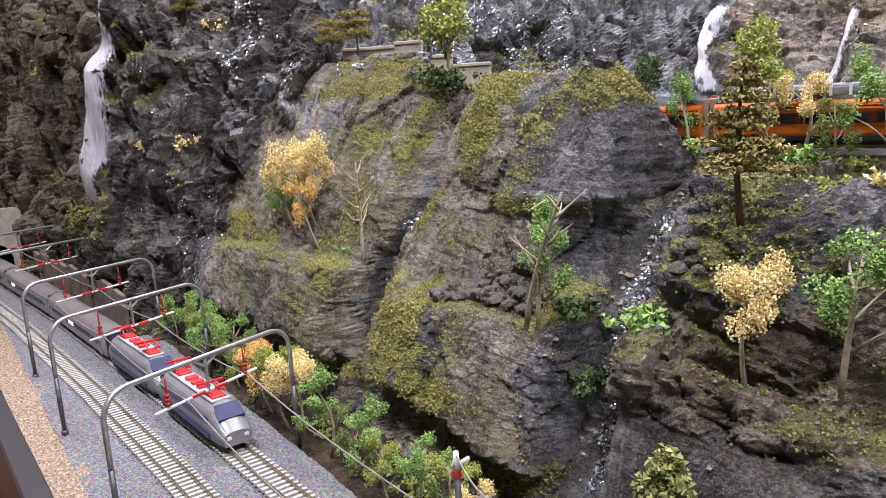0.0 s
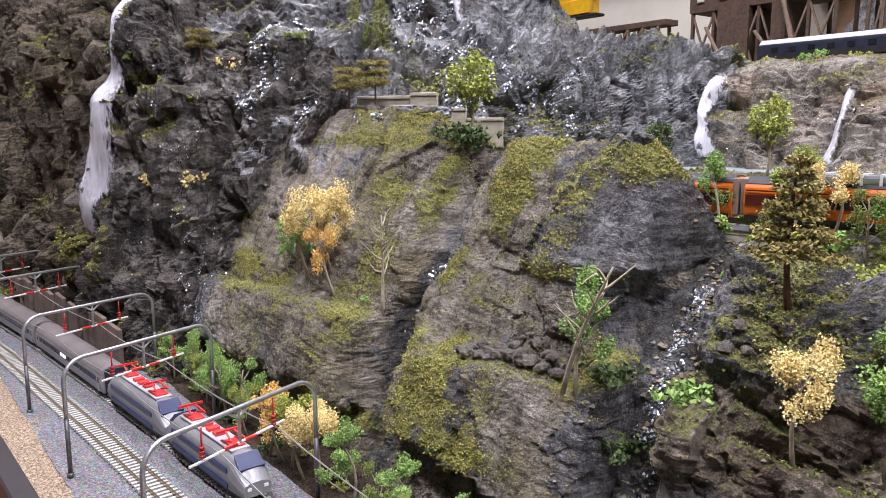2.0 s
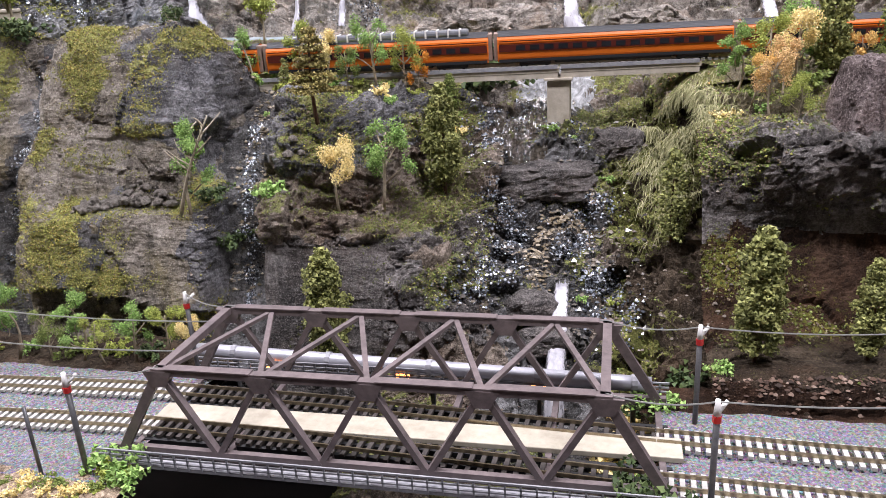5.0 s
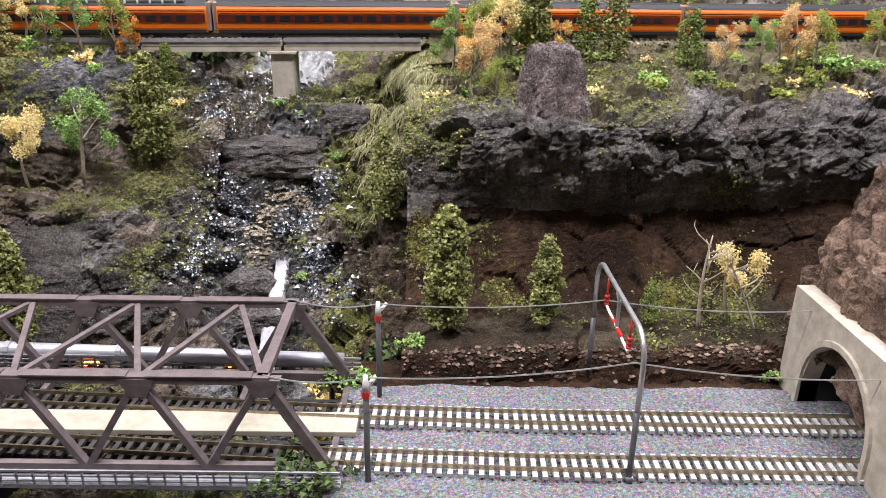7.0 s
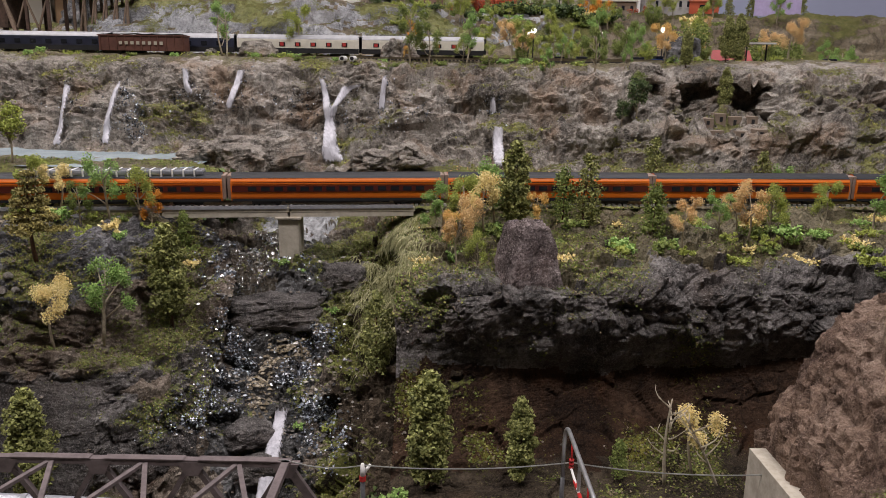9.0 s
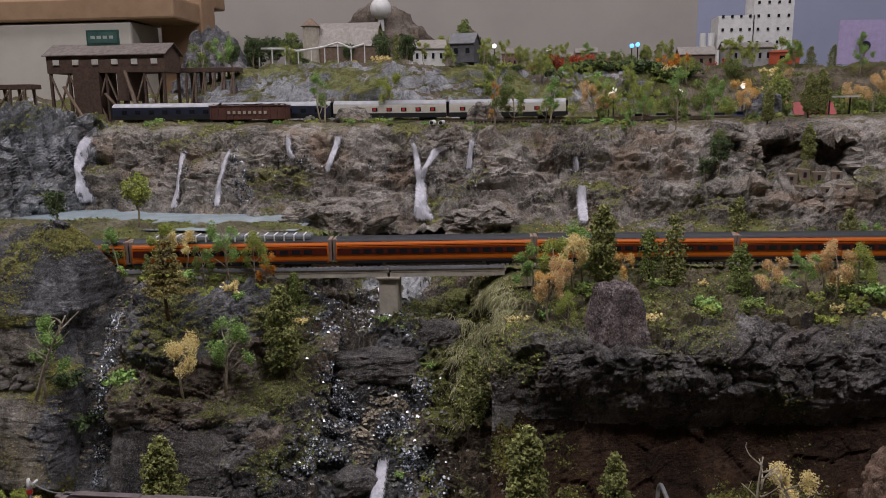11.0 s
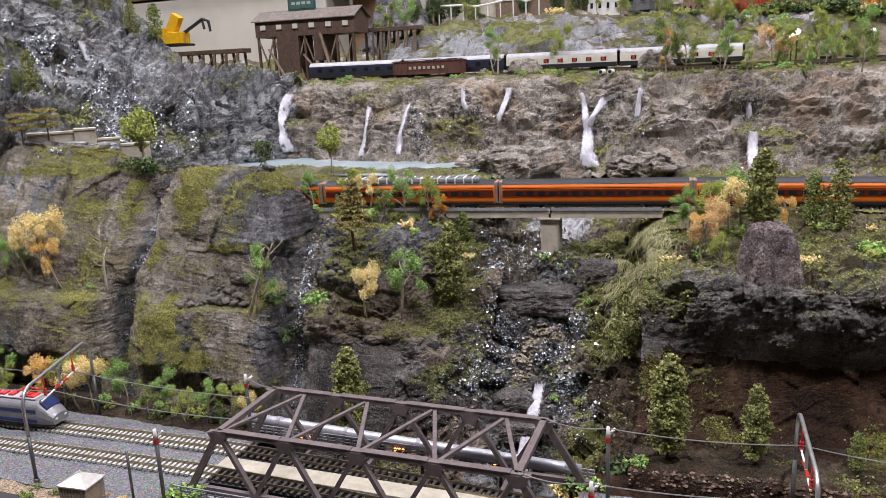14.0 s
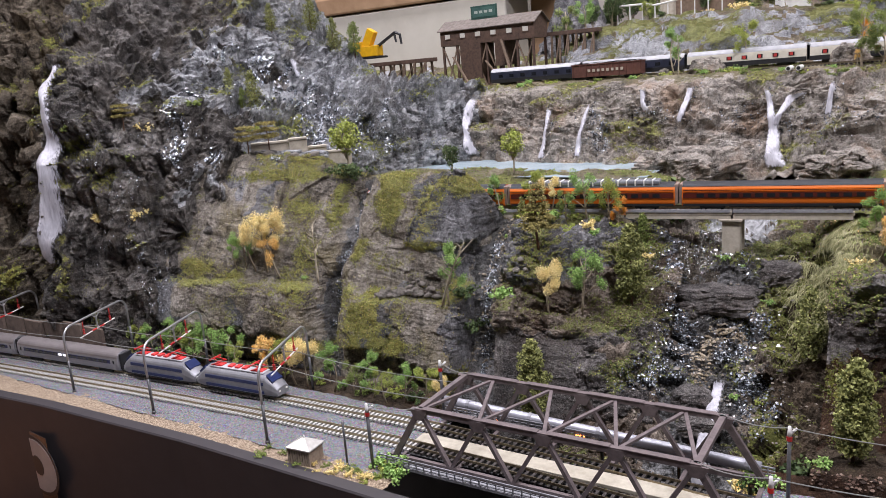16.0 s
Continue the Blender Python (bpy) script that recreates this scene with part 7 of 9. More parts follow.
turf(right_block, ((MID, 0.35), (MOSSLEAF, 0.2), (EARTHLEAF, 0.45)), 20000, 0.0007, 64, 0.42)
turf(mountain, ((MOSSLEAF, 0.7), (MID, 0.3)), 12000, 0.001, 65, 0.5)
turf(shelf_right, ((EARTHLEAF, 0.5), (TAN, 0.2), (MID, 0.3)), 12000, 0.001, 66, 0.3)
turf(shelf_left, ((EARTHLEAF, 0.5), (MID, 0.5)), 9000, 0.001, 67, 0.3)
turf(upper_cliff, ((MOSSLEAF, 0.6), (EARTHLEAF, 0.4)), 12000, 0.0012, 68, 0.5)


def grass_drape(count, seed):
    """Dry grass hanging over the shoulder beside the gorge, as thin blades in one mesh."""
    rng = np.random.default_rng(seed)
    vs = []
    for k in range(count):
        x, y = 0.392 + 0.012 * rng.normal(), 0.215 + 0.07 * rng.random()
        p = np.array(spot(x + 0.25 * (0.25 - y), y)) + np.array((0, -0.0004, 0.0012))
        q = p + np.array((0.004 * rng.normal() - 0.002, -0.004 - 0.005 * rng.random(), -0.004 - 0.009 * rng.random()))
        m = (p + q) / 2 + np.array((0, -0.001, 0.0022))
        w = np.array((0.00022, 0, 0))
        vs += [p - w, p + w, m + w, m - w, m - w, m + w, q + w * 0.4, q - w * 0.4]
    me = mesh_of("grass", np.array(vs).tolist(), np.arange(len(vs)).reshape(-1, 4).tolist(), False)
    me.materials.append(GRASSLEAF)
    tagged(new("grass", me), "dry olive grass hanging over the gorge shoulder", "grass", kind="stuff")


GRASSLEAF = leaf_material("dry_grass", (0.24, 0.24, 0.1), (0.46, 0.43, 0.24))
grass_drape(2600, 77)


# ---------------------------------------------------------------- loose rocks
STONE = rock_material("loose_stone", (0.2, 0.175, 0.155), (0.37, 0.335, 0.3), (0.55, 0.51, 0.46), earth=(0.3, 0.22, 0.15), mossy=False)
PURPLE = rock_material("purple_boulder", (0.05, 0.038, 0.036), (0.19, 0.15, 0.145), (0.5, 0.43, 0.41), earth=(0.17, 0.11, 0.095), mossy=False, speck=0.8)


def stone_mesh(name, seed, mat, flat=0.75, sub=2):
    bm = bmesh.new()
    bmesh.ops.create_icosphere(bm, subdivisions=sub, radius=1.0)
    for v in bm.verts:
        q = v.co.normalized()
        v.co = q * (1 + 0.35 * noise.noise(q * 1.3 + Vector((seed, 0, 0))) + 0.18 * noise.noise(q * 3.1 + Vector((0, seed, 0))))
        v.co.z *= flat
    me = bpy.data.meshes.new(name)
    bm.to_mesh(me)
    bm.free()
    me.materials.append(mat)
    return me


STONES = [stone_mesh("stone", s, STONE, 0.7, 1) for s in range(5)]


def put_stone(x, y, r, label="loose grey-brown stone on the ledge", z=None, k=0, group="loose stones"):
    ob = new("stone", STONES[k % 5])
    p = spot(x, y)
    ob.matrix_world = pose(p.x, p.y, p.z + r * 0.3, 0, 0, (k * 77) % 360) @ Matrix.Diagonal((r, r * 0.8, r * 0.8, 1))
    return tagged(ob, label, "stone", group)


rr = np.random.default_rng(81)
for k in range(70):
    u = rr.random()
    p = spot(-0.006 + 0.07 * u, 0.161 + 0.004 * u + 0.008 * rr.random())
    r = 0.0024 + 0.0034 * rr.random() ** 2
    ob = new("stone", STONES[k % 5])
    ob.matrix_world = pose(p.x, p.y - 0.001, p.z + r * 0.6, 40 * rr.random() - 20, 40 * rr.random() - 20, (k * 77) % 360) @ Matrix.Diagonal((r, r * 0.7, r * 0.75, 1))
    tagged(ob, "broken grey rubble stone on the ledge", "stone", "rubble on the ledge")
for k, (x, y, r) in enumerate(((0.143, 0.164, 0.004), (0.149, 0.167, 0.0045), (0.154, 0.163, 0.003), (0.146, 0.161, 0.003), (0.158, 0.167, 0.0035), (0.139, 0.167, 0.003), (0.152, 0.17, 0.0042), (0.266, 0.243, 0.003), (0.431, 0.178, 0.0032), (-0.011, 0.217, 0.007), (0.06, 0.222, 0.006), (-0.2, 0.215, 0.008), (-0.16, 0.217, 0.007), (-0.13, 0.217, 0.006), (-0.225, 0.215, 0.006), (-0.1, 0.217, 0.005), (0.37, 0.1, 0.003))):
    put_stone(x, y, r, "rounded pale stone on the rock", k=k)


def outcrop(name, label, at, size, mat, seed, turn=0, tilt=1.0, boxy=0.5, amp=0.16, taper=0.0):
    """A single free-standing rock with broken faces: a rounded box pushed about by tilted facets."""
    nu, nv = 64, 40
    th, ph = np.meshgrid(np.linspace(0, 2 * math.pi, nu), np.linspace(-math.pi / 2, math.pi / 2, nv), indexing="ij")
    q = np.stack([np.cos(ph) * np.cos(th), np.cos(ph) * np.sin(th), np.sin(ph)], -1)
    q = q / np.abs(q).max(-1, keepdims=True) * boxy + q * (1 - boxy)
    plane, cell, gap = facets(q * 1.3 + seed, seed)
    plane2, cell2, gap2 = facets(q * 3.5 + seed, seed + 3)
    d = 1 + amp * (0.5 * tilt * plane + (cell - 0.5) * 0.4 + 0.2 * plane2 + 0.9 * fbm(q * 1.4 + seed, 4, seed + 7)) + 0.02 * fbm(q * 7, 4, seed)
    q = q * d[..., None]
    q[..., :2] *= (1 - taper * q[..., 2:])
    q = q * np.array(size)
    q[-1] = q[0]
    ob = sheet(name, q, mat, False)
    ob.matrix_world = pose(*at, 0, 0, turn)
    return tagged(ob, label, "rock")


boulder = outcrop("boulder", "big purple-grey granite boulder on the cliff edge", W(0.484, 0.182, 0.158) + Vector((0, 0, 0.002)), (0.0165, 0.014, 0.0215), PURPLE, 37, 24, 1.0, 0.8, 0.15, 0.26)
outcrop("gorge_rock", "dark wet rock ledge across the gorge stream", W(0.303, 0.27, 0.103), (0.036, 0.022, 0.0135), DARK, 41, 8, 1.2, 0.45, 0.17)
outcrop("gorge_rock", "dark flat rock under the upper glitter pool", W(0.272, 0.266, 0.098), (0.024, 0.018, 0.01), DARK, 42, -20, 1.2, 0.45, 0.17)
outcrop("gorge_rock", "dark rounded rock beside the lower cascade", W(0.298, 0.196, 0.03), (0.016, 0.013, 0.009), DARK, 43, 30, 1.0, 0.3, 0.17)
outcrop("gorge_rock", "brown rock rib beside the gorge", W(0.232, 0.185, 0.055), (0.017, 0.014, 0.02), MUD, 44, 10, 1.2, 0.4, 0.17)
outcrop("gorge_rock", "dark broken rock in the gorge bank", W(0.352, 0.282, 0.128), (0.02, 0.014, 0.012), DARK, 45, -15, 1.2, 0.4, 0.17)
outcrop("gorge_rock", "flat dark wet rock beside the small fall", W(0.31, 0.178, 0.014), (0.018, 0.012, 0.008), DARK, 46, 5, 1.0, 0.4, 0.17)
for k, (x, y, sx) in enumerate(((-0.21, 0.218, 0.016), (-0.175, 0.22, 0.02), (-0.14, 0.222, 0.017), (-0.1, 0.222, 0.013), (-0.035, 0.222, 0.011), (0.0, 0.222, 0.014), (0.058, 0.222, 0.013))):
    p = spot(x, y)
    outcrop("cap_stone", "flat dark slab of rock along the cliff top", (p.x, p.y + 0.004, p.z + 0.001), (sx, 0.009, 0.0045), SLATE if k % 3 else DARK, 50 + k, 6 * k, 1.0, 0.5, 0.25)
for k, (x, y, sx, sy, sz) in enumerate(((0.206, 0.605, 0.02, 0.012, 0.011), (0.37, 0.62, 0.021, 0.014, 0.015), (0.698, 0.585, 0.024, 0.018, 0.018), (0.15, 0.605, 0.009, 0.008, 0.006), (0.64, 0.515, 0.02, 0.012, 0.01))):
    p = spot(x, y)
    outcrop("roadside_rock", "grey weathered rock beside the upper track", (p.x, p.y, p.z + sz * 0.5), (sx, sy, sz), GREY if k != 2 else STORM, 140 + k, 31 * k, 1.1, 0.45, 0.25, 0.2)
p = spot(-0.085, 0.87)
outcrop("rock_knoll", "grey rocky knoll behind the mine", (p.x, p.y, p.z + 0.03), (0.055, 0.05, 0.075), STORM, 151, 12, 1.1, 0.35, 0.25, 0.3)
for k, (x, y, sx, sz) in enumerate(((0.205, 0.43, 0.03, 0.013), (0.235, 0.42, 0.024, 0.016), (0.25, 0.455, 0.03, 0.02), (0.215, 0.47, 0.03, 0.018), (0.18, 0.49, 0.03, 0.012), (0.36, 0.43, 0.026, 0.012), (0.385, 0.46, 0.03, 0.014))):
    p = spot(x, y)
    outcrop("lake_rock", "grey weathered rock on the lake shore", (p.x, p.y, 0.162), (sx, 0.02, sz), GREY, 80 + k, 17 * k, 1.2, 0.4, 0.3)

def pebbles(name, label, count, where, size, mat, seed):
    """Many small pebbles as one mesh."""
    rng = np.random.default_rng(seed)
    base = np.array([(1, 0, 0), (-1, 0, 0), (0, 1, 0), (0, -1, 0), (0, 0, 1), (0, 0, -1)], float)
    tri = np.array([(0, 2, 4), (2, 1, 4), (1, 3, 4), (3, 0, 4), (2, 0, 5), (1, 2, 5), (3, 1, 5), (0, 3, 5)])
    vs, fs = [], []
    for k in range(count):
        x, y = where(rng)
        s = size * (0.4 + rng.random() ** 2 * 1.6)
        q = base * (s * (0.6 + 0.6 * rng.random((6, 1)))) * np.array((1, 1, 0.7))
        a = rng.random() * 6.3
        rot = np.array(((math.cos(a), -math.sin(a), 0), (math.sin(a), math.cos(a), 0), (0, 0, 1)))
        vs.append(q @ rot.T + np.array(spot(x, y)) + np.array((0, 0, s * 0.3)))
        fs.append(tri + 6 * k)
    me = mesh_of(name, np.concatenate(vs).tolist(), np.concatenate(fs).tolist(), False)
    me.materials.append(mat)
    return tagged(new(name, me), label, "gravel", kind="stuff")


n = Nodes("wet_pebble", 0.12)
n.colour(n.ramp(n.island(), ((0.0, (0.03, 0.03, 0.03)), (0.5, (0.11, 0.105, 0.1)), (0.85, (0.25, 0.22, 0.18)), (1.0, (0.34, 0.32, 0.29)))))
n.b.inputs["Coat Weight"].default_value = 1.0
WETSTONE = n.mat
n = Nodes("dry_pebble", 0.8)
n.colour(n.ramp(n.island(), ((0.0, (0.1, 0.085, 0.07)), (0.6, (0.2, 0.165, 0.13)), (1.0, (0.36, 0.31, 0.26)))))
DRYSTONE = n.mat
n = Nodes("red_pebble", 0.8)
n.colour(n.ramp(n.island(), ((0.0, (0.03, 0.018, 0.012)), (0.7, (0.13, 0.075, 0.05)), (1.0, (0.3, 0.22, 0.17)))))
REDSTONE = n.mat
n = Nodes("ochre_pebble", 0.5)
n.colour(n.ramp(n.island(), ((0.0, (0.07, 0.055, 0.035)), (0.6, (0.2, 0.155, 0.09)), (1.0, (0.42, 0.36, 0.27)))))
OCHRESTONE = n.mat
def along(path, spread):
    pts = np.array(path)
    def where(r):
        s = r.random() * (len(pts) - 1)
        i = int(s)
        p = pts[i] + (pts[i + 1] - pts[i]) * (s - i)
        return p[0] + r.normal() * spread, p[1] + r.normal() * spread * 0.6
    return where


pebbles("gorge_pebbles", "wet dark pebbles in the gorge stream", 700, lambda r: (0.25 + 0.12 * r.random(), 0.175 + 0.12 * r.random()), 0.0016, WETSTONE, 91)
pebbles("gorge_pebbles", "ochre pebbles down the middle of the gorge", 1100, along(((0.33, 0.258), (0.318, 0.25), (0.306, 0.245), (0.3, 0.23), (0.299, 0.212)), 0.004), 0.0011, OCHRESTONE, 96)
pebbles("gorge_pebbles", "dry pebbles on the gorge slopes", 1100, lambda r: (0.24 + 0.18 * r.random(), 0.15 + 0.16 * r.random()), 0.0009, DRYSTONE, 92)
pebbles("slot_pebbles", "ochre pebbles in the narrow stream", 600, lambda r: (0.096 + 0.028 * r.random(), 0.17 + 0.09 * r.random()), 0.0012, OCHRESTONE, 93)
pebbles("bank_pebbles", "reddish pebbles along the track bank", 1500, lambda r: (0.37 + 0.24 * r.random(), 0.094 + 0.014 * r.random()), 0.0011, REDSTONE, 94)
pebbles("ledge_pebbles", "small pebbles on the rock shelves", 1500, lambda r: (-0.2 + 0.85 * r.random(), 0.15 + 0.09 * r.random()), 0.0008, DRYSTONE, 95)


# ---------------------------------------------------------------- tunnels, walls and fittings
HILLROCK = rock_material("pink_rock", (0.06, 0.036, 0.028), (0.21, 0.14, 0.105), (0.4, 0.3, 0.235), ((0.1, 0.1, 0.03), (0.2, 0.18, 0.07)), (0.3, 0.2, 0.14))
TUNNEL_HILL = (
    (0.6085, ((-.036, -.02), (-.034, -.015), (-.012, -.01), (.017, -.004), (.07, .03), (.1, .04), (.112, .03), (.12, .0))),
    (0.612, ((-.04, -.02), (-.035, .03), (-.01, .055), (.03, .066), (.07, .074), (.1, .078), (.112, .06), (.12, .03))),
    (0.625, ((-.04, -.02), (-.034, .045), (-.008, .075), (.03, .09), (.07, .1), (.1, .102), (.116, .08), (.125, .03))),
    (0.655, ((-.04, -.02), (-.032, .06), (-.005, .10), (.03, .124), (.07, .14), (.1, .142), (.12, .11), (.135, .04))),
    (0.70, ((-.04, -.02), (-.03, .08), (-.002, .13), (.03, .15), (.07, .165), (.105, .16), (.13, .12), (.145, .05))),
    (0.80, ((-.04, -.02), (-.03, .09), (0, .14), (.04, .16), (.08, .17), (.11, .165), (.135, .13), (.15, .05))),
    (1.05, ((-.04, -.02), (-.03, .09), (0, .14), (.04, .16), (.08, .17), (.11, .165), (.135, .13), (.15, .05))),
)
tunnel_hill = landform("tunnel_hill", TUNNEL_HILL, 0.0022, 0.02, 0.005, 101, HILLROCK, "pinkish rock hill over the tunnel portal", cracks=0.25, crisp=True, tilt=1.2, fine=0.3, wild=0.5)
turf(tunnel_hill, ((EARTHLEAF, 0.6), (MID, 0.4)), 12000, 0.0009, 102, 0.55)


def portal_wall(name, x, face, y0, y1, tops, arches, thick, mat, label):
    """A concrete wall across the track with arched openings. tops: height at y0 and y1; arches: (centre, half width, spring height)."""
    root = thing(name, label, "tunnel portal")
    ys = sorted({y0, y1, *[c - w for c, w, s in arches], *[c + w for c, w, s in arches]})
    bm = bmesh.new()

    def top(y):
        return tops[0] + (tops[1] - tops[0]) * (y - y0) / (y1 - y0)

    def column(ya, yb, za, zb):
        v = [bm.verts.new((xx, yy, zz)) for xx in (x, x + thick) for yy, zz in ((ya, za), (yb, zb), (yb, top(yb)), (ya, top(ya)))]
        for q in ((0, 1, 2, 3), (7, 6, 5, 4), (0, 4, 5, 1), (3, 2, 6, 7), (0, 3, 7, 4), (1, 5, 6, 2)):
            bm.faces.new([v[i] for i in q])

    for a, b in zip(ys, ys[1:]):
        inside = [q for q in arches if q[0] - q[1] <= a + 1e-6 and q[0] + q[1] >= b - 1e-6]
        if not inside:
            column(a, b, -0.004, -0.004)
            continue
        c, w, s = inside[0]
        k = 16
        for i in range(k):
            ya, yb = a + (b - a) * i / k, a + (b - a) * (i + 1) / k
            column(ya, yb, s + w * math.sqrt(max(0, 1 - ((ya - c) / w) ** 2)), s + w * math.sqrt(max(0, 1 - ((yb - c) / w) ** 2)))
    bmesh.ops.remove_doubles(bm, verts=bm.verts, dist=1e-6)
    bmesh.ops.recalc_face_normals(bm, faces=bm.faces)
    part("wall", bm, mat, root)
    for c, w, s in arches:
        bm = bmesh.new()
        inner = [(c - w, -0.003)] + [(c - w * math.cos(radians(q)), s + w * math.sin(radians(q))) for q in range(0, 181, 12)] + [(c + w, -0.003)]
        outer = [(c - w - 0.003, -0.003)] + [(c - (w + 0.003) * math.cos(radians(q)), s + (w + 0.003) * math.sin(radians(q))) for q in range(0, 181, 12)] + [(c + w + 0.003, -0.003)]
        f = face * 0.0016
        vi = [bm.verts.new((x + f, y, z)) for y, z in inner]
        vo = [bm.verts.new((x + f, y, z)) for y, z in outer]
        wi = [bm.verts.new((x + thick, y, z)) for y, z in inner]
        wo = [bm.verts.new((x, y, z)) for y, z in outer]
        for i in range(len(inner) - 1):
            bm.faces.new((vi[i], vi[i + 1], vo[i + 1], vo[i]))
            bm.faces.new((vi[i], wi[i], wi[i + 1], vi[i + 1]))
            bm.faces.new((vo[i], vo[i + 1], wo[i + 1], wo[i]))
        part("arch_ring", bm, mat, root, "pale arch ring")
        bm = bmesh.new()
        ring = [(c - w - 0.001, -0.003)] + [(c - (w + 0.001) * math.cos(radians(q)), s + (w + 0.001) * math.sin(radians(q))) for q in range(0, 181, 12)] + [(c + w + 0.001, -0.003)]
        deep = 0.12 if thick > 0 else -0.12
        a = [bm.verts.new((x + thick, y, z)) for y, z in ring]
        b = [bm.verts.new((x + thick + deep, y, z)) for y, z in ring]
        for i in range(len(ring) - 1):
            bm.faces.new((a[i], b[i], b[i + 1], a[i + 1]))
        bm.faces.new(b)
        part("bore", bm, BLACK, root, "black tunnel bore")
    return root


portal_wall("tunnel_portal", 0.601, -1, -0.03, 0.104, (0.0575, 0.053), ((0.0505, 0.0305, 0.0125),), 0.009, CONCRETE, "cream concrete tunnel portal set into the rock hill")
portal_wall("tunnel_portal", -0.70, 1, -0.075, 0.075, (0.085, 0.085), ((near_line(-0.7), 0.017, 0.026), (far_line(-0.7), 0.017, 0.026)), -0.006, CONCRETE, "cream concrete double tunnel portal under the mountain")


def front_portal(x0, x1, y, z0, top0, top1, xc, r, thick):
    """A concrete tunnel front along the line, with one arched opening that goes through it."""
    root = thing("tunnel_portal", "small pale concrete portal of the upper tunnel", "portal")
    n = 14
    arc = [(xc - r * math.cos(math.pi * k / n), top0 - 0.01 - r + r * math.sin(math.pi * k / n)) for k in range(n + 1)]
    arc = [(xc - r, z0)] + arc + [(xc + r, z0)]
    rim = [(x0, z0)] + [(x0 + (x1 - x0) * k / n, top0 + (top1 - top0) * k / n) for k in range(n + 1)] + [(x1, z0)]
    vs = [(x, yy, z) for yy in (y, y + thick) for x, z in rim + arc]
    m, t = len(rim), 2 * len(rim)
    fs = []
    for k in range(m - 1):
        fs.append((k, k + 1, m + k + 1, m + k))
        fs.append((t + k, t + m + k, t + m + k + 1, t + k + 1))
        fs.append((k, t + k, t + k + 1, k + 1))
        fs.append((m + k, m + k + 1, t + m + k + 1, t + m + k))
    mesh_part("wall", vs, fs, CONCRETE, root)
    bm = bmesh.new()
    box(bm, x0, x1 + 0.001, y - 0.0015, y + thick, top0 + 0.0002, top0 + 0.003, 0.0006)
    part("coping", bm, CONCRETE, root)
    # solid black block right behind the arch, standing in for the tunnel's darkness
    bm = bmesh.new()
    box(bm, xc - r - 0.002, xc + r + 0.002, y + thick + 0.0005, y + 0.05, z0, top0 - 0.011)
    part("tunnel_dark_block", bm, BLACK, root, "black block painting the dark inside the tunnel")
    return root


front_portal(0.0, 0.045, 0.0, 0.185, 0.2215, 0.2215, 0.031, 0.0115, 0.006).matrix_world = pose(-0.236, 0.25, 0, 0, 0, 44)
for x0, x1, y, top in ((0.0455, 0.067, -0.006, 0.2235), (0.0675, 0.09, -0.002, 0.2115), (0.0905, 0.12, 0.001, 0.2035)):
    root = thing("retaining_wall", "stepped cream concrete retaining wall above the cliff", "wall", (-0.236, 0.25, 0), "stepped retaining walls", 44)
    bm = bmesh.new()
    box(bm, x0, x1, y, y + 0.008, 0.175, top, 0.0005)
    part("panel", bm, CONCRETE, root)
    bm = bmesh.new()
    box(bm, x0 - 0.0004, x1 + 0.0004, y - 0.0012, y + 0.009, top + 0.0002, top + 0.003, 0.0006)
    part("coping", bm, CONCRETE, root)

# brown plank wall behind the tracks at the left
root = thing("plank_wall", "low weathered brown retaining wall behind the tracks", "wall")
for k in range(9):
    xa, xb = -0.66 + k * 0.036, -0.66 + (k + 1) * 0.036 - 0.0008
    bm = bmesh.new()
    y = far_line((xa + xb) / 2) + 0.028
    box(bm, xa, xb, y, y + 0.004, -0.002, 0.036 + 0.002 * math.sin(k * 2.1), 0.0006)
    part("panel", bm, plain_material("wall_brown", (0.2, 0.15, 0.12), (0.11, 0.08, 0.065), 0.85, 0, 150, 0.3) if k == 0 else bpy.data.materials["wall_brown"], root)


def lamp_material(name, colour, strength):
    n = Nodes(name, 0.4)
    n.colour(colour)
    n.b.inputs["Emission Color"].default_value = (*colour, 1)
    n.b.inputs["Emission Strength"].default_value = strength
    return n.mat


HOT = lamp_material("orange_lamp", (1.0, 0.25, 0.05), 5.0)
PIPE = plain_material("silver_pipe", (0.42, 0.42, 0.46), (0.32, 0.32, 0.36), 0.35, 0.3)
root = thing("pipeline", "pale grey pipeline behind the truss bridge", "pipe")
bm = bmesh.new()
tube(bm, [(0.1 + 0.027 * k, 0.1137 - 0.0012 * k, 0.0075) for k in range(11)], 0.0042, 12)
part("pipe", bm, PIPE, root, smooth=True)
for x in (0.13, 0.19, 0.25, 0.31, 0.36):
    bm = bmesh.new()
    tube(bm, [(x, 0.1137 - 0.0012 * (x - 0.1) / 0.027, 0.0075), (x + 0.003, 0.1137 - 0.0012 * (x - 0.1) / 0.027, 0.0075)], 0.0047, 12)
    part("clamp", bm, GREYWALK, root)
    bm = bmesh.new()
    tube(bm, [(x + 0.0015, 0.111, -0.07), (x + 0.0015, 0.111, 0.005)], 0.0015, 8)
    part("support", bm, POLE, root)
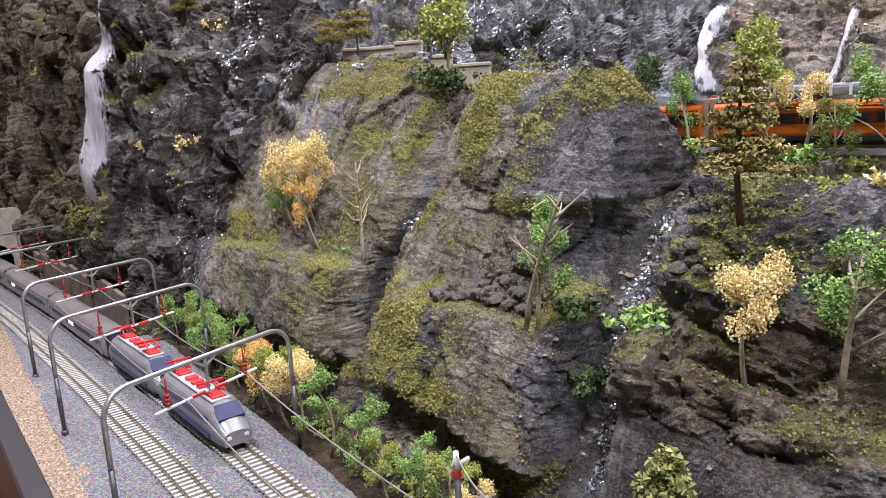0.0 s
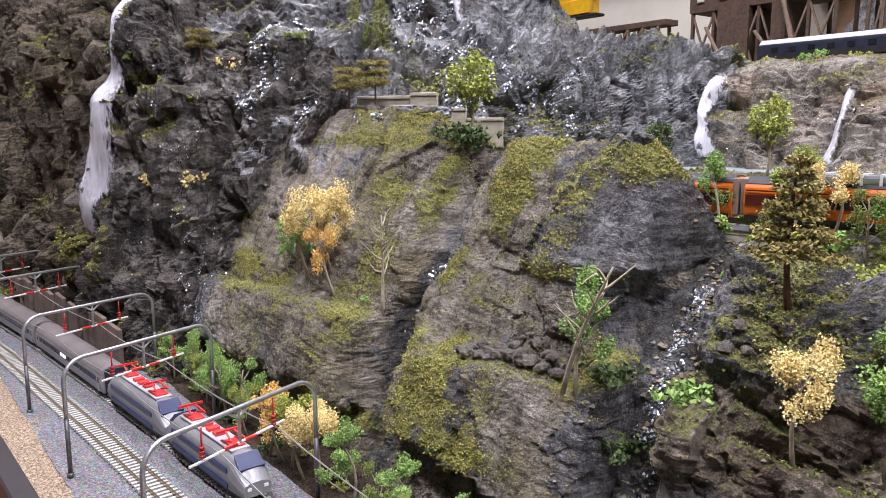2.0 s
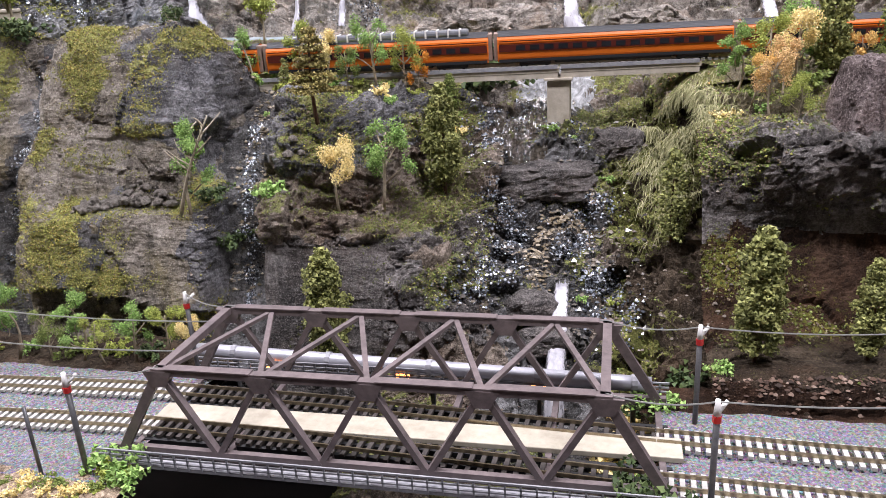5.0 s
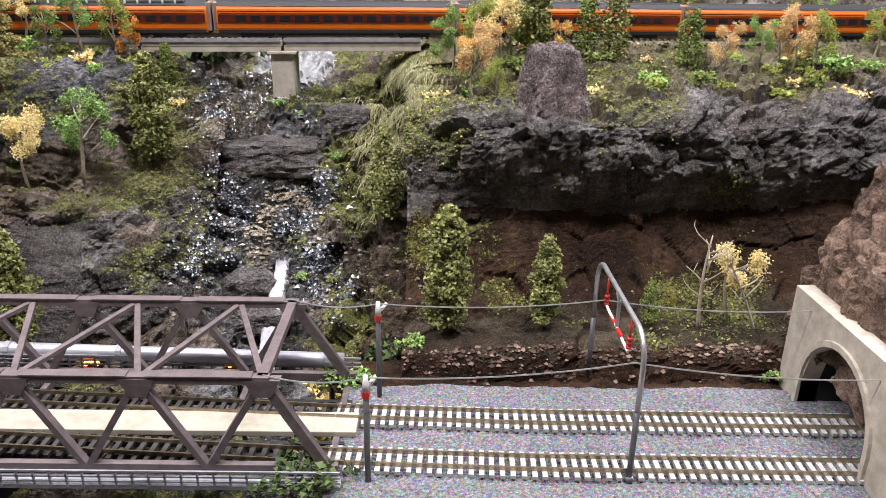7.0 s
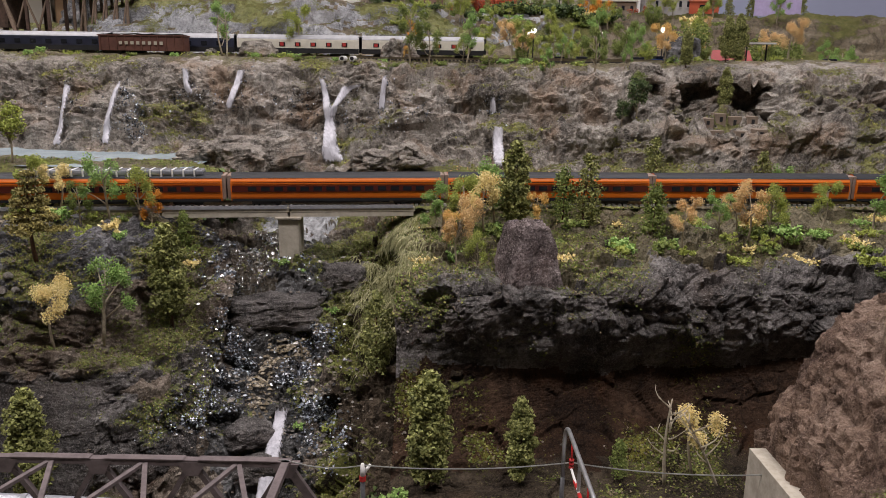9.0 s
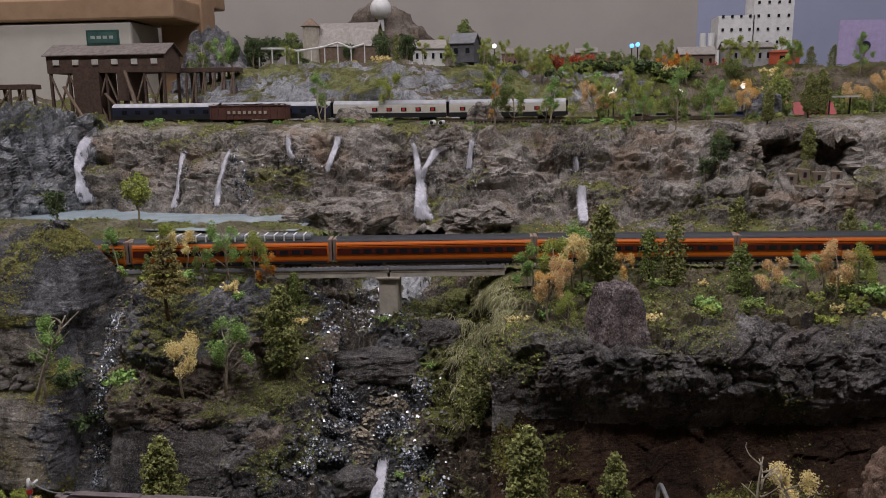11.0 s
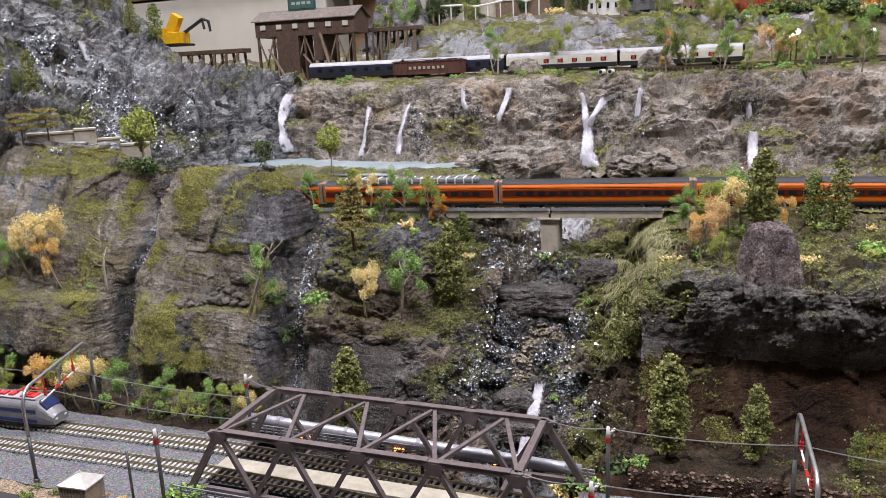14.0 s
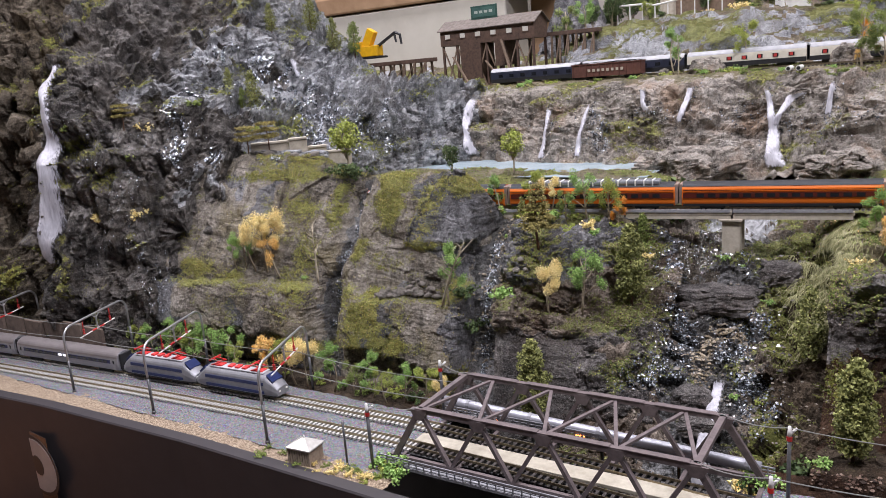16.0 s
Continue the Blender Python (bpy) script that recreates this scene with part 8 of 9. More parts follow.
for x in (0.158, 0.236, 0.312):
    root = thing("work_lamp", "small glowing orange lamp under the pipeline", "lamp", group="orange lamps behind the bridge")
    for dx, dz in ((-0.003, 0), (0.0, 0.0015), (0.003, 0.0002)):
        bm = bmesh.new()
        bmesh.ops.create_icosphere(bm, subdivisions=2, radius=0.0014, matrix=Matrix.Translation((x + dx, 0.105, 0.002 + dz)))
        part("bulb", bm, HOT, root, smooth=True)
    bm = bmesh.new()
    box(bm, x - 0.0055, x + 0.0055, 0.1055, 0.109, -0.001, 0.0015)
    part("lamp_base", bm, BLACK, root)


# ---------------------------------------------------------------- the mine, the farm and the town above the cliff
MINEROOF = plain_material("tin_roof", (0.38, 0.35, 0.315), (0.25, 0.22, 0.19), 0.5, 0.3, 200)
MINESHINGLE = plain_material("weathered_shingle", (0.17, 0.14, 0.12), (0.07, 0.055, 0.045), 0.7, 0.0, 200)
SIGNGREEN = plain_material("sign_green", (0.03, 0.09, 0.07), (0.02, 0.06, 0.05), 0.5)
TIMBER = plain_material("grey_timber", (0.24, 0.17, 0.12), (0.13, 0.09, 0.065), 0.85, 0, 260)


def gable_house(name, label, x, y, z, L, D, h, rise, wall, roof, turn=0, windows=4, win_mat=None, category="house", legs=0.0):
    root = thing(name, label, category, spot(x, y) if z is None else W(x, y, z), turn=turn)
    bm = bmesh.new()
    outline = [(-D / 2, legs), (D / 2, legs), (D / 2, h), (0, h + rise), (-D / 2, h)]
    extrude_profile(bm, outline, -L / 2, L / 2)
    part("wall", bm, wall, root)
    for s in (-1, 1):
        bm = bmesh.new()
        t, o = 0.0012, D * 0.08
        d = rise / (D / 2)
        pts = [(s * (D / 2 + o), h - d * o), (0, h + rise), (0, h + rise + t), (s * (D / 2 + o), h - d * o + t)]
        extrude_profile(bm, pts, -L / 2 - o, L / 2 + o)
        part("roof_slope", bm, roof, root)
    for k in range(windows):
        bm = bmesh.new()
        xx = -L / 2 + L * (k + 0.5) / windows
        zz = legs + (h - legs) * 0.58
        box(bm, xx - L / windows * 0.16, xx + L / windows * 0.16, -D / 2 - 0.0008, -D / 2 + 0.0002, zz - (h - legs) * 0.14, zz + (h - legs) * 0.14)
        w = part("window", bm, win_mat or GLASS, root)
        bm = bmesh.new()
        box(bm, xx - L / windows * 0.19, xx + L / windows * 0.19, -D / 2 - 0.0012, -D / 2 - 0.0008, zz - (h - legs) * 0.19, zz - (h - legs) * 0.14)
        part("sill", bm, wall, w)
    return root


PANE = plain_material("pale_pane", (0.6, 0.58, 0.52), (0.45, 0.43, 0.38), 0.4)
mine = gable_house("mine_tipple", "dark brown timber mine building on tall legs", -0.152, 0.69, 0.338, 0.17, 0.05, 0.103, 0.014, WOOD, MINESHINGLE, 0, 6, PANE, "mine building", 0.078)
for i in range(7):
    for yy in (-0.022, 0.022):
        bm = bmesh.new()
        xx = -0.082 + i * 0.0273
        beam(bm, (xx, yy, -0.004), (xx, yy, 0.08), 0.0034)
        part("leg", bm, WOOD, mine)
for i in range(6):
    for q in (0, 1):
        bm = bmesh.new()
        xx = -0.082 + i * 0.0273
        a, b = ((0.002, 0.076), (0.076, 0.002))[q]
        beam(bm, (xx, -0.0225, a), (xx + 0.0273, -0.0225, b), 0.002)
        part("brace", bm, TIMBER, mine)
for x0, x1, z0, z1 in ((-0.048, -0.01, 0.022, 0.08), (0.016, 0.032, 0.04, 0.08)):
    bm = bmesh.new()
    box(bm, x0, x1, -0.026, 0.02, z0, z1)
    part("hanging_bin", bm, WOOD, mine)
for a, b in (((-0.09, 0.0), (-0.125, -0.03)), ((0.0, 0.02), (0.045, -0.004)), ((0.03, 0.05), (0.055, -0.002)), ((-0.06, 0.03), (-0.02, -0.005))):
    bm = bmesh.new()
    beam(bm, (a[0], -0.03, a[1] + 0.03), (b[0], -0.038, b[1] + 0.004), 0.004, 0.002)
    part("chute", bm, TIMBER, mine)
bm = bmesh.new()
box(bm, -0.036, 0.012, -0.004, -0.002, 0.116, 0.137, 0.0004)
board = part("billboard", bm, SIGNGREEN, mine, "dark green billboard on the roof")
bm = bmesh.new()
box(bm, -0.033, 0.009, -0.0046, -0.004, 0.119, 0.134)
part("billboard_panel", bm, plain_material("sign_teal", (0.06, 0.13, 0.11), (0.03, 0.08, 0.07), 0.5), board)
for k in range(4):
    bm = bmesh.new()
    box(bm, -0.029 + k * 0.009, -0.023 + k * 0.009, -0.0049, -0.0046, 0.125, 0.129)
    part("lettering_bar", bm, plain_material("sign_pale", (0.4, 0.45, 0.4), None, 0.6) if k == 0 else bpy.data.materials["sign_pale"], board)


def trestle(name, label, x0, x1, y, z0, z1, n):
    o = W((x0 + x1) / 2, y, z1)
    root = thing(name, label, "trestle", o)
    x0, x1, y, z0, z1 = x0 - o.x, x1 - o.x, 0.0, z0 - z1, 0.0
    bm = bmesh.new()
    box(bm, x0, x1, y - 0.011, y + 0.011, z1 - 0.006, z1, 0.0004)
    part("deck", bm, WOOD, root)
    for i in range(n):
        xx = x0 + (x1 - x0) * (i + 0.5) / n
        for yy in (-0.009, 0.009):
            bm = bmesh.new()
            beam(bm, (xx, y + yy * 1.4, z0), (xx, y + yy, z1 - 0.005), 0.003)
            part("post", bm, TIMBER, root)
        if i:
            bm = bmesh.new()
            xp = x0 + (x1 - x0) * (i - 0.5) / n
            beam(bm, (xp, y - 0.0135, z0 + 0.004), (xx, y - 0.011, z1 - 0.008), 0.0018)
            part("brace", bm, TIMBER, root)


trestle("timber_trestle", "brown timber trestle leading to the mine", -0.36, -0.2, 0.575, 0.345, 0.385, 8)
trestle("timber_trestle", "brown timber trestle behind the mine", -0.063, 0.02, 0.705, 0.335, 0.425, 6)
CRANEYELLOW = plain_material("crane_yellow", (0.75, 0.42, 0.01), (0.6, 0.32, 0.01), 0.4)
crane = thing("railway_crane", "yellow railway crane with a black grab on the trestle", "crane", (-0.285, 0.567, 0.318))
crane.scale = (0.87, 0.87, 0.87)
for name, dims, mat in (("cab", (-0.028, 0.024, -0.01, 0.01, 0.004, 0.022), CRANEYELLOW), ("bed", (-0.034, 0.034, -0.009, 0.009, 0.0, 0.0035), BLACK), ("rear_hood", (-0.028, -0.008, -0.009, 0.009, 0.022, 0.03), CRANEYELLOW)):
    bm = bmesh.new()
    box(bm, *dims, 0.0008)
    part(name, bm, mat, crane)
bm = bmesh.new()
beam(bm, (-0.006, 0, 0.018), (0.012, 0, 0.048), 0.012, 0.016)
part("mast", bm, CRANEYELLOW, crane)
bm = bmesh.new()
beam(bm, (0.02, 0, 0.02), (0.06, 0, 0.04), 0.004)
tube(bm, [(0.06, 0, 0.04), (0.07, 0, 0.036), (0.072, 0, 0.02)], 0.003, 6, 0.002)
tube(bm, [(0.058, 0, 0.039), (0.061, 0, 0.024)], 0.002, 6)
part("boom", bm, BLACK, crane, "black boom with grab")

# farm terrace
silo = thing("silo", "tan farm silo with a conical roof", "silo", spot(0.081, 0.86))
bm = bmesh.new()
tube(bm, [(0, 0, -0.005), (0, 0, 0.075)], 0.013, 16)
part("drum", bm, CONCRETE, silo, smooth=False)
bm = bmesh.new()
tube(bm, [(0, 0, 0.075), (0, 0, 0.088)], 0.0155, 16, 0.001)
part("cone_roof", bm, TIMBER, silo)


def gambrel_barn():
    root = thing("barn", "weathered grey barn with a gambrel roof", "barn", spot(0.14, 0.88))
    bm = bmesh.new()
    o = [(-0.024, -0.005), (0.024, -0.005), (0.024, 0.03), (0.016, 0.052), (0, 0.062), (-0.016, 0.052), (-0.024, 0.03)]
    extrude_profile(bm, o, -0.046, 0.046)
    part("wall", bm, TIMBER, root)
    bm = bmesh.new()
    o = [(-0.026, 0.027), (-0.024, 0.03), (-0.017, 0.0525), (0, 0.0632), (0.017, 0.0525), (0.024, 0.03), (0.026, 0.027), (0.018, 0.055), (0, 0.0655), (-0.018, 0.055)]
    extrude_profile(bm, [o[i] for i in (0, 1, 2, 3, 4, 5, 6, 7, 8, 9)], -0.049, 0.049)
    part("roof", bm, MINEROOF, root)


gambrel_barn()
gable_house("farmhouse", "small white clapboard farmhouse", 0.268, 0.87, None, 0.05, 0.03, 0.03, 0.012, WHITE, MINEROOF, 8, 4)
gable_house("shed", "dark weathered timber shed", 0.326, 0.855, None, 0.038, 0.03, 0.03, 0.014, plain_material("slate_wood", (0.12, 0.12, 0.125), (0.07, 0.07, 0.075), 0.8), plain_material("slate_roof", (0.2, 0.2, 0.21), (0.13, 0.13, 0.135), 0.7), -14, 2)
fence = thing("farm_fence", "long white rail on pale posts round the farm", "fence")
for k in range(9):
    xx = 0.015 + k * 0.0205
    bm = bmesh.new()
    foot = spot(xx, 0.80)
    tube(bm, [foot - Vector((0, 0, 0.002)), foot + Vector((0, 0, 0.03))], 0.0011, 6)
    part("post", bm, WHITE, fence)
bm = bmesh.new()
tube(bm, [spot(0.015 + k * 0.0205, 0.80) + Vector((0, 0, 0.03 - 0.002 * (k % 2))) for k in range(9)], 0.0016, 6)
part("rail", bm, WHITE, fence)

far = np.random.default_rng(55)
for kind, which, x, y, h in (
    ("green", 2, -0.04, 0.72, 0.07), ("green", 0, -0.02, 0.75, 0.06), ("round", 1, 0.0, 0.9, 0.06), ("round", 1, 0.03, 0.93, 0.06), ("green", 2, 0.05, 0.84, 0.05), ("cone", 1, 0.19, 0.87, 0.055), ("cone", 1, 0.215, 0.88, 0.05), ("cone", 1, 0.235, 0.89, 0.052), ("round", 1, 0.2, 0.83, 0.04), ("lime", 0, 0.29, 0.9, 0.05), ("lime", 1, 0.3, 0.93, 0.045), ("cone", 1, 0.335, 0.93, 0.06), ("lime", 0, 0.36, 0.9, 0.045), ("rust", 2, 0.385, 0.72, 0.04), ("lime", 1, 0.375, 0.74, 0.045),
    ("green", 1, 0.17, 0.585, 0.06), ("dead", 0, 0.175, 0.58, 0.05), ("green", 2, 0.385, 0.585, 0.07), ("green", 1, 0.45, 0.59, 0.055), ("lime", 0, 0.52, 0.6, 0.05), ("gold", 1, 0.50, 0.6, 0.05), ("lime", 1, 0.56, 0.66, 0.05), ("lime", 0, 0.585, 0.68, 0.05), ("green", 1, 0.605, 0.6, 0.06), ("gold", 0, 0.70, 0.66, 0.055), ("gold", 0, 0.72, 0.64, 0.045), ("round", 0, 0.735, 0.66, 0.06), ("column", 0, 0.775, 0.63, 0.06), ("gold", 1, 0.75, 0.74, 0.06), ("gold", 1, 0.86, 0.68, 0.06), ("cone", 0, 0.83, 0.68, 0.03), ("green", 0, 0.66, 0.68, 0.05), ("green", 2, 0.655, 0.69, 0.06), ("cone", 1, 0.62, 0.7, 0.04),
    ("round", 1, 0.621, 0.478, 0.046), ("round", 1, 0.608, 0.482, 0.03),
):
    plant(kind, which, x, y, h)
for k in range(18):
    x = 0.25 + 0.85 * k / 17
    plant("cone", 1, x + 0.02 * far.random(), 1.2 + 0.05 * far.random(), 0.05 + 0.02 * far.random())
for k in range(34):
    x = 0.42 + 0.6 * far.random()
    y = 0.78 + 0.35 * far.random()
    plant("lime" if far.random() < 0.5 else "green", int(far.integers(0, 2)), x, y, 0.035 + 0.02 * far.random())
for k in range(30):
    plant("bush", int(far.choice([0, 1, 3, 4])), 0.0 + 0.9 * far.random(), 0.72 + 0.3 * far.random(), 0.008 + 0.01 * far.random())
for k in range(40):
    plant("bush", int(far.choice([1, 4, 4, 0])), -0.1 + 0.9 * far.random(), 0.565 + 0.03 * far.random(), 0.005 + 0.005 * far.random())
for x, y, w, h in ((0.47, 1.0, 0, 0.03), (0.5, 1.01, 0, 0.032), (0.53, 1.0, 0, 0.028), (0.66, 1.02, 1, 0.028), (0.685, 1.03, 1, 0.026), (0.76, 1.03, 0, 0.02), (0.6, 0.72, 0, 0.016)):
    plant("rust", w, x, y, h)


def street_lamp(x, y, h):
    root = thing("street_lamp", "black street lamp with a glowing white globe", "street lamp", spot(x, y), "street lamps of the town")
    bm = bmesh.new()
    tube(bm, [(0, 0, -0.002), (0, 0, h)], 0.0008, 6)
    part("pole", bm, BLACK, root)
    bm = bmesh.new()
    bmesh.ops.create_icosphere(bm, subdivisions=2, radius=0.0036, matrix=Matrix.Translation((0, 0, h + 0.003)))
    part("globe", bm, GLOBE, root, smooth=True)


GLOBE = lamp_material("globe_light", (1.0, 0.96, 0.85), 2.5)
BLUELIGHT = lamp_material("blue_light", (0.1, 0.35, 1.0), 4.0)
REDLIGHT = lamp_material("red_light", (1.0, 0.1, 0.03), 3.0)
for x, y, h in ((0.528, 0.67, 0.034), (0.535, 0.68, 0.038), (0.617, 0.67, 0.034), (0.695, 0.67, 0.038), (0.46, 1.02, 0.03), (0.37, 0.9, 0.03)):
    street_lamp(x, y, h)


def parked_car(x, y, paint, turn=0):
    root = thing("parked_car", "small parked model car on the terrace", "car", spot(x, y), "parked cars", turn)
    bm = bmesh.new()
    extrude_profile(bm, [(-0.0055, 0.002), (0.0055, 0.002), (0.0055, 0.0055), (-0.0055, 0.0055)], -0.014, 0.014)
    part("body", bm, paint, root)
    bm = bmesh.new()
    box(bm, -0.007, 0.008, -0.0048, 0.0048, 0.0055, 0.009, 0.0012)
    part("cabin", bm, GLASS, root)
    for xx in (-0.009, 0.009):
        for s in (-1, 1):
            bm = bmesh.new()
            tube(bm, [(xx, s * 0.0046, 0.0022), (xx, s * 0.0058, 0.0022)], 0.0022, 10)
            part("wheel", bm, BLACK, root)


CARBLUE = plain_material("car_blue", (0.04, 0.09, 0.3), None, 0.25)
CARWHITE = plain_material("car_white", (0.7, 0.7, 0.72), None, 0.25)
CARRED = plain_material("car_red", (0.4, 0.03, 0.03), None, 0.25)
for x, y, m, t in ((0.69, 0.665, CARBLUE, 90), (0.85, 0.655, CARBLUE, 10), (0.665, 0.67, CARWHITE, 5), (0.79, 0.7, CARWHITE, 0), (0.6, 0.7, CARWHITE, 0), (0.63, 0.7, CARBLUE, 0), (0.57, 0.7, CARRED, 0), (0.9, 0.66, CARRED, 0)):
    parked_car(x, y, m, t)
gazebo = thing("gazebo", "small open gazebo with a flat pale roof", "gazebo", spot(0.805, 0.652))
for xx in (-0.014, 0.016):
    for yy in (-0.008, 0.008):
        bm = bmesh.new()
        tube(bm, [(xx, yy, -0.002), (xx, yy, 0.024)], 0.001, 6)
        part("post", bm, BLACK, gazebo)
bm = bmesh.new()
box(bm, -0.018, 0.02, -0.011, 0.011, 0.024, 0.026)
part("roof", bm, CARWHITE, gazebo)
gable_house("town_house", "small red-roofed white town house", 0.81, 0.76, None, 0.05, 0.03, 0.022, 0.014, WHITE, plain_material("red_roof", (0.35, 0.06, 0.06), (0.24, 0.04, 0.04), 0.6), 0, 3)
gable_house("station", "long grey station building in the town", 0.80, 1.05, None, 0.08, 0.035, 0.034, 0.008, plain_material("station_grey", (0.4, 0.38, 0.37), None, 0.7), MINEROOF, 0, 6)
gable_house("town_house", "brown town house among trees", 0.72, 1.07, None, 0.06, 0.03, 0.03, 0.012, TIMBER, MINEROOF, 0, 4)
gable_house("boxcar_shed", "orange-red boxcar used as a shed", 0.86, 1.04, None, 0.05, 0.02, 0.02, 0.003, plain_material("boxcar_red", (0.5, 0.1, 0.04), (0.4, 0.07, 0.03), 0.6), plain_material("boxcar_roof", (0.4, 0.09, 0.04), None, 0.6), 0, 1)
for k in range(7):
    gable_house("town_house", "distant brown town house with windows", 0.3 + k * 0.047, 1.16, None, 0.04, 0.02, 0.034 + 0.008 * (k % 3), 0.008, TIMBER if k % 2 else plain_material("brick_brown", (0.22, 0.13, 0.1), None, 0.8) if k == 0 else bpy.data.materials["brick_brown"], MINEROOF, 0, 4)


def white_tower():
    root = thing("white_mill", "tall white mill building with small windows", "mill", spot(0.855, 1.2))
    for x0, x1, h in ((-0.075, -0.01, 0.12), (-0.012, 0.06, 0.17)):
        bm = bmesh.new()
        box(bm, x0, x1, -0.03, 0.03, -0.01, h)
        wall = part("wall", bm, WHITE, root)
        for i in range(4):
            for j in range(int(h / 0.024)):
                bm = bmesh.new()
                xx = x0 + (x1 - x0) * (i + 0.5) / 4
                zz = 0.02 + j * 0.024
                box(bm, xx - 0.0022, xx + 0.0022, -0.0312, -0.03, zz, zz + 0.005)
                part("window", bm, GLASS, wall)
    for xx in (-0.1, -0.085):
        bm = bmesh.new()
        tube(bm, [(xx, -0.02, 0), (xx, -0.02, 0.09)], 0.006, 12)
        part("grain_tube", bm, WHITE, root)


white_tower()
bm = bmesh.new()
box(bm, -0.04, 0.04, 0, 0.003, -0.036, 0.037)
root = thing("sign_board", "pale purple display board leaning in the town", "board", W(0.995, 1.05, 0.511))
part("board_panel", bm, plain_material("purple_print", (0.5, 0.42, 0.66), (0.4, 0.33, 0.54), 0.4), root)
bm = bmesh.new()
bmesh.ops.create_cone(bm, cap_ends=True, segments=16, radius1=0.008, radius2=0.008, depth=0.001, matrix=Matrix.Translation((0.005, -0.0008, -0.006)) @ Matrix.Rotation(math.pi / 2, 4, "X"))
part("printed_dot", bm, NAVY, root)
for x, z in ((0.605, 0.51), (0.615, 0.512)):
    root = thing("signal_lamp", "small blue glowing lamp on a mast", "lamp", W(x, 1.04, z - 0.03), "blue lamps")
    bm = bmesh.new()
    tube(bm, [(0, 0, -0.02), (0, 0, 0.028)], 0.001, 6)
    part("mast", bm, BLACK, root)
    bm = bmesh.new()
    bmesh.ops.create_icosphere(bm, subdivisions=2, radius=0.004, matrix=Matrix.Translation((0, 0, 0.03)))
    part("bulb", bm, BLUELIGHT, root)
# a cone mountain with a white dome behind the farm
PEAK = (
    (0.0, ((1.1, .42), (1.12, .46), (1.14, .5), (1.16, .52), (1.2, .52))),
    (0.06, ((1.08, .42), (1.1, .5), (1.12, .555), (1.15, .58), (1.2, .58))),
    (0.13, ((1.06, .42), (1.08, .52), (1.1, .59), (1.14, .62), (1.2, .62))),
    (0.19, ((1.07, .42), (1.09, .51), (1.11, .575), (1.15, .6), (1.2, .6))),
    (0.26, ((1.1, .42), (1.12, .47), (1.14, .51), (1.16, .53), (1.2, .53))),
    (0.31, ((1.1, .42), (1.12, .49), (1.14, .55), (1.16, .57), (1.2, .57))),
    (0.36, ((1.12, .42), (1.13, .46), (1.14, .49), (1.16, .5), (1.2, .5))),
)
landform("far_peak", PEAK, 0.005, 0.03, 0.008, 121, rock_material("brown_peak", (0.09, 0.07, 0.055), (0.2, 0.165, 0.135), (0.32, 0.27, 0.23)), "brown rocky peak behind the farm")
root = thing("radar_dome", "white radar dome on the far peak", "dome", W(0.15, 1.08, 0.596))
bm = bmesh.new()
bmesh.ops.create_uvsphere(bm, u_segments=20, v_segments=12, radius=0.02)
part("dome", bm, WHITE, root, smooth=True)
bm = bmesh.new()
tube(bm, [(0, 0, -0.04), (0, 0, -0.015)], 0.006, 10)
part("pedestal", bm, WHITE, root)
ADOBE = plain_material("adobe", (0.26, 0.2, 0.15), (0.17, 0.13, 0.1), 0.9, 0, 200, 0.3)
# dark tunnel mouths and small adobe dwellings in the upper cliff
for k, (x, z, w, h) in enumerate(((0.695, 0.262, 0.012, 0.007), (0.71, 0.266, 0.01, 0.009), (0.726, 0.263, 0.014, 0.01), (0.742, 0.264, 0.01, 0.008), (0.703, 0.25, 0.014, 0.006), (0.72, 0.249, 0.012, 0.006), (0.737, 0.25, 0.012, 0.007))):
    hit, nrm = facing(x, z, 0.34)
    root = thing("adobe_dwelling", "tiny tan adobe dwelling in the cliff", "dwelling", (hit.x, hit.y - 0.004, hit.z), "adobe dwellings in the cliff")
    bm = bmesh.new()
    box(bm, -w / 2, w / 2, 0, 0.02, -h, h * 0.6, 0.0005)
    part("wall", bm, ADOBE, root)
    bm = bmesh.new()
    box(bm, -0.0015, 0.0015, -0.0005, 0.001, -h * 0.3, h * 0.25)
    part("window", bm, BLACK, root)
for x in (0.311, 0.322):
    root = thing("culvert_pipe", "small white culvert pipe above the main waterfall", "pipe", W(x, 0.558, 0.33), "culvert pipes")
    bm = bmesh.new()
    tube(bm, [(0, -0.006, 0), (0, 0.02, 0)], 0.003, 14)
    part("ring", bm, WHITE, root)
    # the pipe is solid; a black disc paints the shade of its opening
    bm = bmesh.new()
    tube(bm, [(0, -0.0065, 0), (0, -0.006, 0)], 0.0021, 14)
    part("bore", bm, BLACK, root)

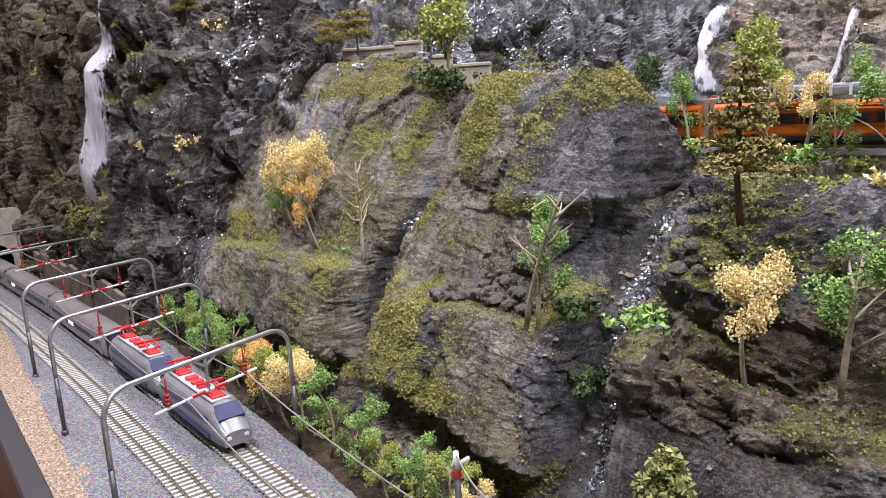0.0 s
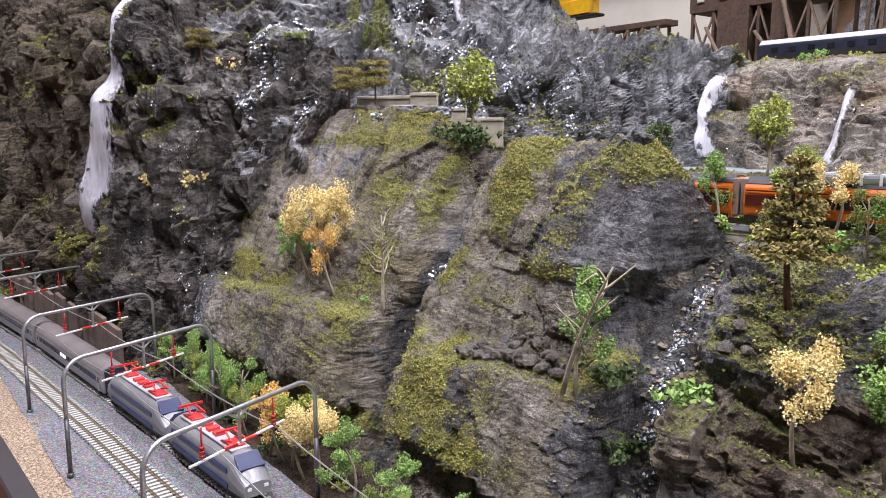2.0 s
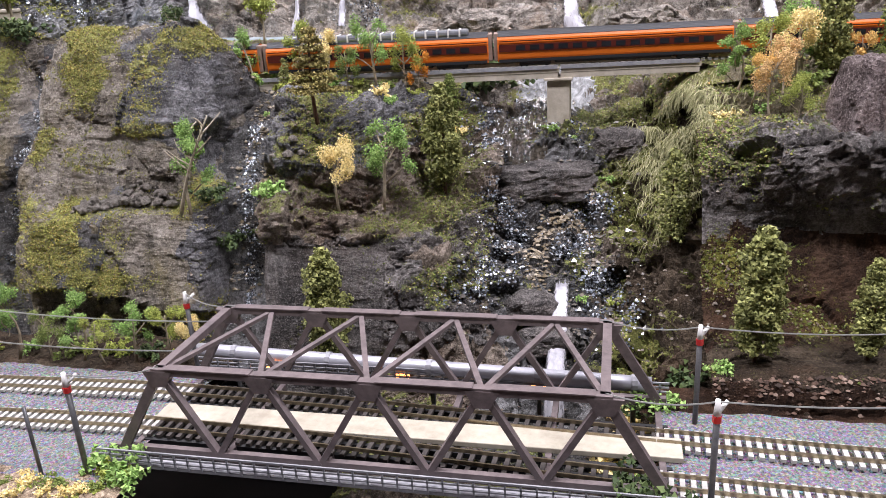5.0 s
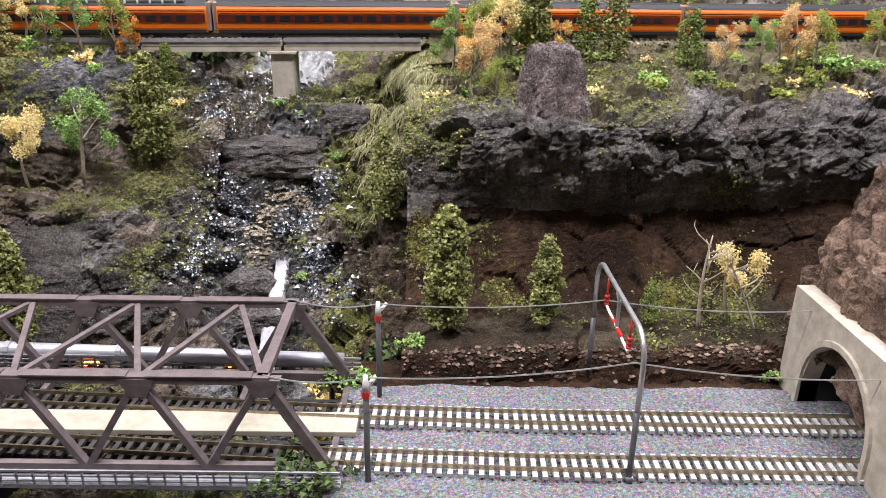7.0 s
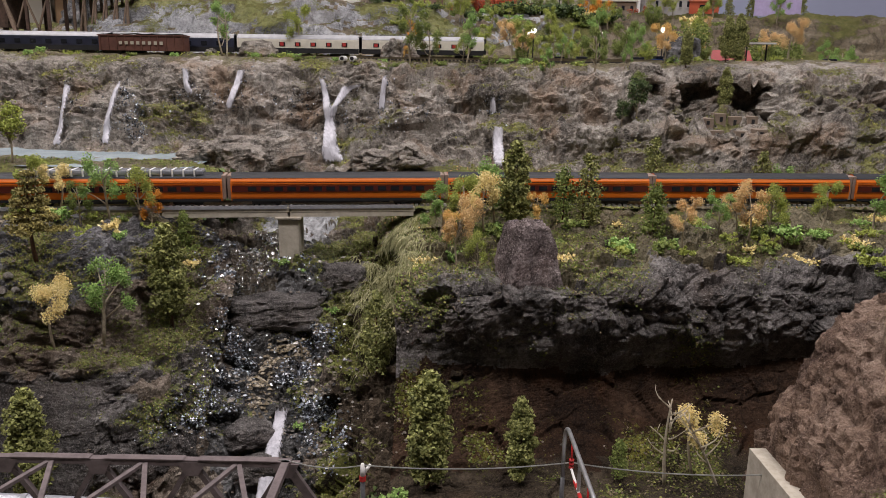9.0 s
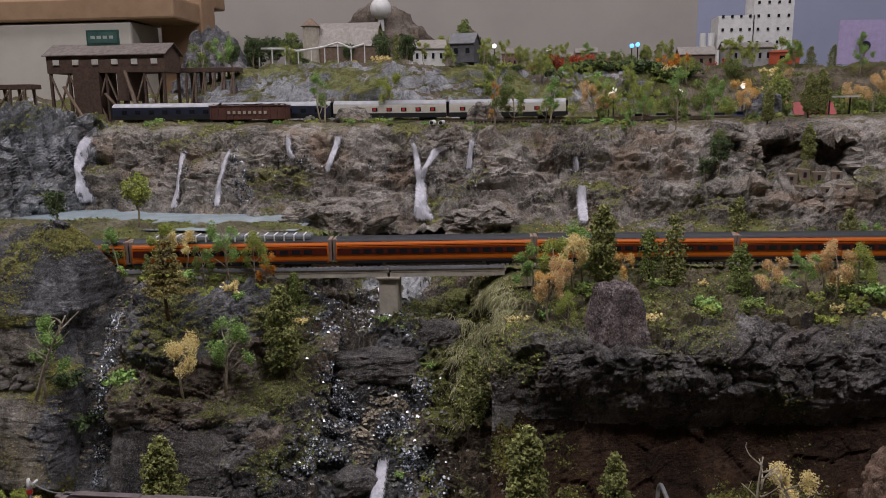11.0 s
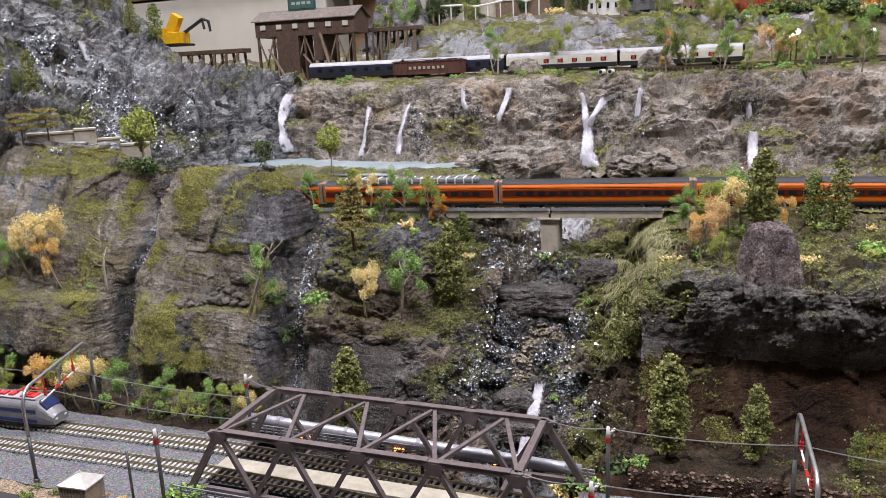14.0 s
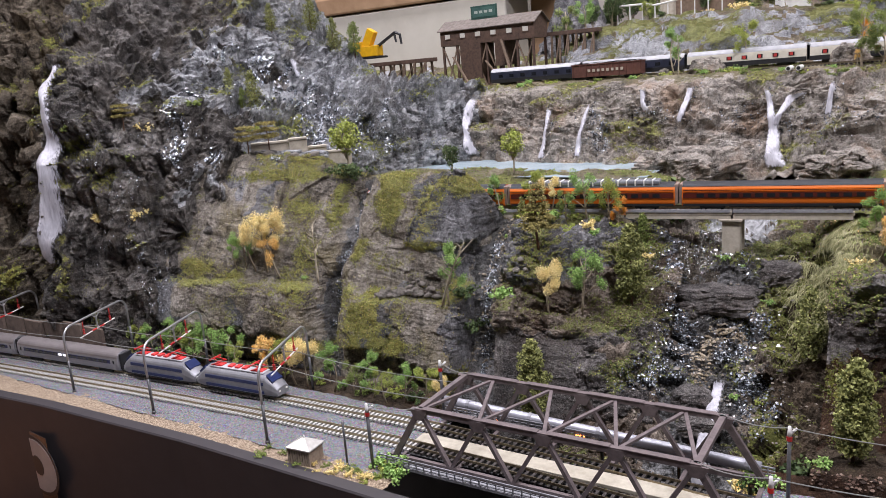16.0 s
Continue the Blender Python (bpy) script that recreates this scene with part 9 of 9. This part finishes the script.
# trees of the town, the slope below it and the roadside
for kind, which, x, y, h in (
    ("round", 1, -0.040, 0.930, 0.065), ("round", 1, -0.043, 0.930, 0.055), ("round", 1, -0.003, 0.930, 0.059), ("cone", 1, -0.101, 0.930, 0.036), ("round", 1, -0.441, 0.930, 0.033), ("round", 1, 0.143, 0.852, 0.036), ("round", 1, 0.198, 0.829, 0.051), ("lime", 0, 0.243, 0.624, 0.062), ("round", 1, 0.229, 0.884, 0.044), ("cone", 1, 0.320, 0.930, 0.040), ("lime", 0, 0.295, 0.904, 0.044), ("lime", 1, 0.344, 0.930, 0.033), ("round", 0, 0.411, 0.930, 0.045), ("lime", 1, 0.369, 0.738, 0.020), ("gold", 0, 0.380, 0.589, 0.021), ("round", 2, 0.414, 0.757, 0.026), ("green", 2, 0.406, 0.587, 0.051), ("lime", 0, 0.444, 0.630, 0.028), ("lime", 1, 0.445, 0.602, 0.031), ("round", 2, 0.513, 0.599, 0.020), ("gold", 1, 0.517, 0.652, 0.029), ("lime", 0, 0.577, 0.892, 0.037), ("green", 1, 0.541, 0.545, 0.035), ("lime", 1, 0.579, 0.666, 0.027), ("green", 2, 0.587, 0.533, 0.053), ("green", 0, 0.605, 0.590, 0.020), ("round", 2, 0.693, 0.946, 0.027), ("round", 2, 0.753, 0.948, 0.041), ("gold", 1, 0.674, 0.577, 0.035), ("column", 0, 0.686, 0.534, 0.040), ("gold", 1, 0.831, 0.927, 0.031), ("round", 2, 0.728, 0.605, 0.020), ("column", 1, 0.719, 0.505, 0.047), ("lime", 1, 0.797, 0.930, 0.027), ("cone", 1, 0.410, 0.930, 0.026), ("cone", 1, 0.436, 0.930, 0.023), ("cone", 1, 0.457, 0.930, 0.026), ("cone", 1, 0.487, 0.930, 0.028), ("cone", 1, 0.511, 0.930, 0.018), ("cone", 1, 0.250, 0.930, 0.021), ("lime", 0, 0.061, 0.796, 0.035), ("round", 1, 0.073, 0.848, 0.028), ("lime", 1, 0.477, 0.574, 0.027), ("green", 0, 0.622, 0.545, 0.025), ("round", 2, 0.631, 0.507, 0.021),
):
    plant(kind, which, x, y, h)
for kind, which, x, y, h in (
    ("round", 1, -0.02, 0.78, 0.05), ("round", 1, 0.01, 0.785, 0.056), ("round", 1, -0.035, 0.93, 0.07), ("round", 1, 0.02, 0.95, 0.066), ("green", 2, 0.03, 0.93, 0.075), ("round", 1, 0.149, 0.815, 0.034), ("round", 1, 0.209, 0.8, 0.05), ("round", 1, 0.243, 0.8, 0.056), ("cone", 0, 0.322, 0.9, 0.075), ("lime", 0, 0.27, 0.8, 0.035), ("lime", 1, 0.305, 0.805, 0.04), ("lime", 0, 0.355, 0.81, 0.038), ("lime", 1, 0.385, 0.86, 0.04),
    ("lime", 0, 0.4, 0.7, 0.035), ("rust", 2, 0.395, 0.69, 0.03), ("round", 2, 0.43, 0.72, 0.032), ("round", 0, 0.45, 0.86, 0.045), ("lime", 1, 0.47, 0.68, 0.045), ("lime", 0, 0.55, 0.72, 0.04), ("lime", 1, 0.575, 0.7, 0.045), ("lime", 0, 0.6, 0.73, 0.042), ("lime", 1, 0.62, 0.71, 0.036), ("gold", 1, 0.52, 0.62, 0.04), ("green", 0, 0.56, 0.6, 0.034), ("round", 0, 0.7, 0.76, 0.05), ("gold", 0, 0.7, 0.64, 0.044), ("gold", 0, 0.712, 0.65, 0.036), ("round", 2, 0.72, 0.63, 0.05), ("column", 0, 0.736, 0.555, 0.05), ("gold", 0, 0.757, 0.7, 0.04), ("gold", 1, 0.83, 0.68, 0.046), ("cone", 0, 0.82, 0.64, 0.026), ("round", 2, 0.86, 0.76, 0.06), ("round", 2, 0.9, 0.78, 0.055), ("round", 1, 0.84, 0.83, 0.05),
    ("round", 2, 0.55, 1.0, 0.03), ("round", 2, 0.575, 1.01, 0.03), ("round", 2, 0.6, 1.0, 0.028), ("round", 2, 0.625, 1.01, 0.03), ("cone", 1, 0.66, 1.1, 0.05), ("lime", 1, 0.8, 1.0, 0.045),
):
    plant(kind, which, x, y, h)
verdure = np.random.default_rng(131)
for k in range(80):
    x = 0.3 + 0.62 * verdure.random()
    y = 0.7 + 0.25 * verdure.random() if x > 0.45 else 0.78 + 0.16 * verdure.random()
    kind, which = (("bush", 4), ("bush", 1), ("bush", 0), ("bush", 2), ("lime", 0), ("round", 2))[int(verdure.integers(6))]
    plant(kind, which, x, y, (0.009 if kind == "bush" else 0.02) * (0.7 + 0.8 * verdure.random()))
for k in range(26):
    x = -0.05 + 0.45 * k / 25
    plant("bush", int(verdure.choice([1, 4, 2])), x, 0.625 + 0.02 * verdure.random(), 0.005 + 0.005 * verdure.random())
for k in range(16):
    plant("bush", int(verdure.choice([2, 4])), 0.5 + 0.18 * k / 15, 0.93 + 0.02 * verdure.random(), 0.018 + 0.006 * verdure.random())


# ---------------------------------------------------------------- the room
WALLTAN = plain_material("room_wall", (0.42, 0.385, 0.345), (0.37, 0.34, 0.305), 0.9, 0, 6)
FILLCUT = plain_material("fill_cut_wall", (0.1, 0.085, 0.075), (0.08, 0.068, 0.06), 0.9, 0, 6)
WALLBLUE = plain_material("blue_wall", (0.36, 0.385, 0.52), (0.32, 0.345, 0.47), 0.9, 0, 6)
CEILING = plain_material("ceiling_white", (0.6, 0.59, 0.58), (0.54, 0.53, 0.52), 0.9, 0, 6)
FLOORWOOD = plain_material("room_floor", (0.2, 0.105, 0.055), (0.13, 0.065, 0.033), 0.6, 0, 10)


def slab(name, x0, x1, y0, y1, z0, z1, mat, label):
    bm = bmesh.new()
    box(bm, x0, x1, y0, y1, z0, z1)
    me = bpy.data.meshes.new(name)
    bm.to_mesh(me)
    bm.free()
    me.materials.append(mat)
    return tagged(new(name, me), label, name.split("_")[0], kind="structure")


slab("wall_north_tan", -2.6, 0.80, 1.50, 1.58, -1.0, 1.62, WALLTAN, "plain tan back wall of the room")
slab("wall_north_blue", 0.80, 2.6, 1.50, 1.58, -1.0, 1.62, WALLBLUE, "pale blue painted back wall")
# never in view; its dark colour is set to weaken the bounced fill
slab("wall_south", -2.6, 2.6, -2.08, -2.0, -1.0, 1.62, FILLCUT, "unseen wall behind the visitors, coloured dark to cut fill light")
slab("wall_west", -2.68, -2.6, -2.0, 1.5, -1.0, 1.62, WALLTAN, "plain tan side wall")
slab("wall_east", 2.6, 2.68, -2.0, 1.5, -1.0, 1.62, WALLBLUE, "pale blue side wall")
slab("floor", -2.6, 2.6, -2.0, 1.5, -1.06, -1.0, FLOORWOOD, "brown wooden room floor")
slab("ceiling", -2.6, 2.6, -2.0, 1.5, 1.62, 1.68, CEILING, "white room ceiling")
# underside of the layout, closing it below the gorge
slab("layout_base", -1.2, 1.2, -0.028, 1.4, -0.16, -0.145, BLACKBOARD, "dark base board of the layout")

# stored foam blocks and planks behind the mine
CREAMBLOCK = plain_material("cream_foam", (0.52, 0.49, 0.43), (0.44, 0.41, 0.355), 0.7, 0, 12)
TANWOOD = plain_material("tan_plank", (0.36, 0.23, 0.135), (0.27, 0.165, 0.09), 0.6, 0, 30)
for label, dims, mat in (("cream foam block stored behind the mine", (-0.72, -0.24, 0.90, 1.0, 0.36, 0.545), CREAMBLOCK), ("brown plank lying on the foam block", (-0.78, -0.16, 0.88, 1.02, 0.548, 0.585), TANWOOD), ("tan wooden shelf behind the mine", (-0.95, -0.2, 1.05, 1.2, 0.62, 0.68), TANWOOD), ("tan upright post behind the mine", (-0.235, -0.155, 0.98, 1.04, 0.38, 0.80), TANWOOD), ("pale upright post behind the mine", (-0.30, -0.245, 1.05, 1.1, 0.40, 0.80), CREAMBLOCK), ("dark brown box on the shelf", (-0.75, -0.45, 1.06, 1.2, 0.684, 0.75), WOOD), ("blue plastic sheet on the shelf", (-0.44, -0.33, 1.06, 1.15, 0.684, 0.76), CARBLUE)):
    x0, x1, y0, y1, z0, z1 = dims
    root = thing("stored_board", label, "board", W((x0 + x1) / 2, (y0 + y1) / 2, (z0 + z1) / 2))
    bm = bmesh.new()
    box(bm, (x0 - x1) / 2, (x1 - x0) / 2, (y0 - y1) / 2, (y1 - y0) / 2, (z0 - z1) / 2, (z1 - z0) / 2, 0.004)
    part("block", bm, mat, root)

# front ledge, the printed picture on the front board and a wooden chair below
GREYPRINT = plain_material("print_grey", (0.4, 0.37, 0.36), (0.26, 0.24, 0.24), 0.35, 0, 20)
poster = thing("printed_panel", "printed panel showing an engine front on the front board", "poster", (-0.3, float(front_edge(-0.3)) - 0.0134, -0.1), turn=-5.5)
bm = bmesh.new()
box(bm, -0.3, 0.03, -0.0006, 0.0, -0.2, 0.068)
part("sheet", bm, plain_material("print_black", (0.02, 0.018, 0.018), (0.035, 0.03, 0.03), 0.3, 0, 20), poster)
for name, rx, rz, mat, lift in (("headlight_ring", 0.043, 0.033, BLACK, 0.0007), ("headlight", 0.038, 0.029, GREYPRINT, 0.0009), ("headlight_core", 0.012, 0.011, BLACK, 0.0011)):
    bm = bmesh.new()
    bmesh.ops.create_cone(bm, cap_ends=True, segments=28, radius1=1, radius2=1, depth=1, matrix=Matrix.Translation((0.0, -lift, 0.031)) @ Matrix.Diagonal((rx, 0.0004, rz, 1)) @ Matrix.Rotation(math.pi / 2, 4, "X"))
    part(name, bm, mat, poster)
bm = bmesh.new()
box(bm, -0.13, -0.028, -0.0012, -0.0006, -0.16, 0.062, 0.0002)
part("cab_front", bm, GREYPRINT, poster)
bm = bmesh.new()
box(bm, -0.1, -0.042, -0.0016, -0.0012, 0.012, 0.056, 0.0001)
part("cab_window", bm, BLACK, poster)
CHAIRWOOD = plain_material("chair_wood", (0.5, 0.2, 0.08), (0.36, 0.13, 0.05), 0.4, 0, 14)
chair = thing("wooden_bench", "orange-brown wooden bench with a dark tube rail before the layout", "bench", (-1.02, -0.18, -1.0))
for name, dims in (("seat", (-0.6, 0.5, -0.2, 0.0, 0.78, 0.81)), ("seat", (-0.6, 0.5, 0.004, 0.2, 0.78, 0.812)), ("leg", (-0.58, -0.53, -0.18, 0.18, 0, 0.78)), ("leg", (0.43, 0.48, -0.18, 0.18, 0, 0.78)), ("apron", (-0.53, 0.43, -0.17, -0.15, 0.7, 0.78))):
    bm = bmesh.new()
    box(bm, *dims, 0.006)
    part(name, bm, CHAIRWOOD, chair)
bm = bmesh.new()
tube(bm, [(0.4, 0.1, 0.81), (0.4, 0.1, 0.88)] + [(0.44 - 0.04 * math.cos(radians(a)), 0.1, 0.88 + 0.03 * math.sin(radians(a))) for a in range(15, 181, 15)] + [(0.48, 0.1, 0.81)], 0.006, 10)
part("tube_rail", bm, POLE, chair, "dark bent steel tube", True)

# plants that found no place are taken away
for kind, protos in PROTO.items():
    for i, proto in enumerate(protos):
        if (kind, i) not in used:
            for child in list(proto.children_recursive):
                bpy.data.objects.remove(child)
            bpy.data.objects.remove(proto)
